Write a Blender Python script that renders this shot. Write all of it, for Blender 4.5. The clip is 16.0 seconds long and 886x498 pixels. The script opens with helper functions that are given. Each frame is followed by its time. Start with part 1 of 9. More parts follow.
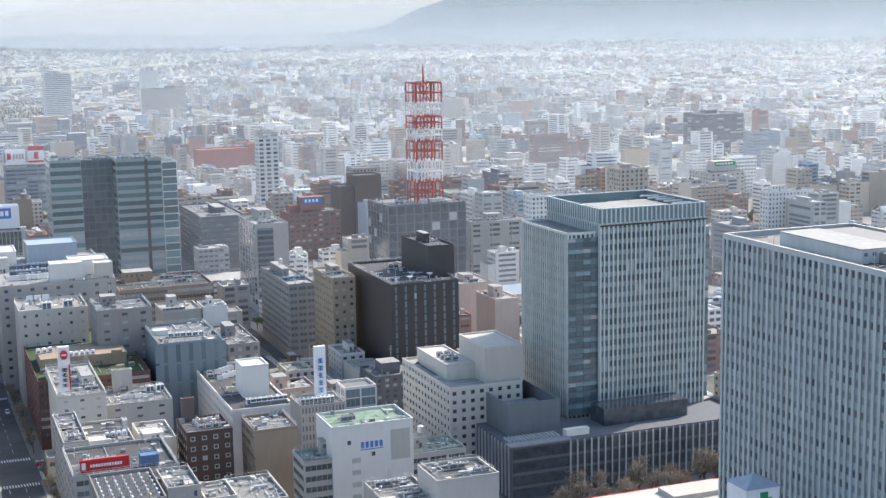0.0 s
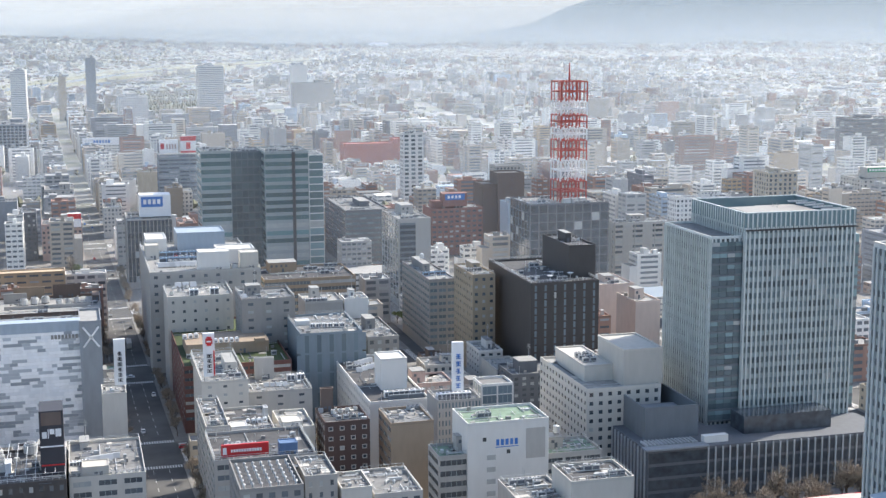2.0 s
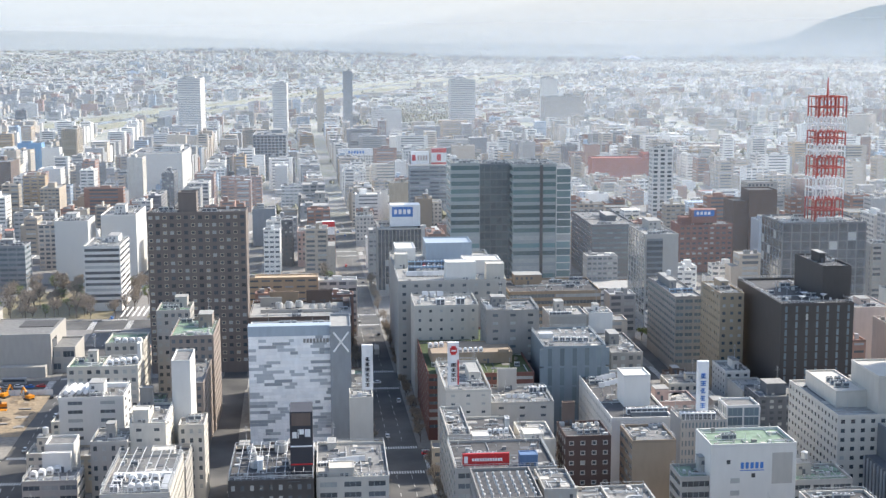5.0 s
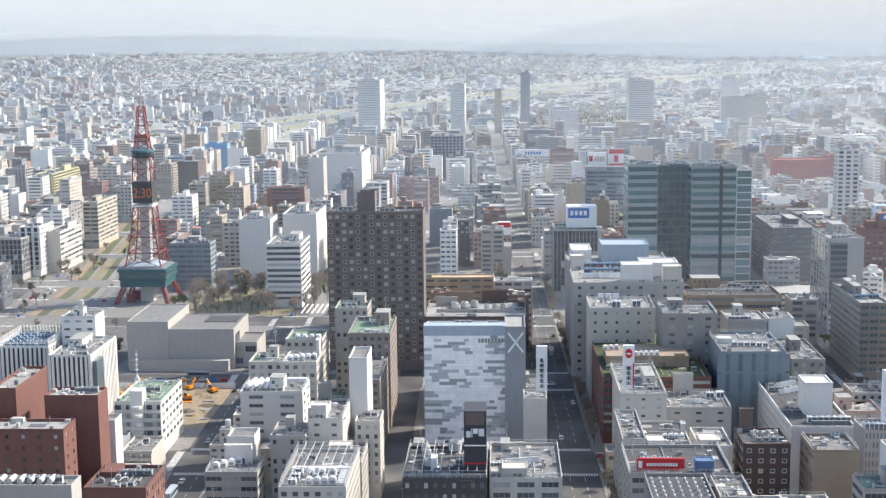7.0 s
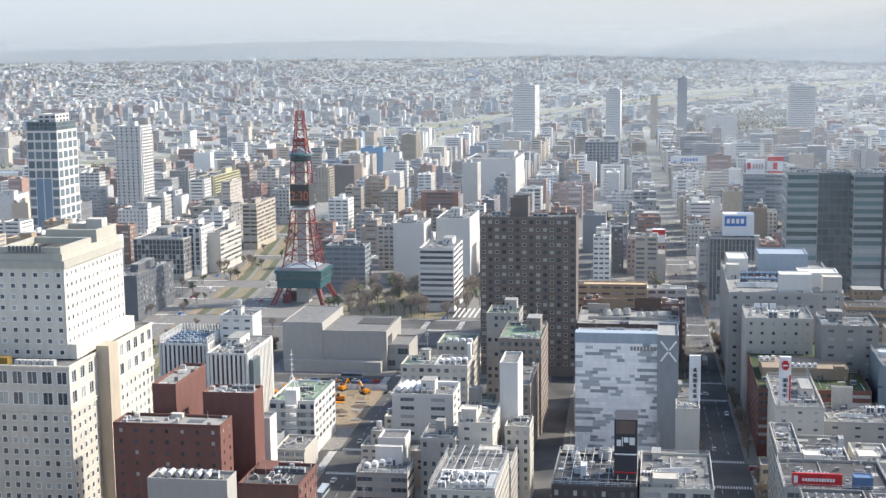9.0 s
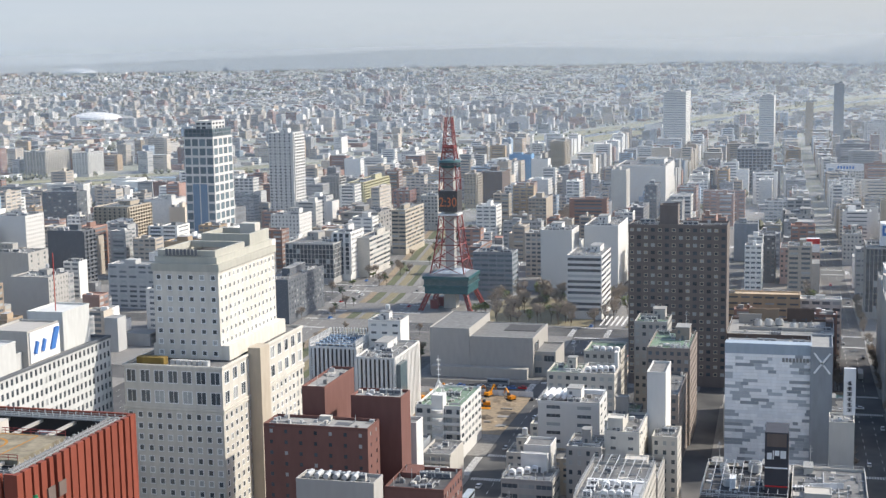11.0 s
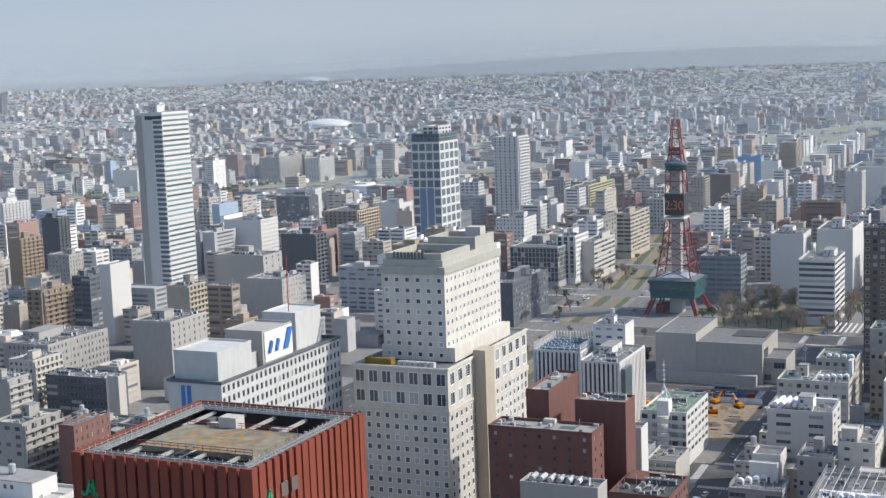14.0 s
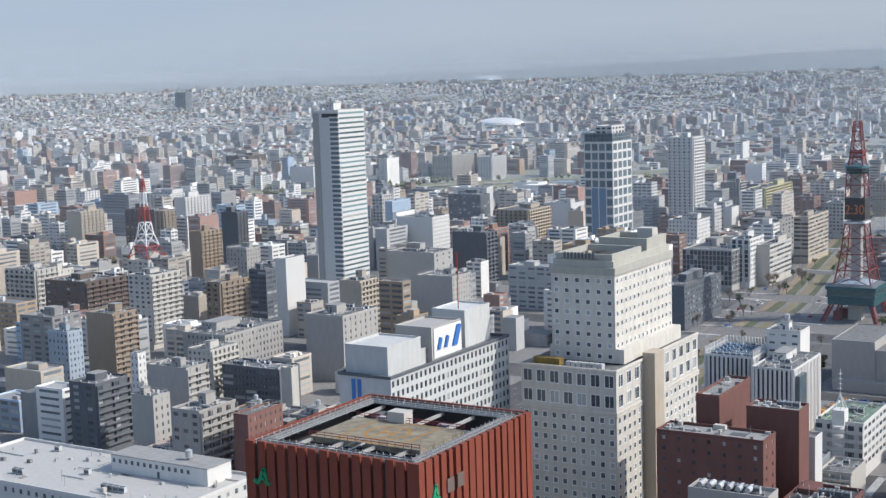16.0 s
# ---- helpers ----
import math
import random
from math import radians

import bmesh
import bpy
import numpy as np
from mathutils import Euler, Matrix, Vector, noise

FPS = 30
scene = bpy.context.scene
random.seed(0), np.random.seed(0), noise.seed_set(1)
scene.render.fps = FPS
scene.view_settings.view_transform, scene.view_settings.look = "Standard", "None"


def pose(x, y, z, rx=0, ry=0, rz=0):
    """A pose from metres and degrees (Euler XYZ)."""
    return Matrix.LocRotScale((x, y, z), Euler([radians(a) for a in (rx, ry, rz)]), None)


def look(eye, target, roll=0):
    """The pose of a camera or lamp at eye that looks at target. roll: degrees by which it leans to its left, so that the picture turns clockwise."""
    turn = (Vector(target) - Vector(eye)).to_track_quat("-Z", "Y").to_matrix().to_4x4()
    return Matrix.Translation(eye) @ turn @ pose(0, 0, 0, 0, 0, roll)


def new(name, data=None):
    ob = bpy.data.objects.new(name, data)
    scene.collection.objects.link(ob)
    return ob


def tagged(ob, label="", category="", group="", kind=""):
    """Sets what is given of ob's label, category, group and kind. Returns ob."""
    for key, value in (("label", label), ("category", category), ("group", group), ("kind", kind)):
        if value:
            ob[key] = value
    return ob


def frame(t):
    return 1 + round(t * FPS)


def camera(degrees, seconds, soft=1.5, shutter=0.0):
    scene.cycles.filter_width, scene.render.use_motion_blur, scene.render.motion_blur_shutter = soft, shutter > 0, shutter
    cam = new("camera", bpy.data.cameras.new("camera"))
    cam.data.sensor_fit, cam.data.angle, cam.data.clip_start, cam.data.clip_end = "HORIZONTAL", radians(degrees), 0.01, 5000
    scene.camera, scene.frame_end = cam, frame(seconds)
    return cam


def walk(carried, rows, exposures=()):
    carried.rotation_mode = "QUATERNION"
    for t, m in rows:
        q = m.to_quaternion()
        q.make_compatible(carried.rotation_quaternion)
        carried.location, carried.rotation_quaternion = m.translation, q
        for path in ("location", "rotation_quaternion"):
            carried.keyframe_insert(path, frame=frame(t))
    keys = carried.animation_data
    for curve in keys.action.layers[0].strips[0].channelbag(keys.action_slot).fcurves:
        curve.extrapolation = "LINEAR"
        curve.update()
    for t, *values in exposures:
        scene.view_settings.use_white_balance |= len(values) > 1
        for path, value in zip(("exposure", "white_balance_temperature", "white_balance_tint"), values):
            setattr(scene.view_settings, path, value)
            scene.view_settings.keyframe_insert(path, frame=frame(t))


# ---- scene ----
EYE = 160.0  # the viewing deck stands this far above the street


def turn(yaw, pitch, roll):
    """The camera on its deck, turned left by yaw, up by pitch and leaned by roll."""
    return pose(0, 0, EYE, 90 + pitch, 0, yaw) @ pose(0, 0, 0, 0, 0, -roll)


cam = camera(35.84, 16.0, soft=1.4)
walk(cam, [
    (0, turn(-21.16, -9.13, 0.97)),
    (0.5, turn(-19.41, -9.23, 0.80)),
    (1, turn(-18.03, -9.31, 0.61)),
    (1.5, turn(-16.67, -9.37, 0.35)),
    (2, turn(-15.19, -9.16, 0.19)),
    (2.5, turn(-13.39, -9.04, 0.25)),
    (3, turn(-11.90, -8.93, 0.05)),
    (3.5, turn(-10.26, -8.87, -0.21)),
    (4, turn(-7.89, -8.64, 0.16)),
    (4.2, turn(-7.24, -8.59, 0.21)),
    (6.5, turn(0.61, -8.58, 0.48)),
    (7, turn(2.60, -8.46, 0.68)),
    (7.5, turn(3.81, -8.39, 0.73)),
    (8, turn(5.20, -8.32, 0.64)),
    (8.5, turn(6.88, -8.26, 0.47)),
    (9, turn(9.04, -8.16, 0.72)),
    (9.2, turn(10.03, -8.09, 0.85)),
    (11.3, turn(16.32, -7.72, 1.04)),
    (11.5, turn(17.15, -7.66, 1.08)),
    (12, turn(18.81, -7.56, 1.23)),
    (12.5, turn(20.28, -7.52, 1.45)),
    (13, turn(21.77, -7.45, 1.58)),
    (13.5, turn(23.16, -7.46, 2.04)),
    (14, turn(24.70, -7.39, 2.10)),
    (14.5, turn(26.42, -7.29, 2.17)),
    (15, turn(28.06, -7.26, 2.14)),
    (15.5, turn(30.05, -7.24, 2.02)),
    (16, turn(31.87, -7.18, 1.87)),
], [(0, 1.26, 6850, 10), (3.5, 1.28, 7000, 10), (7, 1.22, 7000, 10), (8.5, 1.1, 7000, 10), (12, 0.68, 6850, 10), (16, 0.45, 6400, 10)])
# ---- light: an afternoon sun from the right, ahead of the camera; a hazy sky ----
SUN_TURN, SUN_UP = 66, 40
world = bpy.data.worlds.new("sky")
scene.world = world
world.use_nodes = True
wn = world.node_tree.nodes
sky = wn.new("ShaderNodeTexSky")
sky.sky_type, sky.sun_disc = "NISHITA", False
sky.sun_elevation, sky.sun_rotation = radians(SUN_UP), radians(SUN_TURN)
sky.air_density, sky.dust_density, sky.ozone_density, sky.altitude = 1.0, 1.3, 1.0, 100
wn["Background"].inputs["Strength"].default_value = 0.14
world.node_tree.links.new(sky.outputs[0], wn["Background"].inputs["Color"])
sun = new("sun", bpy.data.lights.new("sun", "SUN"))
sun.data.energy, sun.data.angle, sun.data.color = 2.9, radians(0.6), (1.0, 0.96, 0.895)
a, e = radians(SUN_TURN), radians(SUN_UP)
sun.matrix_world = look((0, 0, 400), (-100 * math.sin(a) * math.cos(e), -100 * math.cos(a) * math.cos(e), 400 - 100 * math.sin(e)))

# ---- materials ----
def nodes_of(name):
    m = bpy.data.materials.new(name)
    m.use_nodes = True
    return m, m.node_tree.nodes, m.node_tree.links, m.node_tree.nodes["Principled BSDF"]


def mixed(n, l, fac, a, b, mode="MIX"):
    x = n.new("ShaderNodeMix")
    x.data_type, x.blend_type = "RGBA", mode
    for sock, val in ((x.inputs[0], fac), (x.inputs[6], a), (x.inputs[7], b)):
        if isinstance(val, bpy.types.NodeSocket):
            l.new(val, sock)
        else:
            sock.default_value = val if isinstance(val, float) else (*val[:3], 1)
    return x.outputs[2]


def ramp(n, l, src, lo, hi):
    r = n.new("ShaderNodeMapRange")
    l.new(src, r.inputs[0])
    r.inputs[1].default_value, r.inputs[2].default_value = lo, hi
    return r.outputs[0]


def noise_at(n, l, scale, detail=4.0, stretch=(1, 1, 1)):
    co = n.new("ShaderNodeNewGeometry")
    mp = n.new("ShaderNodeMapping")
    mp.inputs["Scale"].default_value = stretch
    l.new(co.outputs["Position"], mp.inputs["Vector"])
    x = n.new("ShaderNodeTexNoise")
    x.inputs["Scale"].default_value, x.inputs["Detail"].default_value = scale, detail
    l.new(mp.outputs[0], x.inputs["Vector"])
    return x.outputs["Fac"]


def paint(name, col, rough=0.8, vary=0.08, stain=0.13, metal=0.0, island=False, spec=0.3, bump=0.15, grain=1.2):
    """A weathered outdoor surface: rain streaks, blotches, grain, and a slight shift from piece to piece."""
    m, n, l, p = nodes_of(name)
    dark = [c * (1 - stain) for c in col]
    light = [min(1, c * (1 + stain * 0.25)) for c in col]
    streak = ramp(n, l, noise_at(n, l, 0.5, 6, (1, 1, 0.3)), 0.35, 0.7)
    blot = ramp(n, l, noise_at(n, l, 0.09, 3), 0.3, 0.7)
    c = mixed(n, l, streak, dark, light)
    c = mixed(n, l, blot, c, mixed(n, l, 0.5, c, col))
    if island:
        g = n.new("ShaderNodeNewGeometry")
        rnd = g.outputs["Random Per Island"]
    else:
        rnd = n.new("ShaderNodeObjectInfo").outputs["Random"]
    v = n.new("ShaderNodeMapRange")
    l.new(rnd, v.inputs[0])
    v.inputs[3].default_value, v.inputs[4].default_value = 1 - vary, 1 + vary
    hsv = n.new("ShaderNodeHueSaturation")
    l.new(c, hsv.inputs["Color"])
    l.new(v.outputs[0], hsv.inputs["Value"])
    l.new(hsv.outputs[0], p.inputs["Base Color"])
    p.inputs["Roughness"].default_value, p.inputs["Metallic"].default_value = rough, metal
    p.inputs["Specular IOR Level"].default_value = spec
    fine = noise_at(n, l, grain, 6)
    b = n.new("ShaderNodeBump")
    b.inputs["Strength"].default_value, b.inputs["Distance"].default_value = bump, 0.05
    l.new(fine, b.inputs["Height"])
    l.new(b.outputs[0], p.inputs["Normal"])
    return m


def glass(name, col, rough=0.12, vary=0.5, island=False, blind=0.2, spec=0.6):
    """Window glass seen from outside: a dark room or a drawn blind behind a glossy pane."""
    m, n, l, p = nodes_of(name)
    if island:
        rnd = n.new("ShaderNodeNewGeometry").outputs["Random Per Island"]
    else:
        rnd = n.new("ShaderNodeObjectInfo").outputs["Random"]
    v = n.new("ShaderNodeMapRange")
    l.new(rnd, v.inputs[0])
    v.inputs[3].default_value, v.inputs[4].default_value = 1 - vary, 1 + vary
    hsv = n.new("ShaderNodeHueSaturation")
    hsv.inputs["Color"].default_value = (*col, 1)
    l.new(v.outputs[0], hsv.inputs["Value"])
    drawn = n.new("ShaderNodeMath")
    drawn.operation, drawn.inputs[1].default_value = "GREATER_THAN", 1 - blind
    l.new(rnd, drawn.inputs[0])
    c = mixed(n, l, drawn.outputs[0], hsv.outputs[0], (0.42, 0.43, 0.42))
    c = mixed(n, l, ramp(n, l, noise_at(n, l, 0.35, 2), 0.3, 0.75), c, mixed(n, l, 0.35, c, (0.16, 0.2, 0.23)))
    l.new(c, p.inputs["Base Color"])
    p.inputs["Roughness"].default_value = rough
    p.inputs["Specular IOR Level"].default_value = spec
    return m


WHITE = paint("white paint", (0.64, 0.63, 0.605), stain=0.06)
OFFWHITE = paint("off-white plaster", (0.52, 0.495, 0.45), stain=0.09)
CREAM = paint("cream stone", (0.6, 0.57, 0.51), stain=0.18)
PALE = paint("pale grey concrete", (0.4, 0.385, 0.36), stain=0.09)
GREY = paint("grey concrete", (0.27, 0.262, 0.25))
DARKGREY = paint("dark grey panel", (0.13, 0.14, 0.155))
BLACK = paint("black panel", (0.07, 0.066, 0.066), rough=0.5)
BEIGE = paint("beige tile", (0.44, 0.385, 0.31))
TAN = paint("tan tile", (0.31, 0.245, 0.185))
OCHRE = paint("ochre tile", (0.36, 0.3, 0.225))
DARKBRICK = paint("very dark brown brick", (0.1, 0.067, 0.06))
DUSTY = paint("dusty brown-grey tile", (0.27, 0.23, 0.205))
BRICK = paint("red-brown brick", (0.175, 0.086, 0.073))
BROWN = paint("dark brown tile", (0.15, 0.115, 0.1))
REDBROWN = paint("brown-red tile", (0.24, 0.13, 0.11))
BLUEGREY = paint("blue-grey cladding", (0.27, 0.29, 0.31))
STEELBLUE = paint("grey-blue metal", (0.34, 0.4, 0.46), rough=0.45)
RUST = paint("orange-red metal fin", (0.225, 0.057, 0.035), rough=0.6)
ALU = paint("brushed aluminium", (0.52, 0.54, 0.55), rough=0.4, metal=0.3)
PINK = paint("pinkish tile", (0.45, 0.34, 0.31))
YELLOW = paint("pale yellow paint", (0.52, 0.48, 0.3))
TEALP = paint("teal painted steel", (0.035, 0.11, 0.12), rough=0.55)
REDP = paint("red painted steel", (0.4, 0.06, 0.045), rough=0.5)
WHITEP = paint("white painted steel", (0.75, 0.75, 0.74), rough=0.5)
ORANGEP = paint("orange machine paint", (0.62, 0.24, 0.02), rough=0.5)
CLADBLUE = paint("blue cladding", (0.12, 0.2, 0.34))
FADEDRED = paint("faded red steel", (0.26, 0.06, 0.055), rough=0.6)
BLUEP = paint("blue paint", (0.06, 0.19, 0.5), rough=0.5)
SIGNRED = paint("red sign enamel", (0.55, 0.035, 0.04), rough=0.4, stain=0.1)
SIGNWHITE = paint("white sign enamel", (0.8, 0.8, 0.8), rough=0.4, stain=0.1)
SIGNGREEN = paint("green sign enamel", (0.03, 0.3, 0.14), rough=0.4, stain=0.1)
INK = paint("dark sign ink", (0.05, 0.05, 0.06), rough=0.6, stain=0.1)
ROOFGREY = paint("grey roof membrane", (0.2, 0.2, 0.196), rough=0.75, stain=0.35)
ROOFDARK = paint("dark roof felt", (0.09, 0.09, 0.093), rough=0.8, stain=0.35)
ROOFLIGHT = paint("light roof coating", (0.31, 0.308, 0.295), rough=0.7, stain=0.2)
ROOFWHITE = paint("white roof coating", (0.5, 0.49, 0.465), rough=0.6, stain=0.1)
ROOFGREEN = paint("green roof coating", (0.19, 0.27, 0.2), rough=0.75, stain=0.35)
GRASSROOF = paint("lawn", (0.065, 0.09, 0.04), stain=0.45, bump=0.4, grain=3)
EARTH = paint("bare earth", (0.3, 0.235, 0.16), stain=0.4, bump=0.4)
ASPHALT = paint("asphalt", (0.055, 0.057, 0.06), rough=0.85, stain=0.25)
PAVE = paint("pale paving", (0.24, 0.232, 0.22), stain=0.3)
LINE = paint("road paint", (0.7, 0.7, 0.68), stain=0.3)
UNIT = paint("galvanised casing", (0.5, 0.51, 0.51), rough=0.5, metal=0.2, vary=0.15)
GLASS = glass("window glass", (0.055, 0.065, 0.075))
GLASSBLUE = glass("blue-grey window glass", (0.15, 0.195, 0.22), vary=0.25, blind=0.02, island=True)
PANEL = paint("pale grey-white panel", (0.54, 0.545, 0.53))
SKYCLAD = paint("sky-blue cladding", (0.2, 0.38, 0.6))
SLATE = paint("slate grey panel", (0.15, 0.17, 0.19), rough=0.5)
GREYBROWN = paint("grey-brown tile", (0.185, 0.158, 0.145))
FIN = paint("grey aluminium fin", (0.57, 0.605, 0.595), rough=0.45, metal=0.2)
FINDULL = paint("dull grey fin", (0.46, 0.495, 0.5), rough=0.5, metal=0.15)
PALEPINK = paint("pale pinkish plaster", (0.58, 0.48, 0.42), stain=0.1)
CLADGREY = paint("blue-grey screen cladding", (0.2, 0.245, 0.275), rough=0.5)
REDBRICK = paint("bright red brick", (0.36, 0.1, 0.075))
GLASSTEAL = glass("teal window glass", (0.16, 0.235, 0.245), vary=0.55, blind=0.05, island=True)
GLASSTOWER = glass("grey-teal tower glass", (0.1, 0.135, 0.145), vary=0.6, blind=0.06, island=True)
GLASSCORE = glass("dark teal window glass", (0.085, 0.12, 0.135), vary=0.3, blind=0.0, island=True)
GLASSSKY = glass("sky-blue window glass", (0.17, 0.26, 0.37), vary=0.25, blind=0.04, island=True)
GLASSFIN = glass("grey office glass", (0.165, 0.19, 0.195), vary=0.7, blind=0.07, island=True)
GLASSDARK = glass("dark window glass", (0.04, 0.045, 0.055), vary=0.3, blind=0.08)
GLASSDARKI = glass("dark glass of joined windows", (0.045, 0.052, 0.062), vary=0.4, blind=0.08, island=True)
GLASSBAND = glass("green-grey band glass", (0.085, 0.165, 0.17), vary=0.85, blind=0.1, island=True)
BANDGREY = paint("grey band panel", (0.3, 0.335, 0.33), stain=0.08)
GLASSGREEN = glass("green window glass", (0.06, 0.125, 0.125), vary=0.25, blind=0.04)
SPANDREL = paint("grey-blue spandrel panel", (0.29, 0.345, 0.345), rough=0.4, vary=0.14, island=True)
GLASSI = glass("window glass of many houses", (0.1, 0.115, 0.13), island=True)

# ---- building kit ----
class Geo:
    """Collects boxes, prisms and bars into one mesh, with a material slot for each face."""

    def __init__(self):
        self.v, self.f, self.m = [], [], []

    def face(self, pts, slot=0):
        i = len(self.v)
        self.v += [tuple(p) for p in pts]
        self.f.append(tuple(range(i, i + len(pts))))
        self.m.append(slot)

    def box(self, x0, x1, y0, y1, z0, z1, slot=0, top=None):
        i = len(self.v)
        self.v += [(x0, y0, z0), (x1, y0, z0), (x1, y1, z0), (x0, y1, z0), (x0, y0, z1), (x1, y0, z1), (x1, y1, z1), (x0, y1, z1)]
        self.f += [(i, i + 3, i + 2, i + 1), (i + 4, i + 5, i + 6, i + 7), (i, i + 1, i + 5, i + 4), (i + 1, i + 2, i + 6, i + 5),
                   (i + 2, i + 3, i + 7, i + 6), (i + 3, i, i + 4, i + 7)]
        self.m += [slot, slot if top is None else top] + [slot] * 4
        return self

    def tube(self, x, y, z0, z1, r, slot=0, n=10, r1=None):
        i, r1 = len(self.v), r if r1 is None else r1
        for z, q in ((z0, r), (z1, r1)):
            self.v += [(x + q * math.cos(2 * math.pi * k / n), y + q * math.sin(2 * math.pi * k / n), z) for k in range(n)]
        self.f += [(i + k, i + (k + 1) % n, i + n + (k + 1) % n, i + n + k) for k in range(n)]
        self.f += [tuple(range(i + n, i + 2 * n)), tuple(range(i + n - 1, i - 1, -1))]
        self.m += [slot] * (n + 2)
        return self

    def ring(self, x0, x1, y0, y1, t, z0, z1, slot=0):
        """A closed square kerb of thickness t."""
        i = len(self.v)
        for z in (z0, z1):
            for k in (0, t):
                self.v += [(x0 + k, y0 + k, z), (x1 - k, y0 + k, z), (x1 - k, y1 - k, z), (x0 + k, y1 - k, z)]
        for k in range(4):
            n = (k + 1) % 4
            self.f += [(i + k, i + n, i + 8 + n, i + 8 + k), (i + 4 + n, i + 4 + k, i + 12 + k, i + 12 + n), (i + 8 + k, i + 8 + n, i + 12 + n, i + 12 + k),
                       (i + n, i + k, i + 4 + k, i + 4 + n)]
            self.m += [slot] * 4
        return self

    def bar(self, a, b, r, slot=0):
        """A square bar from a to b."""
        a, b = Vector(a), Vector(b)
        d = (b - a).normalized()
        u = d.cross(Vector((0, 0, 1)) if abs(d.z) < 0.9 else Vector((1, 0, 0))).normalized() * r
        w = d.cross(u).normalized() * r
        i = len(self.v)
        for p in (a, b):
            self.v += [tuple(p + s * u + q * w) for s, q in ((-1, -1), (1, -1), (1, 1), (-1, 1))]
        self.f += [(i, i + 1, i + 5, i + 4), (i + 1, i + 2, i + 6, i + 5), (i + 2, i + 3, i + 7, i + 6), (i + 3, i, i + 4, i + 7),
                   (i + 3, i + 2, i + 1, i), (i + 4, i + 5, i + 6, i + 7)]
        self.m += [slot] * 6
        return self

    def mesh(self, name, mats):
        me = bpy.data.meshes.new(name)
        me.from_pydata(self.v, [], self.f)
        for q in (mats if isinstance(mats, (list, tuple)) else [mats]):
            me.materials.append(q)
        me.polygons.foreach_set("material_index", self.m)
        me.update()
        return me


def part(name, geo, mats, parent=None, label="", at=None, kind=""):
    """One mesh object under a thing or a part."""
    ob = new(name, geo.mesh(name, mats) if isinstance(geo, Geo) else geo)
    ob.parent = parent
    if at is not None:
        ob.location = at
    return tagged(ob, label, kind=kind)


def empty(name, x, y, z, label, category, group=""):
    ob = new(name)
    ob.location = (x, y, z)
    ob.empty_display_size = 1
    return tagged(ob, label, category, group)


FOOT = []          # the ground that things take up: x0, x1, y0, y1
RNG = random.Random(7)


def unit_mesh(name, build, mats):
    g = Geo()
    build(g)
    return g.mesh(name, mats)


def ac_shape(g):
    g.box(-1.1, 1.1, -0.7, 0.7, 0.15, 1.9)
    g.box(-1.0, 1.0, -0.6, 0.6, 0, 0.15, 1)
    for s in (-0.55, 0.55):
        g.tube(s, 0, 1.9, 2.05, 0.42, 1, 10)
    g.box(-1.0, 1.0, -0.73, -0.7, 0.5, 1.5, 1)


def tank_shape(g):
    g.tube(0, 0, 0.8, 3.0, 1.1, 0, 14)
    g.tube(0, 0, 3.0, 3.35, 1.1, 0, 14, 0.3)
    for s in (-0.6, 0.6):
        for q in (-0.6, 0.6):
            g.box(s - 0.08, s + 0.08, q - 0.08, q + 0.08, 0, 0.8, 1)


def vent_shape(g):
    g.tube(0, 0, 0, 1.0, 0.3, 0, 8)
    g.tube(0, 0, 1.0, 1.35, 0.5, 0, 8, 0.2)


def aerial_shape(g):
    g.tube(0, 0, 0, 6.5, 0.09, 0, 6, 0.05)
    for k in range(4):
        g.bar((-0.9 + 0.12 * k, 0, 4.4 + 0.5 * k), (0.9 - 0.12 * k, 0, 4.4 + 0.5 * k), 0.04)
    g.box(-0.25, 0.25, -0.25, 0.25, 0, 0.2)


SHAPES = {"air_conditioner": ac_shape, "water_tank": tank_shape, "roof_vent": vent_shape, "aerial": aerial_shape}
AC = unit_mesh("air_conditioner", ac_shape, [UNIT, DARKGREY])
TANK = unit_mesh("water_tank", tank_shape, [ALU, GREY])
VENT = unit_mesh("roof_vent", vent_shape, [UNIT])
AERIAL = unit_mesh("aerial", aerial_shape, [UNIT])


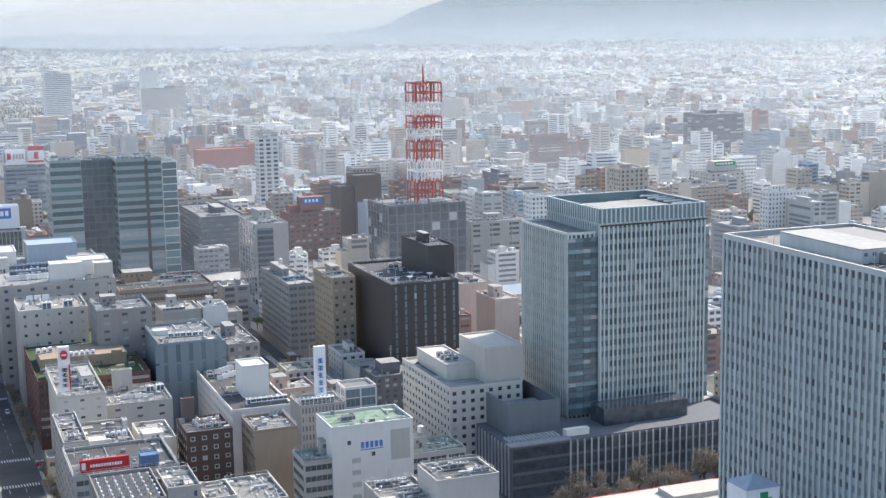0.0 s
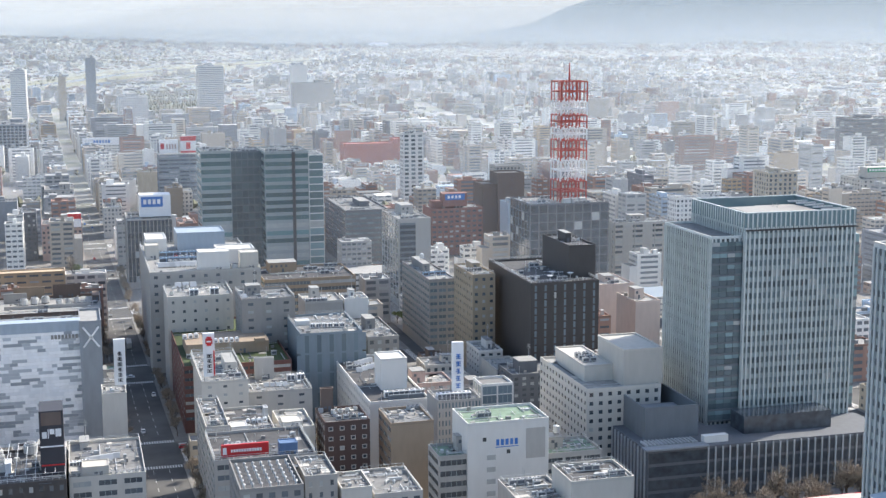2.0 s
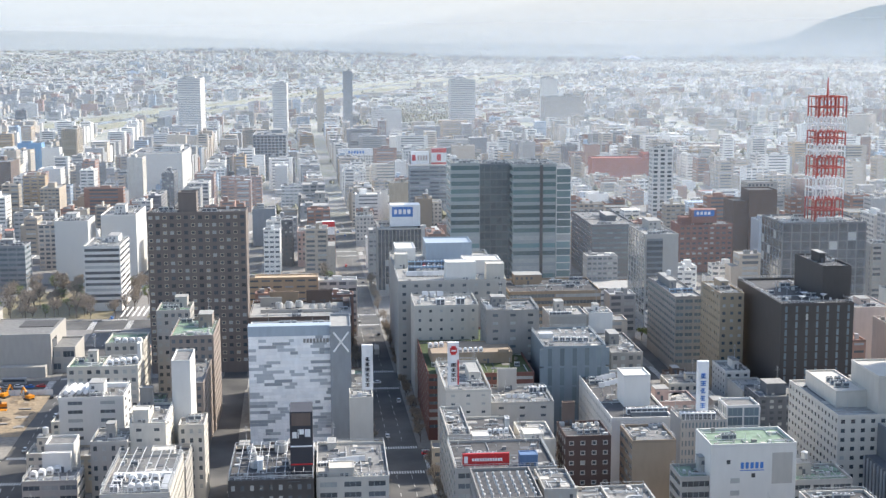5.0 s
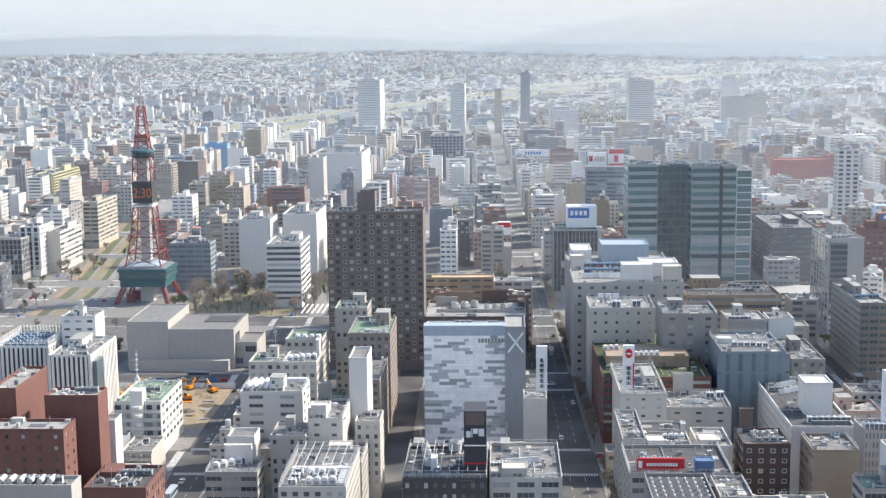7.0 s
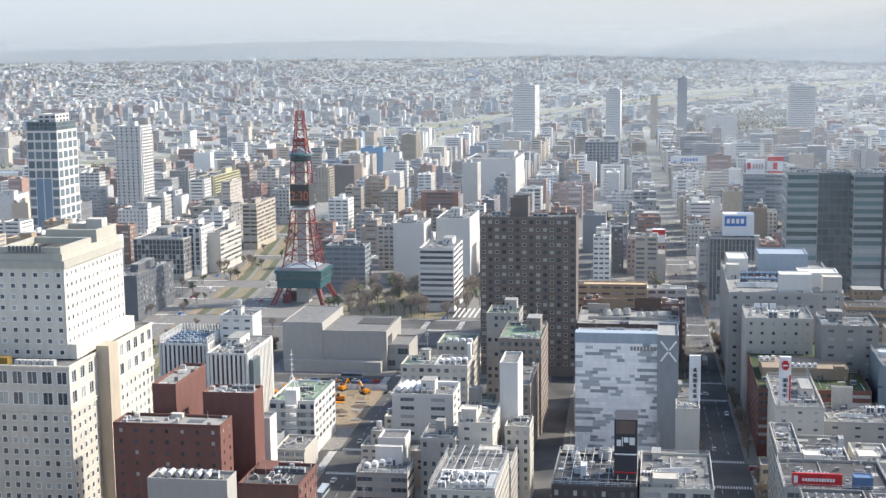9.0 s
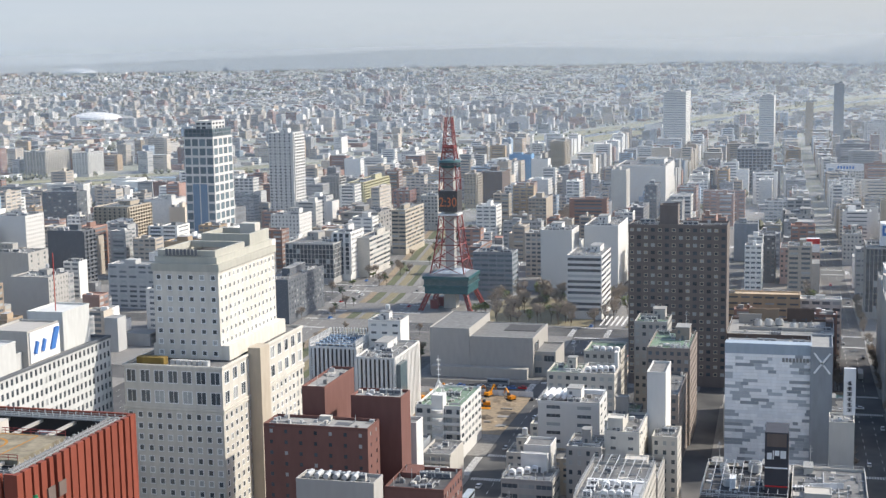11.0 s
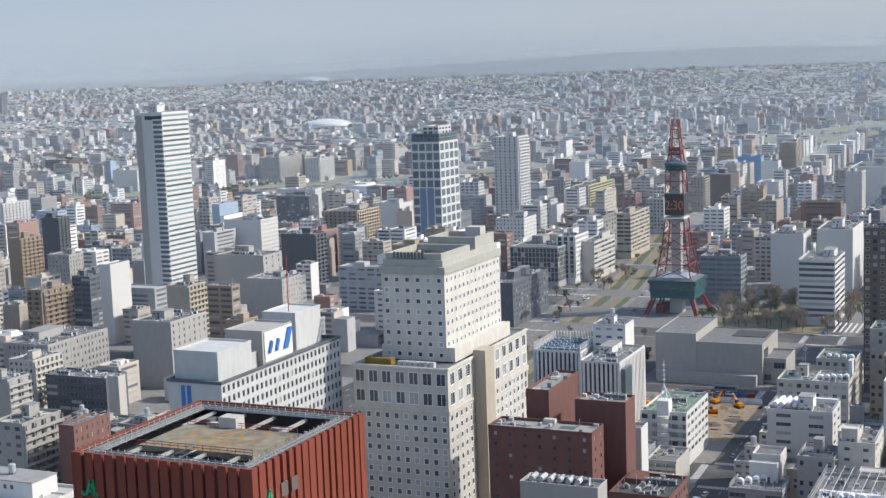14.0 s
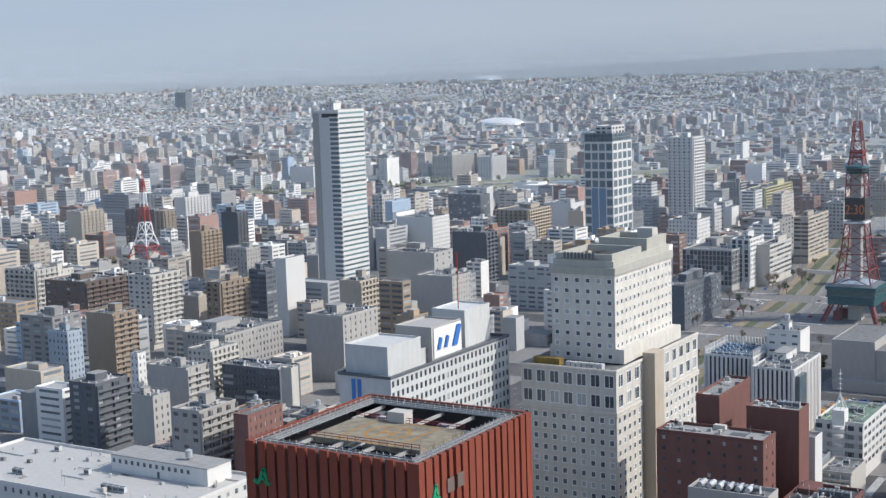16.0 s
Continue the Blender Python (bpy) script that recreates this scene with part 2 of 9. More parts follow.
def roof_oddments(root, w, d, z, rng):
    """The small stuff of a used roof: pipes on blocks, pads, hatches, trays, little casings and drains."""
    g = Geo()
    for _ in range(min(46, 6 + int(w * d / 16))):
        x, y, k = rng.uniform(-0.48, 0.48) * w, rng.uniform(-0.48, 0.48) * d, rng.random()
        if k < 0.3:
            ln = rng.uniform(1.5, min(9, w * 0.35))
            if rng.random() < 0.5:
                g.bar((max(-w / 2, x - ln), y, z + 0.3), (min(w / 2, x + ln), y, z + 0.3), rng.uniform(0.06, 0.16), rng.choice((0, 0, 1)))
            else:
                g.bar((x, max(-d / 2, y - ln), z + 0.3), (x, min(d / 2, y + ln), z + 0.3), rng.uniform(0.06, 0.16), rng.choice((0, 0, 1)))
        elif k < 0.62:
            a, b, c = rng.uniform(0.3, 0.9), rng.uniform(0.3, 0.8), rng.uniform(0.4, 1.5)
            g.box(x - a, x + a, y - b, y + b, z, z + c, rng.choice((0, 0, 2, 3)))
        elif k < 0.78:
            a, b = rng.uniform(0.8, 2.4), rng.uniform(0.6, 1.8)
            g.box(x - a, x + a, y - b, y + b, z, z + 0.12, rng.choice((1, 2, 3)))
        elif k < 0.9:
            g.tube(x, y, z, z + rng.uniform(0.5, 1.3), rng.uniform(0.15, 0.4), rng.choice((0, 2)), 7)
        else:
            g.bar((x, y, z), (x, y, z + rng.uniform(2, 5)), 0.06, 0)
    part("roof_pipework", g, [UNIT, DARKGREY, OFFWHITE, GREY], root, kind="stuff")


def clutter(root, w, d, z, rng, amount=1.0, pent=True, wall=None):
    """Roof plant on a roof of w by d metres, round the root's middle: a stair house, cooling units, ducts, vents, a tank.
    Far from the deck the small units are too small to pick apart and stay in one mesh."""
    keep, far, heap = [], root.location.length > 1000, Geo()

    def unit(name, mesh, at):
        if not far:
            part(name, mesh, None, root, at=at)
            return
        q = Geo()
        SHAPES[name](q)
        i = len(heap.v)
        heap.v += [(v[0] + at[0], v[1] + at[1], v[2] + at[2]) for v in q.v]
        heap.f += [tuple(k + i for k in f) for f in q.f]
        heap.m += q.m

    def free(x, y, a, b):
        if abs(x) + a > w / 2 - 0.7 or abs(y) + b > d / 2 - 0.7:
            return False
        if any(abs(x - q[0]) < a + q[2] and abs(y - q[1]) < b + q[3] for q in keep):
            return False
        keep.append((x, y, a, b))
        return True

    if pent and w > 9 and d > 9:
        pw, pd, ph = rng.uniform(0.22, 0.42) * w, rng.uniform(0.25, 0.45) * d, rng.uniform(2.8, 5.5)
        x, y = rng.uniform(-0.25, 0.25) * w, rng.uniform(-0.1, 0.28) * d
        if free(x, y, pw / 2, pd / 2):
            g = Geo().box(x - pw / 2, x + pw / 2, y - pd / 2, y + pd / 2, z - 0.02, z + ph)
            g.box(x - pw / 2 - 0.15, x + pw / 2 + 0.15, y - pd / 2 - 0.15, y + pd / 2 + 0.15, z + ph, z + ph + 0.3, 1)
            g.box(x - 0.5, x + 0.5, y - pd / 2 - 0.06, y - pd / 2, z, z + 2.1, 2)
            for k in range(int(pw / 3)):
                g.box(x - pw / 2 + 0.8 + 2.6 * k, x - pw / 2 + 1.9 + 2.6 * k, y - pd / 2 - 0.05, y - pd / 2, z + ph * 0.55, z + ph * 0.8, 2)
            part("penthouse", g, [wall or PALE, ROOFLIGHT, DARKGREY], root)
            if rng.random() < 0.5:
                unit(*rng.choice((("water_tank", TANK), ("aerial", AERIAL), ("aerial", AERIAL))), (x + pw * 0.2, y, z + ph + 0.3))
    rows = max(1, int(amount * w * d / 110))
    for _ in range(min(rows, 5 if amount < 2 else 14)):
        k = rng.randint(1, 4)
        x, y = rng.uniform(-0.45, 0.45) * w, rng.uniform(-0.45, 0.45) * d
        if free(x, y, 1.25 * k, 1.1):
            for j in range(k):
                unit("air_conditioner", AC, (x + 2.5 * (j - (k - 1) / 2), y, z))
    for _ in range(0 if amount < 0.4 else min(4 if amount < 2 else 9, int(amount * w * d / 90))):
        x, y = rng.uniform(-0.45, 0.45) * w, rng.uniform(-0.45, 0.45) * d
        if free(x, y, 0.6, 0.6):
            unit("roof_vent", VENT, (x, y, z))
    if heap.v:
        part("roof_plant", heap, [UNIT, DARKGREY], root, kind="stuff")
    if not far:
        roof_oddments(root, w, d, z, rng)
    if amount >= 1:
        g = Geo()
        for _ in range(rng.randint(2, 4)):
            y, xa, xb = rng.uniform(-0.42, 0.42) * d, -w * rng.uniform(0.2, 0.45), w * rng.uniform(0.2, 0.45)
            g.bar((xa, y, z + 0.35), (xb, y, z + 0.35), 0.12)
            g.bar((xb, y, z + 0.35), (xb, y + d * 0.15, z + 0.35), 0.12)
        part("pipe_run", g, UNIT, root)
        if rng.random() < 0.55:
            g, zr = Geo(), z + 1.9
            for s in (-1, 1):
                g.bar((-w / 2, s * d / 2, zr), (w / 2, s * d / 2, zr), 0.045)
                g.bar((s * w / 2, -d / 2, zr), (s * w / 2, d / 2, zr), 0.045)
                n = max(3, int(w / 2))
                for q in range(n + 1):
                    g.bar((-w / 2 + w * q / n, s * d / 2, z), (-w / 2 + w * q / n, s * d / 2, zr), 0.04)
            part("roof_rail", g, UNIT, root)
    if amount > 0.5 and w > 8:
        x, y, ln = rng.uniform(-0.3, 0.1) * w, rng.uniform(-0.4, 0.4) * d, rng.uniform(0.2, 0.4) * w
        if free(x + ln / 2, y, ln / 2, 0.5):
            g = Geo().box(x, x + ln, y - 0.4, y + 0.4, z + 0.4, z + 1.1)
            for q in (0.1, 0.5, 0.9):
                g.box(x + ln * q - 0.1, x + ln * q + 0.1, y - 0.3, y + 0.3, z, z + 0.4)
            part("duct", g, UNIT, root)


def facade(wall, joined, panes, fins, put, w, z0, z1, style):
    """Fills one face. put(u0, u1, za, zb, d0, d1) gives box bounds: u along the face, d outwards from the outer plane."""
    kind, nf, nc, wr, hr = style[:5]
    fh, cw = (z1 - z0) / nf, w / nc
    if kind in ("grid", "band"):
        ww, wh = cw * wr, fh * hr
        for i in range(nf):
            za = z0 + i * fh
            sill = za + (fh - wh) * 0.62
            wall.box(*put(0, w, za, sill, -0.3, 0))
            wall.box(*put(0, w, sill + wh, za + fh, -0.3, 0))
            for j in range(nc + 1):
                a = 0 if j == 0 else j * cw - (cw - ww) / 2
                b = w if j == nc else j * cw + (cw - ww) / 2
                if b - a > 0.02:
                    wall.box(*put(a, b, sill, sill + wh, -0.3, 0))
            for j in range(nc):
                panes.append((put(j * cw + (cw - ww) / 2, (j + 1) * cw - (cw - ww) / 2, sill, sill + wh, -0.27, -0.16)))
    elif kind == "fins":
        for i in range(nf):
            za = z0 + i * fh
            for j in range(nc // 2):
                a, b = w * j / (nc // 2), w * (j + 1) / (nc // 2)
                joined.box(*put(a, b - 0.04, za + fh * (1 - hr), za + fh - 0.04, -0.3, -0.2))
                if hr < 0.95:
                    joined.box(*put(a, b - 0.04, za, za + fh * (1 - hr) - 0.04, -0.3, -0.15), 1)
        for j in range(nc + 1):
            c = min(max(j * cw, cw * (1 - wr) / 2), w - cw * (1 - wr) / 2)
            fins.append(put(c - cw * (1 - wr) / 2, c + cw * (1 - wr) / 2, z0, z1, -0.14, 0.25))
    elif kind == "curtain":
        for i in range(nf):
            za = z0 + i * fh
            wall.box(*put(0, w, za, za + fh * (1 - hr), -0.3, -0.05))
            for j in range(nc):
                panes.append(put(j * cw + cw * (1 - wr) / 2, (j + 1) * cw - cw * (1 - wr) / 2, za + fh * (1 - hr), za + fh, -0.28, -0.1))
            for j in range(nc + 1):
                c = min(max(j * cw, 0.1), w - 0.1)
                wall.box(*put(c - cw * (1 - wr) / 2, c + cw * (1 - wr) / 2, za + fh * (1 - hr), za + fh, -0.3, 0))
    elif kind == "balc":
        for i in range(nf):
            za = z0 + i * fh
            wall.box(*put(0, w, za - 0.12, za + 0.12, -0.3, 1.2))
            wall.box(*put(0, w, za + 0.12, za + max(1.0, fh * 0.36), 1.08, 1.2))
            joined.box(*put(0, w, za + 0.3, za + fh * 0.8, -0.3, -0.2))
            wall.box(*put(0, w, za + fh * 0.8, za + fh - 0.12, -0.3, -0.1))
            for j in range(nc + 1):
                c = min(max(j * cw, 0.12), w - 0.12)
                wall.box(*put(c - 0.12, c + 0.12, za + 0.12, za + fh - 0.12, -0.3, 1.05))
                if j < nc:
                    wall.box(*put(c + cw * 0.4, c + cw * (0.4 + (1 - wr)), za + 0.12, za + fh - 0.12, -0.2, -0.05))


def window_mesh(key, glass_mat, frame_mat):
    """A pane, with a surround that stands proud of the wall where frame_mat is given."""
    dx, dy, dz, outward = key
    g = Geo().box(-dx / 2, dx / 2, -dy / 2, dy / 2, 0, dz)
    if frame_mat is not None:
        b, wide = 0.28, max(dx, dy)
        q = Geo().ring(-wide / 2 - 0.02, wide / 2 + 0.02, 0, dz, b, -0.24, 0.02, 1)
        for k in range(1, max(1, round(wide / 1.5))):
            u = -wide / 2 + wide * k / max(1, round(wide / 1.5))
            q.box(u - 0.09, u + 0.09, b, dz - b, -0.12, 0.02, 1)
        i, side = len(g.v), (1 if outward > 0 else -1)
        for u, v, o in q.v:                      # the frame is laid out flat, then stood up on the face
            g.v.append((u, -dy / 2 + o, v) if dy < dx else (side * (dx / 2 - o), u, v))
        g.f += [tuple(k + i for k in f) for f in q.f]
        g.m += q.m
    return g.mesh("window", [glass_mat, frame_mat] if frame_mat is not None else [glass_mat])


def building(name, x0, x1, y0, y1, h, wall, front, side, label, glass_mat=None, roof=None, seed=0, amount=1.0, pent=True,
             single=False, base=0.0, parapet=0.9, category="building", foot=True, lobby=True, group="", bottom=0.15, frame_mat=None, under=None, every=1):
    """A block with its parapet, roof deck, windows set back in the walls of the street front and of the flank in view, and roof plant."""
    rng = random.Random(seed * 31 + 5)
    w, d, cx, cy = x1 - x0, y1 - y0, (x0 + x1) / 2, (y0 + y1) / 2
    if under is None:
        root = empty(name, cx, cy, base, label, category, group)
    else:
        root = new(name)
        root.parent = under
        root.location = Vector((cx, cy, base)) - under.location
        tagged(root, label)
    if foot:
        FOOT.append((x0, x1, y0, y1))
    g, joined, panes, fins = Geo(), Geo(), [], []
    hw, hd, zt = w / 2, d / 2, h - parapet
    left = cx > 0                       # the flank that the deck looks at
    fi, si = 0.0 if front[0] == "blank" else 0.3, 0.0 if side[0] == "blank" else 0.3
    g.box(-hw + (si if left else 0), hw - (0 if left else si), -hd + fi, hd, -bottom, zt, 0, 1)
    part("parapet", Geo().ring(-hw - 0.03, hw + 0.03, -hd - 0.03, hd + 0.03, 0.35, zt - 0.06, h), wall, root)
    z0 = 4.2 if lobby and h > 14 else -bottom
    if z0 > 0:
        if fi:
            g.box(-hw, hw, -hd, -hd + 0.3, -bottom, z0)
        if si:
            g.box(*((-hw, -hw + 0.3) if left else (hw - 0.3, hw)), -hd + fi, hd, -bottom, z0)

    def put_f(u0, u1, za, zb, d0, d1):
        return (-hw + u0, -hw + u1, -hd - d1, -hd - d0, za, zb)

    def put_l(u0, u1, za, zb, d0, d1):
        return (-hw - d1, -hw - d0, -hd + fi + u0, -hd + fi + u1, za, zb)

    def put_r(u0, u1, za, zb, d0, d1):
        return (hw + d0, hw + d1, -hd + fi + u0, -hd + fi + u1, za, zb)

    if fi:
        facade(g, joined, panes, fins, put_f, w, z0, zt - 0.06, front)
    if si:
        facade(g, joined, panes, fins, put_l if left else put_r, d - fi, z0, zt - 0.06, side)
    part("wall", g, [wall, roof or ROOFGREY], root)
    shapes = {}
    for b in fins:
        key = tuple(round(b[k + 1] - b[k], 2) for k in (0, 2, 4))
        if key not in shapes:
            shapes[key] = Geo().box(-key[0] / 2, key[0] / 2, -key[1] / 2, key[1] / 2, 0, key[2]).mesh("fin", wall)
        part("fin", shapes[key], None, root, at=((b[0] + b[1]) / 2, (b[2] + b[3]) / 2, b[4]))
    gm = glass_mat or GLASS
    loose = panes
    if single:
        shapes = {}
        panes.sort(key=lambda b: math.hypot(b[0] + cx, b[2] + cy, b[4] + base - EYE))
        panes, loose = panes[:300], panes[300:]
        for b in panes:
            key = tuple(round(b[k + 1] - b[k], 2) for k in (0, 2, 4)) + (-1 if left else 1,)
            plain = every > 1 and int((b[0] + hw) / (w / front[2])) % every
            if plain:
                key += (0,)
            if key not in shapes:
                shapes[key] = window_mesh(key[:4], gm, None if plain else frame_mat)
            part("window", shapes[key], None, root, at=((b[0] + b[1]) / 2, (b[2] + b[3]) / 2, b[4]))
    close = math.hypot(cx, cy) < 800
    for b in loose:
        joined.box(*b)
        if close and not single:                # thin mullions
            n = int(max(b[1] - b[0], b[3] - b[2]) / 1.7)
            for k in range(1, n):
                if b[1] - b[0] > b[3] - b[2]:
                    c = b[0] + (b[1] - b[0]) * k / n
                    joined.box(c - 0.07, c + 0.07, b[2] - 0.06, b[2] + 0.02, b[4], b[5], 1)
                else:
                    c = b[2] + (b[3] - b[2]) * k / n
                    joined.box(*((b[0] - 0.06, b[0] + 0.02) if left else (b[1] - 0.02, b[1] + 0.06)), c - 0.07, c + 0.07, b[4], b[5], 1)
    if joined.v:
        gi = GLASSI if gm is GLASS else GLASSDARKI if gm is GLASSDARK else gm
        part("glazing", joined, [gi, SPANDREL], root, kind="stuff" if len(joined.f) > 60 else "")
    if amount > 0:
        clutter(root, w - 1.2, d - 1.2, zt, rng, amount, pent, wall)
    return root

# ---- ground, streets, far country ----
def rise(r, x=0.0, y=1.0):
    """The plain lies flat round the centre and climbs slowly towards the southern hills, least of all beside the mountain."""
    if r < 2100:
        return 0.0
    u, side = (r - 2100) / 2800, min(1.0, max(0.0, (7 - math.degrees(math.atan2(x, y))) / 10))
    return 124.0 * u ** 1.25 + 44.0 * side * u ** 2.5


def ground_sheet():
    g = Geo()
    rings = [0, 60, 150, 300, 600, 1000, 1500, 2100, 2400, 2700, 3000, 3300, 3600, 3900, 4200, 4500, 4650]
    n = 96
    for r in rings:
        for k in range(n):
            a = 2 * math.pi * k / n
            g.v.append((r * math.sin(a), r * math.cos(a), rise(r, math.sin(a), math.cos(a))))
    for i in range(len(rings) - 1):
        for k in range(n):
            a, b = i * n + k, i * n + (k + 1) % n
            g.f.append((a, a + n, b + n, b))
            g.m.append(0)
    return g


def ground_material():
    m, n, l, p = nodes_of("city ground")
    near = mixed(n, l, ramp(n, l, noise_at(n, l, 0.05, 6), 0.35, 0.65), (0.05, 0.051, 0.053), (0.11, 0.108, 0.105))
    # far ground is paler, blended in by distance: haze put into its colour
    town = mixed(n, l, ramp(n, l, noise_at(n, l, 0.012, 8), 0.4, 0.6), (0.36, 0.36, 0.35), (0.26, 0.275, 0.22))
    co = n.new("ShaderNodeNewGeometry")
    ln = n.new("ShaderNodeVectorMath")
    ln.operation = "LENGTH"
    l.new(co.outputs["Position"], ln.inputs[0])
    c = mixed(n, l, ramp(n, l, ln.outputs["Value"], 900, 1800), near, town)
    l.new(c, p.inputs["Base Color"])
    p.inputs["Roughness"].default_value = 0.85
    return m


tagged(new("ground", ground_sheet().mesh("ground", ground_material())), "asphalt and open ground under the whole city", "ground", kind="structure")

# streets run along x at these y, and along y at these x; between them lie the kerbed blocks
CROSS = [(-20, 0), (110, 136), (240, 266), (370, 397), (500, 527), (628, 656), (775, 800), (905, 930), (1035, 1053), (1165, 1183), (1295, 1313), (1425, 1443)]
SKEW = 0.024       # the avenues lean a little to the left of straight ahead


def lean(y):
    return SKEW * (y - 500)


AVES = [(-990, -972), (-860, -842), (-730, -712), (-600, -582), (-470, -452), (-337, -280), (-127, -111), (-48, -37), (18, 35), (164.5, 171.5),
        (298, 316), (428, 446), (558, 576), (688, 706), (818, 836)]


def pavements():
    for (a0, a1), (b0, b1) in zip(AVES, AVES[1:]):
        for (c0, c1), (d0, d1) in zip(CROSS, CROSS[1:]):
            g = Geo().box(a1, b0, c1, d0, -0.3, 0.15)
            g.box(a1, b0, c1, c1 + 0.3, 0.15, 0.17)
            g.v = [(v[0] - lean(v[1]), v[1], v[2]) for v in g.v]
            tagged(new("pavement", g.mesh("pavement", PAVE)), "pale paved city block with a raised kerb", "pavement", kind="structure")


pavements()


def road_marks():
    g = Geo()
    for a0, a1 in AVES:
        wide = a1 - a0
        if wide < 12:
            continue
        for k in range(1, int(wide / 5.2)):
            x = a0 + wide * k / int(wide / 5.2)
            y = 230.0
            while y < 1430:
                if not any(c0 - 4 < y < c1 + 4 for c0, c1 in CROSS):
                    g.box(x - 0.07, x + 0.07, y, y + 4, 0.0, 0.02)
                y += 10
        for c0, c1 in CROSS:
            for y in (c0 - 4, c1 + 1):
                x = a0 + 1
                while x < a1 - 0.8:
                    g.box(x, x + 0.5, y, y + 3.2, 0.0, 0.02)
                    x += 1.0
    for c0, c1 in CROSS:
        for a0, a1 in AVES:
            for x in (a0 - 4, a1 + 1):
                y = c0 + 1
                while y < c1 - 0.8:
                    g.box(x, x + 3.2, y, y + 0.5, 0.0, 0.02)
                    y += 1.0
    g.v = [(v[0] - lean(v[1]), v[1], v[2]) for v in g.v]
    ob = new("road_markings", g.mesh("road_markings", LINE))
    tagged(ob, "worn white lane lines and zebra crossings", "road marking", kind="stuff")


road_marks()


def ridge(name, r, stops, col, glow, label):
    """A far hill line: a wall of hills at distance r that glows in its hazed colour, through (turn, rise in degrees)
    stops.
    """
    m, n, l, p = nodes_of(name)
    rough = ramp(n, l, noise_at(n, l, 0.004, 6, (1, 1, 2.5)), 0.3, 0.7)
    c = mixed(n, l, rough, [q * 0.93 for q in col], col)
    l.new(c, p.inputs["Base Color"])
    # the haze colour is emitted: the hills glow with no lamp on them
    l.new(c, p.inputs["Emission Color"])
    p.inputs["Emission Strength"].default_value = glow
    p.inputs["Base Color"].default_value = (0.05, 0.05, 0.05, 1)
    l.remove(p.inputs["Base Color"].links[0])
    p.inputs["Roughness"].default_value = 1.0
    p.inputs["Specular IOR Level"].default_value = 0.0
    g = Geo()
    az = np.arange(stops[0][0], stops[-1][0] + 0.01, 0.35)
    el = np.interp(az, [s[0] for s in stops], [s[1] for s in stops])
    rows = 5
    for k, (q, e) in enumerate(zip(az, el)):
        e += 0.05 * noise.noise(Vector((q * 0.9, r * 0.01, 0))) + 0.02 * noise.noise(Vector((q * 4, r * 0.02, 0)))
        top, low = EYE + r * math.tan(radians(e)), 0
        for j in range(rows):
            f = j / (rows - 1)
            rr = r - 160 * (1 - f) ** 1.5
            g.v.append((-rr * math.sin(radians(q)), rr * math.cos(radians(q)), low + (top - low) * f))
        if k:
            for j in range(rows - 1):
                b = (k - 1) * rows + j
                g.f.append((b, b + rows, b + rows + 1, b + 1))
                g.m.append(0)
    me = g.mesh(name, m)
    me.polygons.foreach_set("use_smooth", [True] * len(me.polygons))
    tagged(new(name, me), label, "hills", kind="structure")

def sky_ring():
    """The hazy sky low over the horizon, far behind everything: whiter on the sun's side, bluer away from it."""
    m, n, l, p = nodes_of("hazy sky")
    out = n["Material Output"]
    em = n.new("ShaderNodeEmission")
    co = n.new("ShaderNodeNewGeometry")
    sep = n.new("ShaderNodeSeparateXYZ")
    l.new(co.outputs["Position"], sep.inputs[0])
    side = ramp(n, l, sep.outputs["X"], -3900, 900)
    up = ramp(n, l, sep.outputs["Z"], 130, 420)
    low = mixed(n, l, side, (0.345, 0.405, 0.47), (0.35, 0.38, 0.415))
    high = mixed(n, l, side, (0.31, 0.38, 0.475), (0.33, 0.36, 0.4))
    c = mixed(n, l, up, low, high)
    cloud = ramp(n, l, noise_at(n, l, 0.0012, 5, (1, 1, 5)), 0.35, 0.7)
    c = mixed(n, l, cloud, c, mixed(n, l, 0.12, c, (0.45, 0.46, 0.47)))
    l.new(c, em.inputs["Color"])
    l.new(em.outputs[0], out.inputs["Surface"])
    g = Geo()
    n_ = 128
    for z in (-30, 150, 400, 800):
        g.v += [(4945 * math.sin(2 * math.pi * k / n_), 4945 * math.cos(2 * math.pi * k / n_), z) for k in range(n_)]
    for j in range(3):
        for k in range(n_):
            a, b = j * n_ + k, j * n_ + (k + 1) % n_
            g.f.append((a, b, b + n_, a + n_))
            g.m.append(0)
    tagged(new("backdrop", g.mesh("backdrop", m)), "hazy pale sky above the far horizon", "sky", kind="structure")


sky_ring()


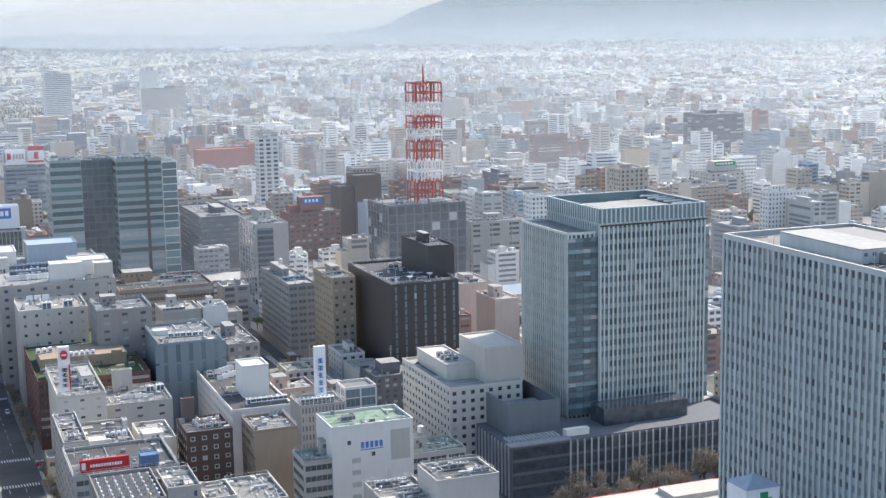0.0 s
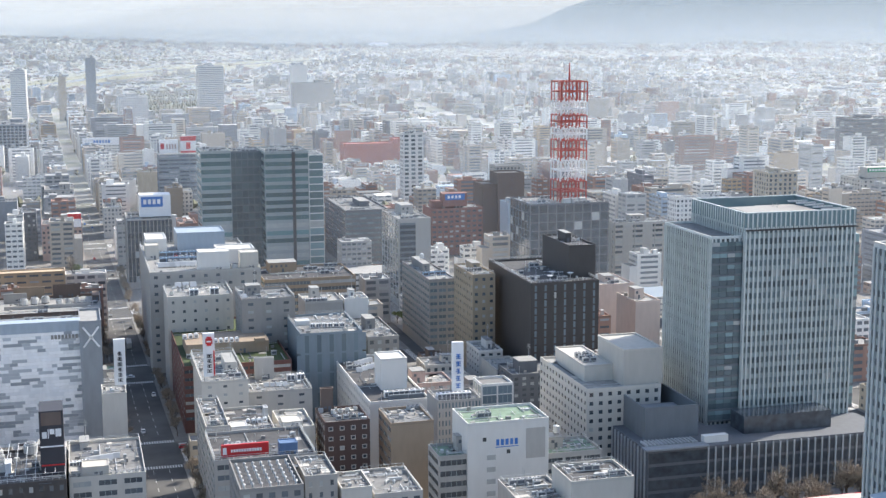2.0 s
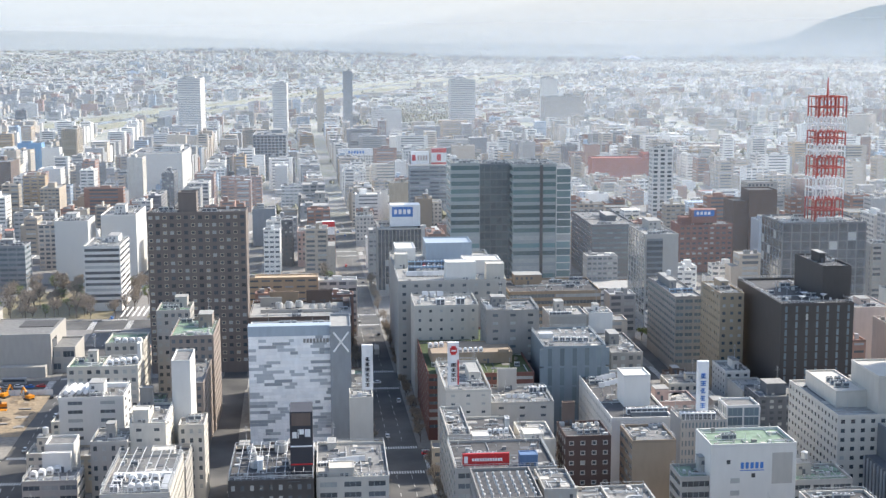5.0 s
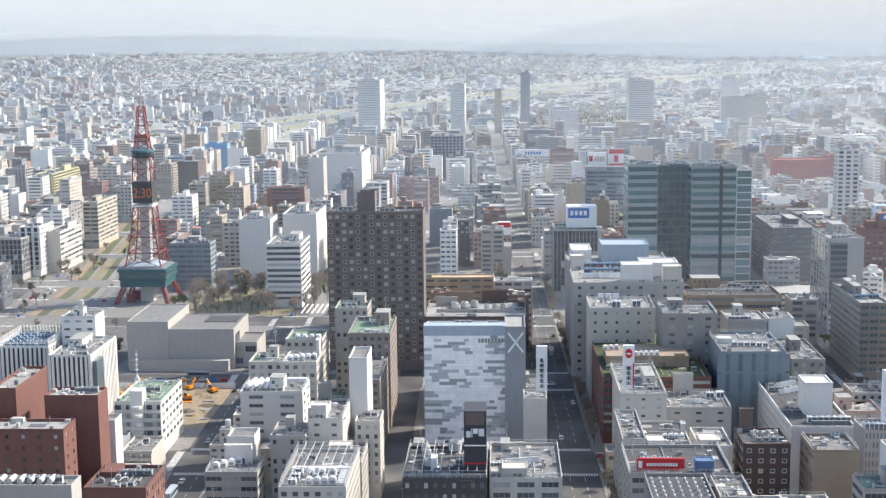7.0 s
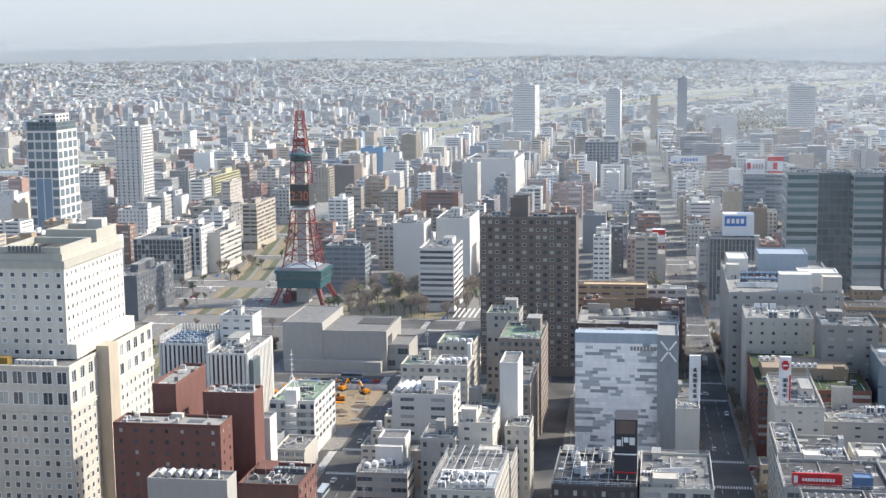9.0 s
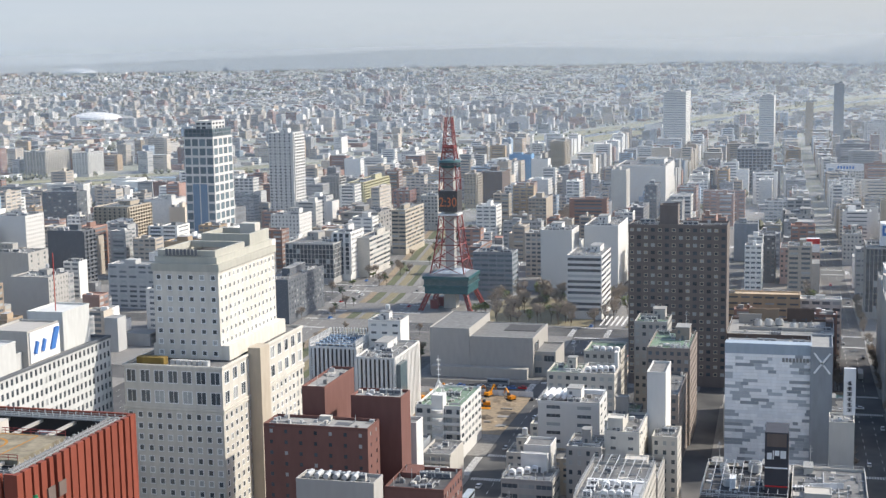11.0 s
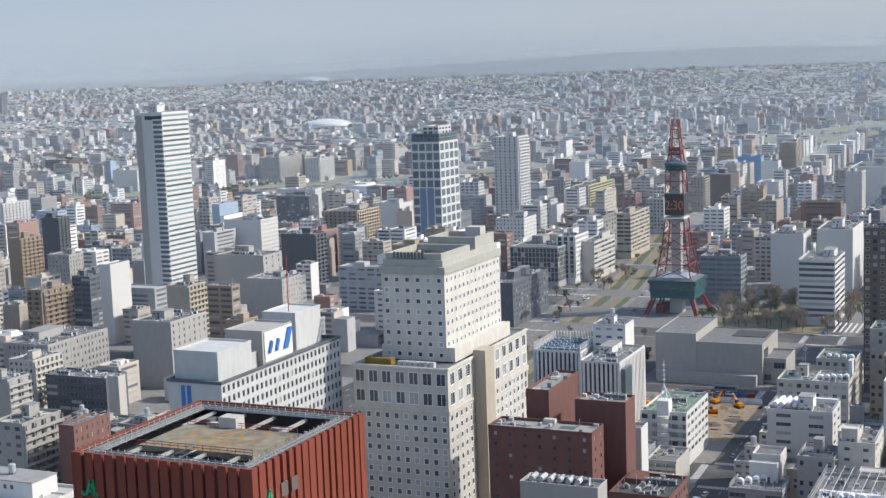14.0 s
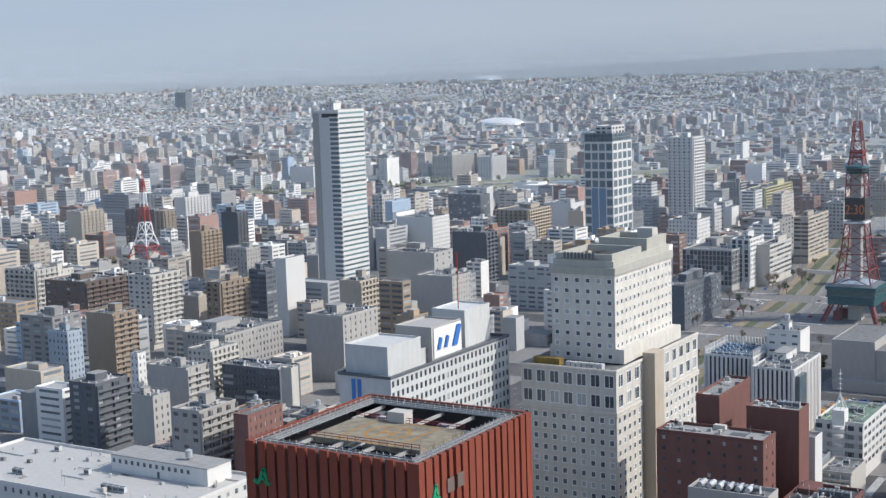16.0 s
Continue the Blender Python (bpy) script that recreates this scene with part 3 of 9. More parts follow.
def mist(r, thin, thick, top):
    """An added upright sheet that stands in for sunlit haze over the far districts, densest low down and on the sunny
    side.
    """
    m, n, l, p = nodes_of("mist")
    out = n["Material Output"]
    df, tl, tr, half, mix = (n.new("ShaderNode" + k) for k in ("BsdfDiffuse", "BsdfTranslucent", "BsdfTransparent", "MixShader", "MixShader"))
    l.new(df.outputs[0], half.inputs[1])
    l.new(tl.outputs[0], half.inputs[2])
    co = n.new("ShaderNodeNewGeometry")
    sep = n.new("ShaderNodeSeparateXYZ")
    l.new(co.outputs["Position"], sep.inputs[0])
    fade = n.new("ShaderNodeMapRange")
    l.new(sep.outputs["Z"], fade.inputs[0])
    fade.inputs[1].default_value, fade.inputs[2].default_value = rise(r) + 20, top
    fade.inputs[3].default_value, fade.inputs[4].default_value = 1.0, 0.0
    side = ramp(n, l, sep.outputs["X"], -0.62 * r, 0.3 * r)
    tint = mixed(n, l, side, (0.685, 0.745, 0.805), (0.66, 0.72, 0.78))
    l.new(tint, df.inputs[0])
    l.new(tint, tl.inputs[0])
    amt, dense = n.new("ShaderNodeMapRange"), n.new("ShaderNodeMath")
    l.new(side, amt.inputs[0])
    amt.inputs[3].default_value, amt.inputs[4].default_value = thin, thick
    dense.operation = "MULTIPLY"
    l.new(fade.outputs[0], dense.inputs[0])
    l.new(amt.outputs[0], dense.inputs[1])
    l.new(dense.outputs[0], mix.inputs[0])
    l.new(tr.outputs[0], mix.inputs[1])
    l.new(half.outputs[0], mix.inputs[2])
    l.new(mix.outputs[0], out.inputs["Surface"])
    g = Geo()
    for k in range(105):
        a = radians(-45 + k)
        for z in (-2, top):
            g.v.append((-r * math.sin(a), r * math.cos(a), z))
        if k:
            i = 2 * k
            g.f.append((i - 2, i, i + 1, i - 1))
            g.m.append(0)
    tagged(new("backdrop_mist", g.mesh("backdrop_mist", m)), "added sheet standing in for haze over the far districts", "haze", kind="structure")


# seven added sheets, one behind another, imitate haze that thickens with distance
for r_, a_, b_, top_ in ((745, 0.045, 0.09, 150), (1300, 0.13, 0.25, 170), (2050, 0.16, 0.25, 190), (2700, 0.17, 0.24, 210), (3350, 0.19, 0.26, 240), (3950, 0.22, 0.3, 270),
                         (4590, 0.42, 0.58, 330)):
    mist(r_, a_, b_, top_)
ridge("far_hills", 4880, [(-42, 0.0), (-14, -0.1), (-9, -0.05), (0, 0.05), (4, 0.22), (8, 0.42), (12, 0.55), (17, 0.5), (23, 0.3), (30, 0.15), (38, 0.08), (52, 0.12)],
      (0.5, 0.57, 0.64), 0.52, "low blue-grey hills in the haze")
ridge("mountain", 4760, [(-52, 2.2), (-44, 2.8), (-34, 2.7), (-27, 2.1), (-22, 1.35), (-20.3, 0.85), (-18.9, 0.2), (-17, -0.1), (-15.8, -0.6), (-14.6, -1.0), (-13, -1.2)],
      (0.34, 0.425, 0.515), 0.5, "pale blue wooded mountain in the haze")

# ---- the buildings that stand out ----
TOWER = building("office_tower", 227.5, 271.3, 432.0, 475.4, 95.3, FIN, ("fins", 22, 24, 0.66, 0.56), ("fins", 22, 23, 0.66, 0.56), "glass office tower with pale vertical fins", GLASSTOWER, ROOFDARK, 60, 0.5, pent=False, parapet=5)
building("wing", 215.5, 229.9, 434.0, 473.1, 87.4, FIN, ("fins", 20, 8, 0.66, 0.56), ("fins", 20, 21, 0.66, 0.56), "lower glass wing beside the finned office tower", GLASSTOWER, ROOFGREY, 61, 0, under=TOWER)
FINO = building("finned_office", 217, 262, 250, 336, 100, FINDULL, ("fins", 24, 22, 0.6, 0.5), ("fins", 24, 34, 0.6, 0.5), "grey office tower with close vertical fins", GLASSFIN, ROOFGREY, 3, 0.6, parapet=1.2)
WOFF = building("white_office", 172.0, 200.3, 440.0, 490.1, 34.0, OFFWHITE, ("grid", 9, 8, 0.42, 0.45), ("grid", 9, 15, 0.42, 0.45), "white office block with small square windows", GLASSDARK, ROOFLIGHT, 63, 0.1, pent=False, single=True)
DAIDO = building("white_block", 117.0, 144.2, 402.0, 420.0, 36.6, WHITE, ("blank",), ("blank",), "plain white block with a green roof deck", None, ROOFGREEN, 64, 0.3, pent=False)
building("low_office", 107.8, 121.4, 403.0, 416.5, 26.3, PALE, ("band", 6, 1, 0.92, 0.5), ("band", 6, 1, 0.92, 0.5), "pale grey office with ribbon windows and green roof", GLASSDARK, ROOFGREEN, 65, 1)
building("low_office", 144.1, 163.8, 405.0, 421.0, 23.4, PALE, ("band", 5, 3, 0.85, 0.4), ("blank",), "pale grey office with a green roof deck", GLASSDARK, ROOFGREEN, 66, 1)
BLACKT = building("black_tower", 192.0, 223.9, 560.0, 623.2, 49.4, BLACK, ("grid", 13, 7, 0.24, 0.8), ("blank",), "black office tower with pale vertical window strips", GLASSBLUE, ROOFDARK, 67, 0.5, pent=False)
building("plant_storey", 214.1, 226.9, 572.0, 608.0, 63.4, BLACK, ("blank",), ("blank",), "black plant storey on top of the office tower", None, ROOFDARK, 68, 1, foot=False, lobby=False, under=BLACKT)
OCHREO = building("ochre_office", 177.1, 188.1, 600.0, 632.0, 47.0, OCHRE, ("grid", 12, 3, 0.4, 0.4), ("grid", 12, 10, 0.4, 0.4), "ochre tiled office with paired small windows", None, ROOFLIGHT, 69, 1)
GREYRIB = building("grey_office", 166.7, 180.2, 640.0, 697.0, 38.2, GREY, ("band", 10, 3, 0.8, 0.48), ("band", 10, 13, 0.8, 0.48), "grey office with ribbon windows and roof plant", GLASSBLUE, ROOFLIGHT, 70, 1)
building("slim_office", 179.6, 199.0, 760.0, 802.8, 51.8, PALE, ("blank",), ("curtain", 14, 6, 0.75, 0.85), "pale office with dark window columns", GLASSDARK, ROOFLIGHT, 71, 1)
SLIM = next(o for o in bpy.data.objects if o.name == "slim_office")
g_ = Geo()
for k_ in range(14):
    g_.box(-8.6, 0.6, -21.75, -21.45, 3 + 3.3 * k_, 5.0 + 3.3 * k_, 0)
    g_.box(-8.6, 0.6, -21.7, -21.45, 5.0 + 3.3 * k_, 6.3 + 3.3 * k_, 1)
part("front_glazing", g_, [GLASSDARKI, SLATE], SLIM, "dark glazed bay of the front", kind="stuff")
building("dark_office", 176.2, 206.1, 900.0, 976.0, 38.9, DARKGREY, ("band", 10, 6, 0.9, 0.4), ("band", 10, 15, 0.9, 0.4), "dark grey office block with faint window bands", GLASSBLUE, ROOFGREY, 72, 1)
BROWNO = building("brown_office", 244.1, 282.1, 930.0, 955.0, 33.7, REDBROWN, ("grid", 8, 9, 0.6, 0.4), ("blank",), "brown-red office block with rows of windows", None, ROOFGREY, 73, 1, pent=False)
building("brown_tower", 302.6, 323.3, 960.0, 980.0, 54.3, BROWN, ("blank",), ("blank",), "tall dark brown windowless tower", None, ROOFDARK, 74, 0)
building("brown_tower", 291.9, 304.1, 962.0, 987.0, 46.1, BROWN, ("blank",), ("blank",), "lower dark brown windowless block", None, ROOFDARK, 75, 0)
building("blue_block", 291.1, 306.4, 900.0, 918.0, 40.1, STEELBLUE, ("blank",), ("blank",), "pale blue-grey office behind the mast block", None, ROOFGREY, 76, 1)
EXCH = building("exchange", 259.8, 309.3, 760.0, 798.0, 57.2, DARKGREY, ("curtain", 10, 9, 0.86, 0.9), ("curtain", 10, 7, 0.86, 0.9), "dark exchange block that carries a lattice mast", GLASSDARK, ROOFGREY, 77, 0.6, pent=False)
building("apartment_tower", 276.9, 295.0, 1150.0, 1162.3, 70.6, WHITE, ("grid", 18, 3, 0.6, 0.56), ("grid", 18, 3, 0.6, 0.56), "slender white apartment tower with dark windows", GLASSFIN, ROOFLIGHT, 78, 1)
GREENO = building("green_office", 77.4, 96.1, 860.0, 890.0, 84.9, BANDGREY, ("band", 16, 1, 0.97, 0.55), ("band", 16, 1, 0.97, 0.55), "green glass office with pale floor bands", GLASSBAND, ROOFGREY, 79, 1, pent=False)
building("wing", 117.1, 145.2, 860.0, 900.0, 83.6, BANDGREY, ("band", 16, 1, 0.97, 0.55), ("band", 16, 2, 0.97, 0.55), "green glass wing with pale floor bands", GLASSBAND, ROOFGREY, 80, 1, pent=False, under=GREENO)
building("glass_core", 96.9, 119.7, 874.0, 902.0, 83.1, SLATE, ("curtain", 16, 6, 0.92, 0.85), ("blank",), "dark glass middle of the green office", GLASSCORE, ROOFGREY, 81, 1, pent=False, under=GREENO)
building("glass_bay", 146.6, 156.0, 868.0, 898.0, 80.6, WHITE, ("curtain", 16, 1, 0.97, 0.86), ("blank",), "green glass bay with white floor edges", GLASSTEAL, ROOFGREY, 82, 1, pent=False, under=GREENO)
part("dark_slot", Geo().box(134.5, 136.5, 859.6, 859.85, 0, 83), BLACK, GREENO).location = -GREENO.location
building("curtain_office", 31.1, 58.9, 860.0, 900.0, 44.0, PALE, ("curtain", 10, 12, 0.86, 0.97), ("curtain", 10, 17, 0.86, 0.97), "dark office with pale vertical mullions", GLASSDARK, ROOFGREY, 83, 1, pent=False)
STORE = building("department_store", 32.5, 84.2, 640.0, 730.0, 48.4, PALE, ("grid", 11, 9, 0.3, 0.35), ("grid", 11, 15, 0.3, 0.35), "large pale grey store with roof car park", None, ROOFLIGHT, 84, 0.3, pent=False)
ANNEX = building("store_annex", 38.1, 67.1, 606.0, 634.0, 42.9, OFFWHITE, ("grid", 9, 6, 0.25, 0.3), ("grid", 9, 6, 0.25, 0.3), "pale grey lower front wing of the store", None, ROOFLIGHT, 85, 0.25, pent=False)
GARDEN = building("garden_roof_office", 39.2, 82.3, 538.0, 628.0, 27.7, BRICK, ("band", 7, 5, 0.92, 0.4), ("band", 7, 11, 0.92, 0.4), "red-brick office with a lawn on its roof", None, GRASSROOF, 86, 0.25, pent=False)
STEPA = building("stepped_office", 42.9, 60.1, 500.0, 548.8, 30.7, OFFWHITE, ("grid", 8, 3, 0.25, 0.3), ("grid", 8, 8, 0.25, 0.3), "pale grey stepped office with plain flank", None, ROOFGREY, 87, 1)
STEPB = building("stepped_office", 60.6, 85.0, 505.0, 529.0, 24.1, PALE, ("grid", 6, 3, 0.25, 0.3), ("grid", 6, 3, 0.25, 0.3), "grey office with roof tanks and a white parapet", None, ROOFGREY, 88, 0.25, pent=False)
CORNER = building("corner_office", 37.4, 68.5, 402.0, 432.0, 31.4, PALE, ("band", 8, 5, 0.7, 0.48), ("band", 8, 5, 0.7, 0.48), "pale corner office below a red roof banner", None, ROOFDARK, 89, 0.25, pent=False)
TERRA = building("white_terrace", 45.8, 61.8, 436.0, 472.0, 28.0, OFFWHITE, ("grid", 7, 3, 0.3, 0.48), ("grid", 7, 7, 0.3, 0.48), "white terraced office behind the red banner", None, ROOFDARK, 90, 0.25, pent=False)
TERRB = building("white_terrace", 64.4, 75.7, 446.0, 468.0, 26.9, CREAM, ("blank",), ("blank",), "cream low roof house behind the red banner", None, ROOFLIGHT, 91, 0.25, pent=False)
building("banded_flank", 38.3, 45.9, 436.0, 472.0, 32.1, PALE, ("blank",), ("band", 8, 5, 0.8, 0.48), "dark grey street flank of the corner offices", None, ROOFGREY, 92, 1)
BRICKS = building("brick_office", 78.2, 93.6, 440.0, 458.8, 29.3, DARKBRICK, ("grid", 7, 4, 0.42, 0.45), ("grid", 7, 5, 0.42, 0.45), "small dark brown brick office with square windows", GLASSDARK, ROOFDARK, 93, 0.25, pent=False, single=True, frame_mat=PALE)
WSTORE = building("white_store", 101.2, 123.6, 475.0, 548.1, 25.3, WHITE, ("blank",), ("grid", 6, 24, 0.4, 0.48), "white windowless store with roof plant", None, ROOFDARK, 94, 0.25, pent=False)
TANO = building("tan_office", 98.6, 113.3, 430.0, 449.1, 30.2, TAN, ("blank",), ("band", 7, 3, 0.9, 0.48), "tan windowless slab with banded flank", None, ROOFGREY, 95, 0.25, pent=False)
SCREEN = building("screened_office", 120.1, 136.1, 450.0, 465.0, 30.9, PALE, ("curtain", 8, 13, 0.5, 0.6), ("blank",), "grey office behind a metal screen", GLASSBLUE, ROOFGREY, 96, 0.25, pent=False)
building("glass_cube", 139.8, 151.8, 462.0, 473.0, 32.4, WHITE, ("curtain", 8, 2, 0.9, 0.9), ("curtain", 8, 2, 0.9, 0.9), "small glass stair cube with white frame", GLASSBLUE, ROOFGREY, 97, 0)
BLUEO = building("blue_office", 86.5, 112.1, 540.0, 577.9, 37.6, CLADGREY, ("curtain", 4, 5, 0.35, 0.9), ("blank",), "blue-grey metal office with tall bays", GLASSBLUE, ROOFGREY, 98, 0.25, pent=False)
GBLOCK = building("grey_block", 67.2, 90.1, 575.0, 600.0, 46.2, GREY, ("grid", 12, 3, 0.3, 0.35), ("grid", 12, 4, 0.3, 0.35), "grey block with square penthouse", None, ROOFGREY, 99, 1)
building("curved_office", 92.4, 140.2, 690.0, 730.0, 32.9, TAN, ("band", 8, 2, 0.98, 0.5), ("band", 8, 1, 0.98, 0.5), "long low grey-brown office with ribbon windows", None, ROOFDARK, 100, 1)
WSHED = building("white_shed", 98.5, 115.7, 600.0, 620.0, 38.6, PALE, ("blank",), ("blank",), "pale windowless hall with white parapet", None, ROOFLIGHT, 101, 0.5)
building("white_tower_block", 116.9, 127.9, 602.0, 616.0, 38.7, WHITE, ("blank",), ("blank",), "small white plant tower", None, ROOFGREY, 102, 0.5)
building("grey_flats", 118.7, 132.3, 560.0, 600.0, 29.8, GREY, ("grid", 7, 4, 0.5, 0.48), ("grid", 7, 12, 0.5, 0.48), "grey office with white roof coping", None, ROOFGREY, 103, 1)
building("pink_hall", 258.1, 270.9, 598.0, 622.0, 30.3, PALEPINK, ("blank",), ("blank",), "pinkish windowless hall among other city buildings", None, ROOFLIGHT, 104, 0.3)
building("tan_hall", 256.5, 275.2, 640.0, 670.0, 31.0, PALEPINK, ("blank",), ("blank",), "tan windowless hall beyond the black tower", None, ROOFLIGHT, 105, 0.6)
building("white_offices", 409.1, 451.8, 880.0, 894.4, 41.5, WHITE, ("grid", 11, 14, 0.5, 0.5), ("grid", 11, 5, 0.5, 0.5), "white office with close window rows", None, ROOFGREY, 106, 1)
building("grey_bands", 329.9, 371.0, 800.0, 820.0, 37.8, PALE, ("balc", 10, 3, 0.5, 0.48), ("balc", 10, 2, 0.5, 0.48), "grey office with long balcony bands", None, ROOFGREY, 107, 1)
building("grid_tower", 518.7, 543.4, 950.0, 973.0, 48.8, BEIGE, ("grid", 13, 6, 0.5, 0.6), ("grid", 13, 6, 0.5, 0.6), "beige office with a tall window grid", None, ROOFGREY, 108, 1)
building("hotel_block", 633.1, 666.7, 1000.0, 1035.3, 35.1, OFFWHITE, ("grid", 9, 7, 0.4, 0.4), ("grid", 9, 8, 0.4, 0.4), "pale windowed slab with green roof sign box", None, ROOFGREY, 109, 1)
building("grey_slab", 914.3, 970.9, 1461.7, 1510.7, 50.0, DARKGREY, ("band", 13, 6, 0.9, 0.48), ("band", 13, 5, 0.9, 0.48), "dark grey slab in the distance", None, ROOFGREY, 110, 1)
building("blue_tower", 840.2, 873.1, 1243.5, 1265.0, 45.0, BLUEGREY, ("band", 12, 4, 0.9, 0.48), ("band", 12, 2, 0.9, 0.48), "blue glass tower in the distance", GLASSSKY, ROOFGREY, 111, 1)
building("white_bldg", 594.5, 635.0, 860.0, 871.1, 35.6, WHITE, ("grid", 9, 13, 0.4, 0.48), ("grid", 9, 3, 0.4, 0.48), "white office with small windows", None, ROOFGREY, 112, 1)
building("apartment_slab", 777.8, 790.7, 1089.8, 1117.3, 36.0, WHITE, ("balc", 9, 3, 0.5, 0.48), ("balc", 9, 7, 0.5, 0.48), "white distant slab with balcony rows", None, ROOFGREY, 113, 1)
building("brick_hall", 305.1, 368.7, 1560.0, 1585.0, 27.7, REDBRICK, ("blank",), ("blank",), "broad red brick hall in the distance", None, REDBRICK, 114, 0)
building("brick_hall", 366.1, 386.6, 1566.0, 1591.0, 32.0, REDBRICK, ("grid", 8, 6, 0.3, 0.2), ("grid", 8, 8, 0.3, 0.2), "taller red brick end of the hall", None, REDBRICK, 115, 0, foot=False)
building("arch_office", 360.8, 387.0, 1149.3, 1169.3, 40.0, PALE, ("grid", 10, 8, 0.5, 0.48), ("grid", 10, 6, 0.5, 0.48), "pale office with a glazed arch top", None, ROOFGREY, 116, 0)
TILED = building("tiled_block", -32.4, 0.3, 535.0, 560.0, 46.3, WHITE, ("blank",), ("blank",), "white block clad in grey and white strips", None, ROOFLIGHT, 117, 0.5, pent=False)
STAIR = building("stair_tower", -0.1, 8.1, 533.0, 558.0, 49.4, BLUEGREY, ("blank",), ("blank",), "dark grey windowless tower with pale cross mark", None, ROOFLIGHT, 118, 0)
BROWNH = building("brown_hotel", -87.2, -39.9, 665.0, 684.5, 79.7, GREYBROWN, ("grid", 20, 14, 0.56, 0.46), ("blank",), "tall dark brown slab hotel with square windows", None, ROOFDARK, 119, 0.6, pent=False, single=True, frame_mat=BEIGE, every=2)
building("plant_house", -72.5, -63.8, 670.0, 680.0, 88.8, GREYBROWN, ("blank",), ("blank",), "brown roof plant house", None, ROOFGREY, 120, 0, foot=False, lobby=False, under=BROWNH)
YARD = building("roof_yard_office", -39.6, 10.7, 665.0, 707.0, 27.2, BROWN, ("grid", 7, 8, 0.4, 0.48), ("grid", 7, 7, 0.4, 0.48), "brown-grey office with a stepped plant yard", None, ROOFLIGHT, 121, 0.25, pent=False)
building("white_slab", -56.3, -49.7, 480.0, 498.7, 49.2, WHITE, ("blank",), ("blank",), "narrow tall white windowless slab", None, ROOFGREY, 122, 0)
WTANK = building("white_offices", -100.0, -76.4, 500.0, 519.2, 31.7, WHITE, ("band", 8, 2, 0.45, 0.4), ("band", 8, 2, 0.45, 0.4), "white office with ribbon windows and roof tanks", None, ROOFGREY, 123, 0.6)
DARKR = building("dark_roof_office", -32.1, -5.8, 410.0, 444.0, 27.1, BLACK, ("grid", 6, 9, 0.4, 0.48), ("grid", 6, 11, 0.4, 0.48), "black-clad office with a railed dark roof", None, ROOFDARK, 124, 0.25, pent=False)
CFLATS = building("corner_flats", -5.1, 17.7, 415.0, 453.0, 25.7, OFFWHITE, ("band", 6, 3, 0.7, 0.48), ("band", 6, 5, 0.7, 0.48), "pale office beside the black-clad one", None, ROOFGREY, 125, 0.25, pent=False)
building("flats", -53.4, -44.5, 470.0, 485.0, 28.5, OFFWHITE, ("grid", 7, 3, 0.4, 0.48), ("grid", 7, 5, 0.4, 0.48), "white flats with stepped roof terraces", None, ROOFGREY, 126, 1)
building("parking_tower", 6.9, 15.6, 500.0, 514.0, 28.9, OFFWHITE, ("blank",), ("blank",), "pale parking tower beside the cross-marked tower", None, ROOFLIGHT, 127, 0.5)
BEIGEO = building("beige_office", -67.9, -55.9, 455.0, 482.2, 33.7, CREAM, ("grid", 8, 2, 0.3, 0.3), ("grid", 8, 5, 0.3, 0.3), "cream office with a small roof house", None, ROOFGREY, 128, 0.25, pent=False)
building("beige_tower", -68.8, -61.9, 462.0, 472.0, 35.4, CREAM, ("blank",), ("blank",), "cream narrow lift tower", None, ROOFGREY, 129, 0)
CURVED = building("curved_corner", -101.0, -83.2, 440.0, 453.8, 19.3, PALE, ("band", 4, 3, 0.9, 0.42), ("band", 4, 2, 0.9, 0.42), "grey rounded corner office with dark bands", None, ROOFGREY, 130, 0.25, pent=False)
building("white_house", -97.2, -87.6, 460.0, 471.0, 25.8, WHITE, ("blank",), ("blank",), "plain white roof house", None, ROOFGREY, 131, 0)
building("grey_house", -80.3, -68.2, 450.0, 466.0, 29.1, PALE, ("grid", 7, 4, 0.4, 0.48), ("grid", 7, 5, 0.4, 0.48), "small grey office among other city buildings", None, ROOFGREY, 132, 1)
PLANTA = building("plant_roof_office", -69.4, -48.6, 400.0, 440.0, 27.4, OFFWHITE, ("grid", 7, 6, 0.5, 0.48), ("grid", 7, 12, 0.5, 0.48), "pale office covered in roof plant", None, ROOFGREY, 133, 0.25, pent=False)
PLANTB = building("plant_roof_office", -64.0, -48.7, 446.0, 470.0, 20.9, PALE, ("grid", 5, 5, 0.5, 0.48), ("grid", 5, 8, 0.5, 0.48), "grey office with a railed roof", None, ROOFGREY, 134, 0.25, pent=False)
GROFF = building("green_roof_office", -97.1, -80.8, 590.0, 612.0, 32.2, OFFWHITE, ("grid", 8, 5, 0.5, 0.48), ("grid", 8, 7, 0.5, 0.48), "office with a pale green roof", None, ROOFGREEN, 135, 0.25, pent=False)
GRFLATS = building("green_roof_flats", -65.9, -48.1, 560.0, 596.0, 41.1, DUSTY, ("grid", 11, 6, 0.5, 0.48), ("grid", 11, 11, 0.5, 0.48), "grey office with a green roof and aerials", None, ROOFGREEN, 136, 1)
building("grey_office", -77.4, -62.5, 610.0, 630.0, 42.3, PALE, ("grid", 11, 5, 0.5, 0.48), ("grid", 11, 6, 0.5, 0.48), "grey office with a green plant roof", None, ROOFGREEN, 137, 1)
building("pink_office", -56.0, -49.0, 520.0, 589.7, 31.1, DUSTY, ("grid", 8, 2, 0.4, 0.48), ("grid", 8, 22, 0.4, 0.48), "pinkish office with a shop front", None, ROOFGREY, 138, 1)
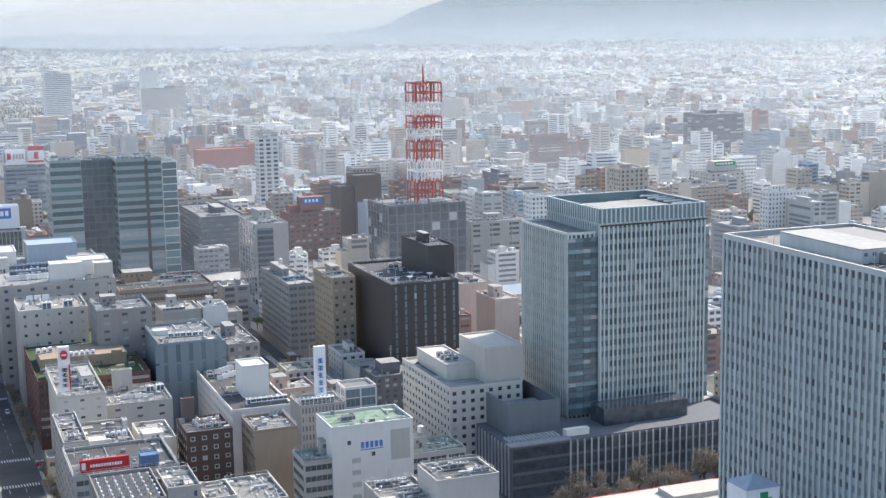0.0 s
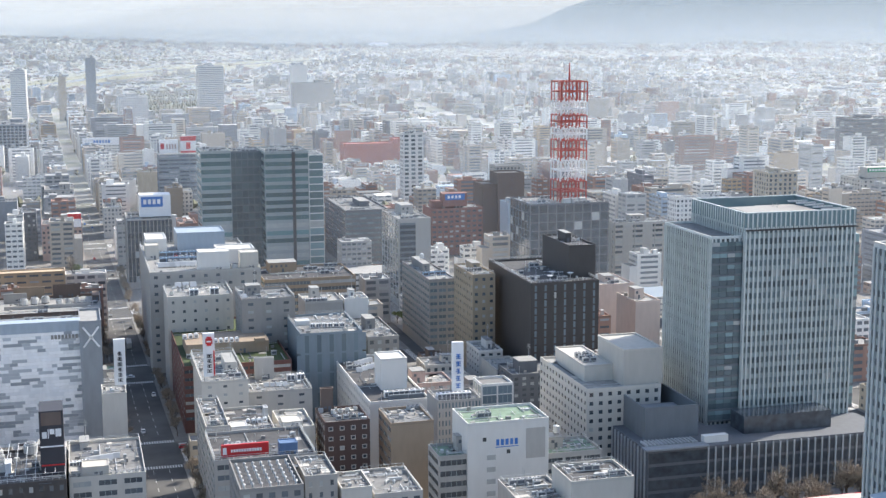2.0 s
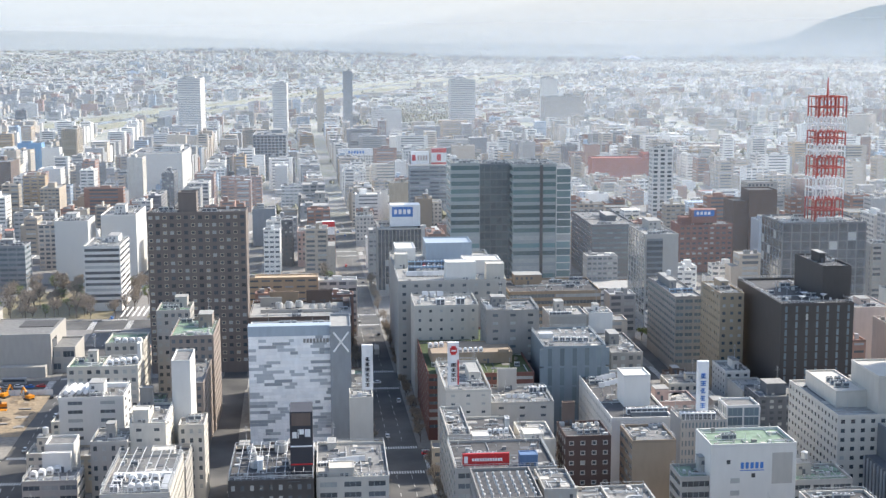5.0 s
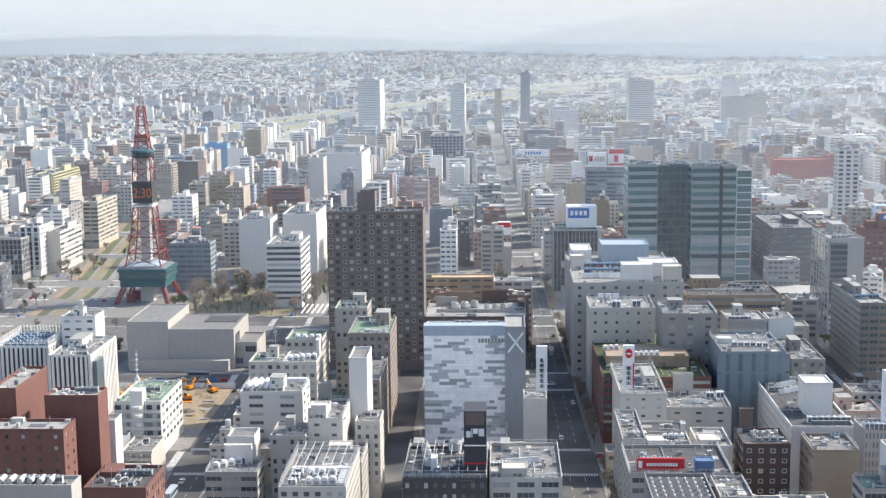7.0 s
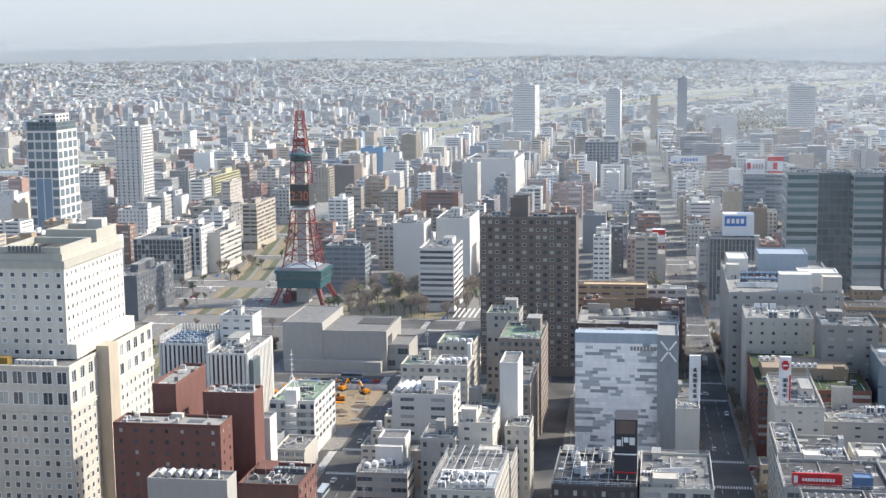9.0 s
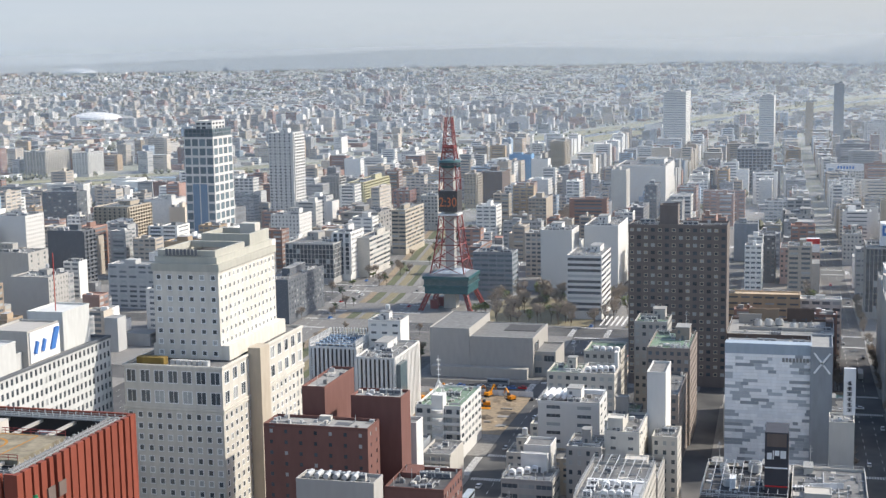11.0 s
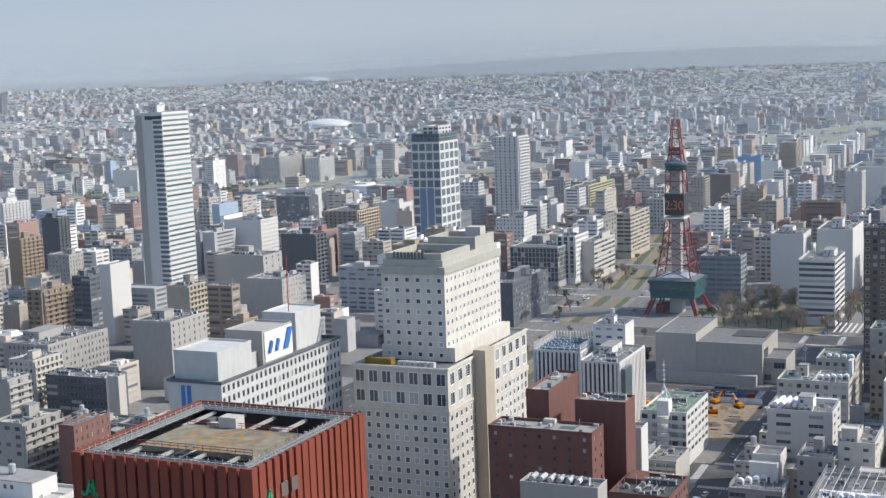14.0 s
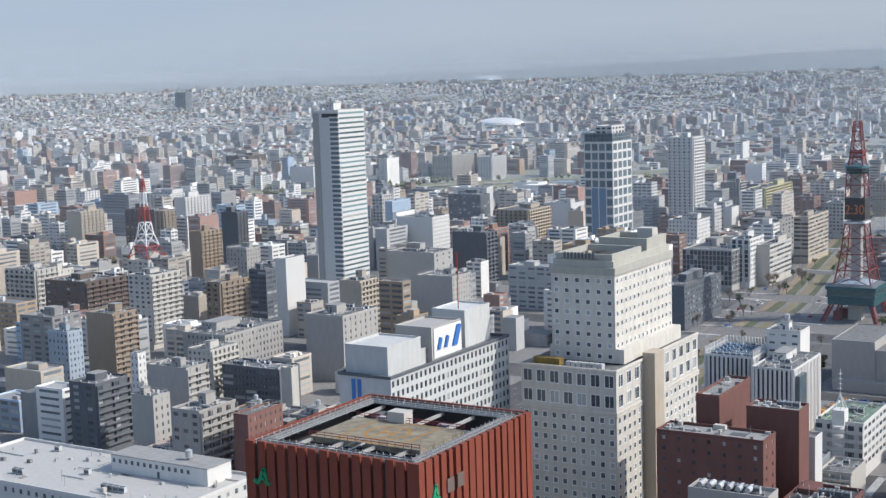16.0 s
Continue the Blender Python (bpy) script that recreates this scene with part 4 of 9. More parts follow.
WTO = building("white_tank_office", -91.1, -77.2, 545.0, 565.0, 32.6, OFFWHITE, ("grid", 8, 4, 0.5, 0.48), ("grid", 8, 6, 0.5, 0.48), "white office with roof cooling tanks", None, ROOFGREY, 139, 0.25, pent=False)
building("low_shop", -108.0, -93.6, 560.0, 578.0, 29.1, OFFWHITE, ("grid", 7, 4, 0.5, 0.48), ("grid", 7, 6, 0.5, 0.48), "low pale shop house", None, ROOFGREEN, 140, 1)
MUSEUM = building("museum", -188.1, -135.9, 668.0, 708.0, 20.6, PALE, ("blank",), ("blank",), "large grey windowless hall", None, ROOFGREY, 141, 0, parapet=0.4, lobby=False)
building("hall_end", -189.9, -168.9, 667.4, 714.0, 24.6, PALE, ("blank",), ("blank",), "tall grey end of the windowless hall", None, ROOFGREY, 142, 0, parapet=0.4, lobby=False, foot=False, under=MUSEUM)
building("entrance_wing", -138.2, -125.1, 672.0, 697.0, 13.1, PALE, ("band", 2, 2, 0.8, 0.48), ("blank",), "low grey entrance wing of the hall", None, ROOFGREY, 143, 0, under=MUSEUM)
RIBBED = building("striped_office", -193.8, -175.4, 560.0, 598.5, 32.1, WHITE, ("fins", 8, 9, 0.45, 1.0), ("fins", 8, 18, 0.45, 1.0), "white office wrapped in close vertical ribs", BLACK, ROOFGREY, 144, 2, lobby=False)
building("wing", -224.9, -201.8, 585.0, 615.0, 30.5, WHITE, ("fins", 8, 11, 0.45, 1.0), ("fins", 8, 14, 0.45, 1.0), "rear ribbed wing with blue roof ducts", BLACK, ROOFGREY, 145, 2.5, pent=False, lobby=False, under=RIBBED)
building("plant_storey", -200.6, -184.9, 600.0, 614.0, 40.9, WHITE, ("band", 11, 3, 0.5, 0.3), ("blank",), "white plant storey of the ribbed office", None, ROOFGREY, 146, 0.5, foot=False, lobby=False, under=RIBBED)
FLATSG = building("balcony_flats", -154.3, -135.6, 520.0, 554.8, 22.5, WHITE, ("balc", 5, 3, 0.7, 0.48), ("band", 5, 6, 0.7, 0.48), "white flats with round balconies and green roof", None, ROOFGREEN, 147, 0.3, pent=False)
BRICKL = building("brick_office", -163.8, -129.8, 385.0, 396.5, 49.8, BRICK, ("grid", 13, 7, 0.22, 0.35), ("grid", 13, 2, 0.22, 0.35), "red-brown brick block with flat pale roof", None, ROOFLIGHT, 148, 0.3, pent=False, single=True)
building("brick_tower", -156.6, -148.9, 400.0, 428.8, 58.4, BRICK, ("blank",), ("blank",), "red-brown brick lift tower", None, ROOFLIGHT, 149, 0.4, pent=False)
building("brick_tower", -141.6, -124.9, 404.0, 414.3, 55.1, BRICK, ("blank",), ("blank",), "red-brown brick tower with pale roof", None, ROOFLIGHT, 150, 0.3, pent=False)
building("white_flank", -131.2, -126.2, 425.0, 432.9, 41.3, WHITE, ("blank",), ("blank",), "narrow white slab beside the brick tower", None, ROOFGREY, 151, 0)
TANKH = building("tank_roof_house", -131.7, -110.0, 330.0, 338.0, 50.9, PALE, ("blank",), ("blank",), "grey office with a row of roof tanks", None, ROOFGREY, 152, 0.5, pent=False)
BTERR = building("brick_terrace", -123.2, -104.7, 380.0, 401.8, 33.7, BRICK, ("blank",), ("grid", 8, 7, 0.5, 0.48), "low brick block with a brown flat roof", None, ROOFDARK, 153, 0.8, pent=False)
HOTEL = building("hotel", -223.5, -187.7, 408, 481.7, 46.5, CREAM, ("grid", 12, 10, 0.56, 0.6), ("grid", 12, 18, 0.5, 0.6), "cream stone hotel with a stepped tower", None, ROOFGREY, 27, 0, single=True, lobby=False, frame_mat=WHITEP)
building("attic_storeys", -223.5, -187.7, 408, 481.7, 14.7, CREAM, ("grid", 2, 7, 0.72, 0.66), ("grid", 2, 11, 0.56, 0.66), "two tall-windowed storeys", None, ROOFGREY, 27, 0, single=True, lobby=False, frame_mat=WHITEP, under=HOTEL, base=46.6, foot=False, bottom=0)
building("upper_tower", -217.3, -193.2, 420, 470.2, 30.4, CREAM, ("grid", 8, 6, 0.48, 0.52), ("grid", 8, 14, 0.46, 0.52), "cream stone tower of the hotel", None, ROOFGREY, 26, 0, single=True, lobby=False, frame_mat=WHITEP, under=HOTEL, base=61.2, foot=False, bottom=0.3)
AIRLINE = building("airline_hotel", -251.3, -231.8, 340.0, 414.4, 69.2, PANEL, ("blank",), ("grid", 18, 28, 0.5, 0.56), "white hotel slab with close window rows", GLASSDARK, ROOFGREY, 157, 0, single=True)
building("white_mall", -372, -268, 278, 318, 40, WHITE, ("grid", 9, 30, 0.35, 0.4), ("grid", 9, 10, 0.35, 0.4), "white low mall with a broad white roof", None, ROOFWHITE, 401, 0.4)
TALL = building("tall_apartments", -574.6, -553.0, 760.0, 790.3, 139.6, WHITE, ("blank",), ("band", 41, 1, 0.985, 0.42), "very tall apartment tower with white balcony bands", GLASSTEAL, ROOFGREY, 159, 0.5, lobby=False)
FRAMED = building("framed_tower", -509.1, -482.7, 1050.0, 1089.0, 101.2, WHITE, ("grid", 13, 4, 0.8, 0.74), ("grid", 13, 4, 0.78, 0.72), "white framed apartment tower with blue glass", GLASSBLUE, ROOFGREY, 160, 0, pent=False, lobby=False)
building("crown", -508.6, -483.2, 1050.5, 1088.0, 7.0, SLATE, ("curtain", 2, 7, 0.85, 0.8), ("curtain", 2, 9, 0.85, 0.8), "dark glazed crown of the framed tower", GLASSCORE, ROOFGREY, 161, 0, foot=False, lobby=False, under=FRAMED, base=101.2, bottom=0)
building("roof_house", -500.0, -485.0, 1054.0, 1080.0, 7.0, WHITE, ("grid", 2, 3, 0.7, 0.5), ("grid", 2, 4, 0.6, 0.5), "white roof house of the framed tower", GLASSDARK, ROOFLIGHT, 162, 0, foot=False, lobby=False, under=FRAMED, base=107.5, bottom=0.4)
part("glass_panel", Geo().box(-6.6, 6.3, -19.75, -19.5, 0, 62), GLASSSKY, FRAMED, "pale blue glass panel")
part("panel_mullion", Geo().box(-0.5, 0.3, -19.95, -19.75, 0, 62), WHITE, FRAMED)
building("apartment_tower", -515.5, -490.0, 1250.0, 1277.9, 94.3, WHITE, ("balc", 29, 5, 0.5, 0.48), ("balc", 29, 6, 0.5, 0.48), "grey apartment tower with balcony rows", None, ROOFGREY, 162, 0.5)
building("flats", -609.6, -583.4, 523.9, 545.3, 34.0, GREY, ("band", 9, 3, 0.6, 0.48), ("band", 9, 3, 0.6, 0.48), "grey flats with a dull red roof", None, ROOFGREY, 163, 1)
building("flats", -554.8, -539.9, 494.4, 504.8, 34.0, STEELBLUE, ("grid", 9, 5, 0.35, 0.48), ("grid", 9, 4, 0.35, 0.48), "pale blue flats with small windows", None, ROOFGREY, 164, 1)
building("balcony_flats", -551.5, -532.0, 519.1, 537.2, 40.0, TAN, ("blank",), ("balc", 12, 3, 0.5, 0.48), "brown flats with white balconies on one side", None, ROOFGREY, 165, 1)
building("balcony_flats", -604.3, -585.9, 604.8, 631.7, 46.0, OFFWHITE, ("grid", 14, 4, 0.5, 0.48), ("balc", 14, 5, 0.5, 0.48), "tall pale flats with brown balconies", None, ROOFGREY, 166, 1)
building("balcony_flats", -683.4, -646.8, 609.6, 646.8, 38.0, BROWN, ("grid", 11, 6, 0.5, 0.48), ("balc", 11, 6, 0.5, 0.48), "long brown flats with white balcony rows", None, ROOFGREY, 167, 1)
building("flats", -756.0, -726.5, 640.4, 659.7, 38.0, OFFWHITE, ("balc", 10, 6, 0.5, 0.48), ("balc", 10, 4, 0.5, 0.48), "pale flats with blank flank", None, ROOFGREY, 168, 1)
building("dark_flats", -452.0, -436.0, 412.9, 432.8, 33.0, DARKGREY, ("grid", 9, 2, 0.4, 0.48), ("balc", 9, 2, 0.4, 0.48), "dark grey flats with deep balcony slabs", None, ROOFGREY, 169, 1)
building("flats", -482.8, -477.8, 481.5, 487.1, 30.0, WHITE, ("grid", 7, 2, 0.3, 0.48), ("grid", 7, 2, 0.3, 0.48), "narrow white flats among other city buildings", None, ROOFGREY, 170, 1)
building("balcony_flats", -465.4, -441.0, 475.5, 490.2, 27.0, PALE, ("blank",), ("balc", 7, 2, 0.5, 0.48), "grey flats with pale balcony bands", None, ROOFGREY, 171, 1)
building("flats", -474.7, -459.5, 513.9, 534.4, 27.0, OFFWHITE, ("grid", 7, 5, 0.5, 0.48), ("balc", 7, 6, 0.5, 0.48), "beige flats with open stair galleries", None, ROOFGREY, 172, 1)
building("office", -509.3, -479.1, 548.0, 596.8, 27.0, PALE, ("grid", 6, 10, 0.4, 0.48), ("grid", 6, 16, 0.4, 0.48), "pale office with regular windows", None, ROOFGREY, 173, 1)
building("office", -447.8, -411.6, 508.7, 524.7, 22.0, DARKGREY, ("band", 5, 5, 0.9, 0.48), ("blank",), "dark-fronted wide office with pale parapet", None, ROOFGREY, 174, 1)
building("office", -402.9, -396.8, 499.3, 504.6, 26.0, OFFWHITE, ("blank",), ("blank",), "pale narrow office among other city buildings", None, ROOFGREY, 175, 1)
building("flats", -448.0, -423.2, 577.9, 610.5, 36.0, PALE, ("blank",), ("grid", 9, 7, 0.25, 0.48), "white block with blank grey front", None, ROOFGREY, 176, 1)
building("office", -417.3, -404.8, 415.3, 425.6, 30.0, PALE, ("blank",), ("grid", 7, 3, 0.3, 0.48), "grey flats with a blank front", None, ROOFGREY, 177, 1)
building("apartment_block", -372.2, -357.4, 391.3, 413.3, 34.0, PALE, ("grid", 9, 3, 0.5, 0.48), ("balc", 9, 4, 0.5, 0.48), "grey apartment block with open galleries", None, ROOFGREY, 178, 0.8)
building("brick_flats", -345.3, -338.2, 397.4, 418.9, 33.0, REDBROWN, ("blank",), ("grid", 8, 7, 0.3, 0.48), "red-brown flats beside the apartment block", None, ROOFGREY, 179, 1)
building("billboard_house", -541.5, -533.4, 670.7, 689.9, 50.0, WHITE, ("blank",), ("blank",), "narrow dark house with a blank white flank", None, ROOFGREY, 180, 0)
building("dark_office", -583.1, -568.8, 693.9, 707.0, 38.0, DARKGREY, ("band", 10, 2, 0.9, 0.48), ("band", 10, 2, 0.9, 0.48), "dark office with window bands", None, ROOFGREY, 181, 1)
building("flats", -572.0, -560.9, 640.0, 667.1, 38.0, TAN, ("balc", 11, 2, 0.5, 0.48), ("balc", 11, 5, 0.5, 0.48), "brown flats with a yellow stripe", None, ROOFGREY, 182, 1)
building("flats", -478.5, -463.7, 651.6, 669.8, 42.0, BEIGE, ("blank",), ("balc", 12, 5, 0.5, 0.48), "beige flats with dark balconies", None, ROOFGREY, 183, 1)
building("office", -476.9, -458.9, 689.9, 698.9, 36.0, TAN, ("band", 9, 2, 0.8, 0.48), ("band", 9, 1, 0.8, 0.48), "tan office with pale yellow flank", None, ROOFGREY, 184, 1)
building("office", -475.9, -449.0, 732.0, 754.6, 34.0, PALE, ("blank",), ("grid", 9, 7, 0.3, 0.48), "grey blank block with white stair tower", None, ROOFGREY, 185, 1)
building("office", -545.7, -506.1, 802.0, 826.4, 38.0, PALE, ("blank",), ("grid", 10, 3, 0.25, 0.48), "large pale stepped block", None, ROOFGREY, 186, 1)
building("office", -652.3, -616.1, 975.4, 1003.1, 42.0, WHITE, ("blank",), ("grid", 11, 9, 0.3, 0.48), "white block with roof sign frame", None, ROOFGREY, 187, 1)
building("office", -535.2, -506.7, 874.7, 890.9, 44.0, DARKGREY, ("blank",), ("balc", 13, 3, 0.5, 0.48), "grey block with white balcony flank", None, ROOFGREY, 188, 1)
building("flats", -801.7, -789.1, 1154.6, 1173.5, 42.0, OFFWHITE, ("grid", 11, 3, 0.6, 0.55), ("grid", 11, 5, 0.6, 0.55), "white flats in a strong window grid", None, ROOFGREY, 189, 1)
building("flats", -606.4, -573.5, 1068.0, 1110.7, 40.0, BEIGE, ("balc", 12, 7, 0.5, 0.48), ("balc", 12, 9, 0.5, 0.48), "long beige flats with balconies", None, ROOFGREY, 190, 1)
building("office", -612.0, -582.9, 1171.1, 1200.8, 36.0, WHITE, ("blank",), ("blank",), "white store with blank walls", None, ROOFGREY, 191, 1)
building("office", -758.9, -719.4, 1234.6, 1254.6, 36.0, DARKGREY, ("band", 9, 7, 0.5, 0.48), ("band", 9, 3, 0.5, 0.48), "dark green office among other city buildings", None, ROOFGREY, 192, 1)
building("flats", -1138.0, -1101.9, 1807.9, 1873.7, 37.6, OFFWHITE, ("balc", 11, 7, 0.5, 0.48), ("balc", 11, 13, 0.5, 0.48), "white apartment slab with balconies", None, ROOFGREY, 193, 1, base=0.4)
building("flats", -1060.5, -1035.6, 1814.7, 1859.2, 36.0, WHITE, ("balc", 10, 5, 0.5, 0.48), ("balc", 10, 9, 0.5, 0.48), "white apartment slab with balconies", None, ROOFGREY, 194, 1)
building("hall", -1137.6, -1098.4, 2155.7, 2245.7, 17.9, PALE, ("blank",), ("blank",), "grey windowless hall in the distance", None, ROOFGREY, 195, 0, base=8.1)
building("flats", -992.7, -974.5, 917.8, 947.9, 44.0, BEIGE, ("blank",), ("balc", 13, 6, 0.5, 0.48), "beige tall flats with balconies", None, ROOFGREY, 196, 1)
building("flats", -962.7, -924.0, 965.9, 983.9, 42.0, BROWN, ("balc", 12, 6, 0.5, 0.48), ("balc", 12, 3, 0.5, 0.48), "dark brown flats among other city buildings", None, ROOFGREY, 197, 1)
building("flats", -908.6, -898.5, 951.2, 966.8, 43.0, TAN, ("balc", 13, 2, 0.5, 0.48), ("balc", 13, 3, 0.5, 0.48), "grey-brown flats with balcony rows", None, ROOFGREY, 198, 1)
building("flats", -989.5, -975.3, 1063.7, 1103.4, 44.0, WHITE, ("blank",), ("balc", 13, 8, 0.5, 0.48), "white flats with dark balconies", None, ROOFGREY, 199, 1)
building("flats", -746.8, -735.4, 818.1, 842.7, 44.0, TAN, ("blank",), ("balc", 13, 5, 0.5, 0.48), "beige balcony flats tower", None, ROOFGREY, 200, 1)
building("flats", -814.7, -796.9, 935.3, 949.6, 46.0, DARKGREY, ("blank",), ("balc", 14, 3, 0.5, 0.48), "dark slim flats among other city buildings", None, ROOFGREY, 201, 1)
building("office", -840.7, -823.5, 1012.4, 1023.8, 30.0, STEELBLUE, ("grid", 7, 5, 0.4, 0.48), ("grid", 7, 4, 0.4, 0.48), "pale blue office among other city buildings", None, ROOFGREY, 202, 1)
building("office", -699.4, -679.0, 806.6, 823.1, 34.0, PALE, ("grid", 9, 6, 0.3, 0.48), ("grid", 9, 5, 0.3, 0.48), "white-grey office with stair tower", None, ROOFGREY, 203, 1)
building("flats", -1196.7, -1141.2, 1219.3, 1264.5, 30.0, WHITE, ("balc", 8, 9, 0.5, 0.48), ("balc", 8, 8, 0.5, 0.48), "long white flats on the river side", None, ROOFGREY, 204, 1)
building("flats", -1283.5, -1254.1, 1191.6, 1216.3, 34.0, WHITE, ("band", 9, 6, 0.5, 0.48), ("band", 9, 5, 0.5, 0.48), "white flats with window bands", None, ROOFGREY, 205, 1)
building("office", -747.5, -726.0, 748.5, 776.8, 30.0, OFFWHITE, ("band", 7, 4, 0.5, 0.48), ("band", 7, 5, 0.5, 0.48), "pale office under the small mast", None, ROOFGREY, 206, 1)
building("office", -772.6, -746.3, 677.3, 693.5, 32.0, CREAM, ("grid", 8, 8, 0.3, 0.48), ("grid", 8, 5, 0.3, 0.48), "white office among other city buildings", None, ROOFGREY, 207, 1)
building("office", -978.0, -948.5, 837.4, 852.0, 30.0, DARKGREY, ("band", 7, 5, 0.5, 0.48), ("band", 7, 2, 0.5, 0.48), "dark low office among other city buildings", None, ROOFGREY, 208, 1)
building("flats", -1594.3, -1543.1, 1851.7, 1898.7, 25.9, BROWN, ("balc", 7, 9, 0.5, 0.48), ("balc", 7, 8, 0.5, 0.48), "brown apartment slab among other city buildings", None, ROOFGREY, 209, 1, base=8.1)
building("flats", -2793.4, -2739.6, 2752.2, 2781.4, -28.0, PALE, ("balc", 2, 9, 0.5, 0.48), ("balc", 2, 5, 0.5, 0.48), "grey apartment slab among other city buildings", None, ROOFGREY, 210, 1, base=68.0)
building("flats", -2182.9, -2151.6, 2426.5, 2451.5, -4.9, TAN, ("balc", 2, 5, 0.5, 0.48), ("balc", 2, 4, 0.5, 0.48), "orange-brown flats among other city buildings", None, ROOFGREY, 211, 1, base=38.9)
building("black_slab", -2673.8, -2633.8, 2900.0, 2925.0, 56.9, DARKGREY, ("blank",), ("blank",), "dark slab tower in the far distance", None, ROOFGREY, 212, 0, base=82.0)
building("pillared_hall", -1532.5, -1498.6, 1643.5, 1668.5, 25.3, DARKGREY, ("curtain", 6, 8, 0.7, 0.9), ("curtain", 6, 6, 0.7, 0.9), "dark hall with white pillars", None, ROOFGREY, 213, 1, base=2.7)
building("office", -388.6, -379.7, 801.4, 836.8, 22.0, DARKGREY, ("band", 5, 1, 0.5, 0.48), ("band", 5, 4, 0.5, 0.48), "dark fronted house among other city buildings", None, ROOFGREY, 214, 1)
building("office", -332.0, -313.0, 782.0, 846.0, 28.0, DARKGREY, ("blank",), ("grid", 7, 14, 0.5, 0.5), "dark office with pale window frames", None, ROOFGREY, 215, 1)
building("office", -374.5, -337.1, 932.5, 976.2, 30.0, PALE, ("curtain", 7, 13, 0.82, 0.88), ("curtain", 7, 15, 0.82, 0.88), "long dark glass office with pale pillars", GLASSDARK, ROOFGREY, 216, 1)
building("office", -344.7, -330.7, 951.7, 984.2, 36.0, WHITE, ("curtain", 9, 3, 0.6, 0.85), ("band", 9, 10, 0.5, 0.48), "white office with a tall glazed corner", GLASSDARK, ROOFGREY, 217, 1)
building("office", -331.9, -320.9, 967.5, 1018.8, 30.0, OFFWHITE, ("blank",), ("band", 7, 6, 0.95, 0.48), "long white office with ribbon windows", None, ROOFGREY, 218, 1)
building("office", -340.6, -328.6, 1087.2, 1143.7, 38.0, BEIGE, ("band", 10, 2, 0.9, 0.48), ("band", 10, 11, 0.9, 0.48), "beige slab with window bands", None, ROOFGREY, 219, 1)
building("flats", -445.6, -419.8, 1078.9, 1108.8, 34.0, WHITE, ("grid", 9, 8, 0.35, 0.48), ("grid", 9, 9, 0.35, 0.48), "white flats with gable", None, ROOFGREY, 220, 1)
building("office", -401.5, -368.0, 1134.0, 1174.7, 30.0, GREY, ("band", 7, 4, 0.5, 0.48), ("band", 7, 5, 0.5, 0.48), "grey office along the street", None, ROOFGREY, 221, 1)
building("office", -222.5, -195.2, 892.7, 910.9, 32.0, BLUEGREY, ("band", 8, 5, 0.9, 0.48), ("band", 8, 3, 0.9, 0.48), "grey-green office beside the steel tower", GLASSBLUE, ROOFGREY, 222, 1)
building("office", -181.5, -159.7, 921.6, 951.6, 44.0, WHITE, ("blank",), ("blank",), "tall white store with blank walls", None, ROOFGREY, 223, 1)
building("office", -147.1, -125.4, 829.9, 869.2, 40.0, WHITE, ("band", 10, 1, 0.95, 0.5), ("band", 10, 2, 0.95, 0.5), "white office with a dark upper band", GLASSDARK, ROOFGREY, 224, 1)
building("office", -153.3, -129.8, 935.4, 986.7, 46.0, WHITE, ("blank",), ("blank",), "white store with plant roof", None, ROOFGREY, 225, 1)
building("office", -186.5, -173.5, 962.6, 982.6, 34.0, GREY, ("grid", 9, 4, 0.5, 0.48), ("grid", 9, 6, 0.5, 0.48), "dark blue narrow office", None, ROOFGREY, 226, 1)
building("tower_block", -86.9, -48.0, 1623.6, 1713.6, 54.0, BLUEGREY, ("grid", 14, 9, 0.75, 0.7), ("grid", 14, 21, 0.75, 0.7), "blue-grey office tower with a window grid", GLASSDARK, ROOFGREY, 227, 1)
building("slab", -206.3, -152.7, 1464.1, 1554.1, 46.0, WHITE, ("blank",), ("blank",), "white slab with blank flank", None, ROOFGREY, 228, 1)
building("tower", -199.1, -183.6, 1383.5, 1411.0, 48.0, CREAM, ("blank",), ("grid", 13, 9, 0.5, 0.48), "pale slim tower among other city buildings", None, ROOFGREY, 229, 1)
building("office", -155.5, -144.7, 1305.2, 1341.4, 40.0, DARKGREY, ("curtain", 10, 3, 0.5, 0.48), ("curtain", 10, 11, 0.5, 0.48), "dark glass office among other city buildings", None, ROOFGREY, 230, 1)
building("office", -392.5, -362.6, 1782.7, 1802.7, 36.0, SKYCLAD, ("blank",), ("blank",), "bright blue clad office", None, ROOFGREY, 231, 1)
building("office", -351.3, -329.6, 1726.3, 1744.3, 34.0, WHITE, ("blank",), ("blank",), "white office with yellow top", None, ROOFGREY, 232, 1)
building("flats", -379.6, -358.7, 2005.9, 2055.0, 40.0, BEIGE, ("balc", 12, 7, 0.5, 0.48), ("balc", 12, 15, 0.5, 0.48), "beige balcony slab among other city buildings", None, ROOFGREY, 233, 1)
building("flats", -481.5, -463.8, 1383.7, 1473.7, 34.0, YELLOW, ("balc", 10, 6, 0.5, 0.48), ("balc", 10, 28, 0.5, 0.48), "pale yellow flats among other city buildings", None, ROOFGREY, 234, 1)
building("office", -424.4, -404.8, 1357.7, 1382.0, 28.0, REDBROWN, ("band", 7, 3, 0.5, 0.48), ("band", 7, 4, 0.5, 0.48), "red-brown office among other city buildings", None, ROOFGREY, 235, 1)
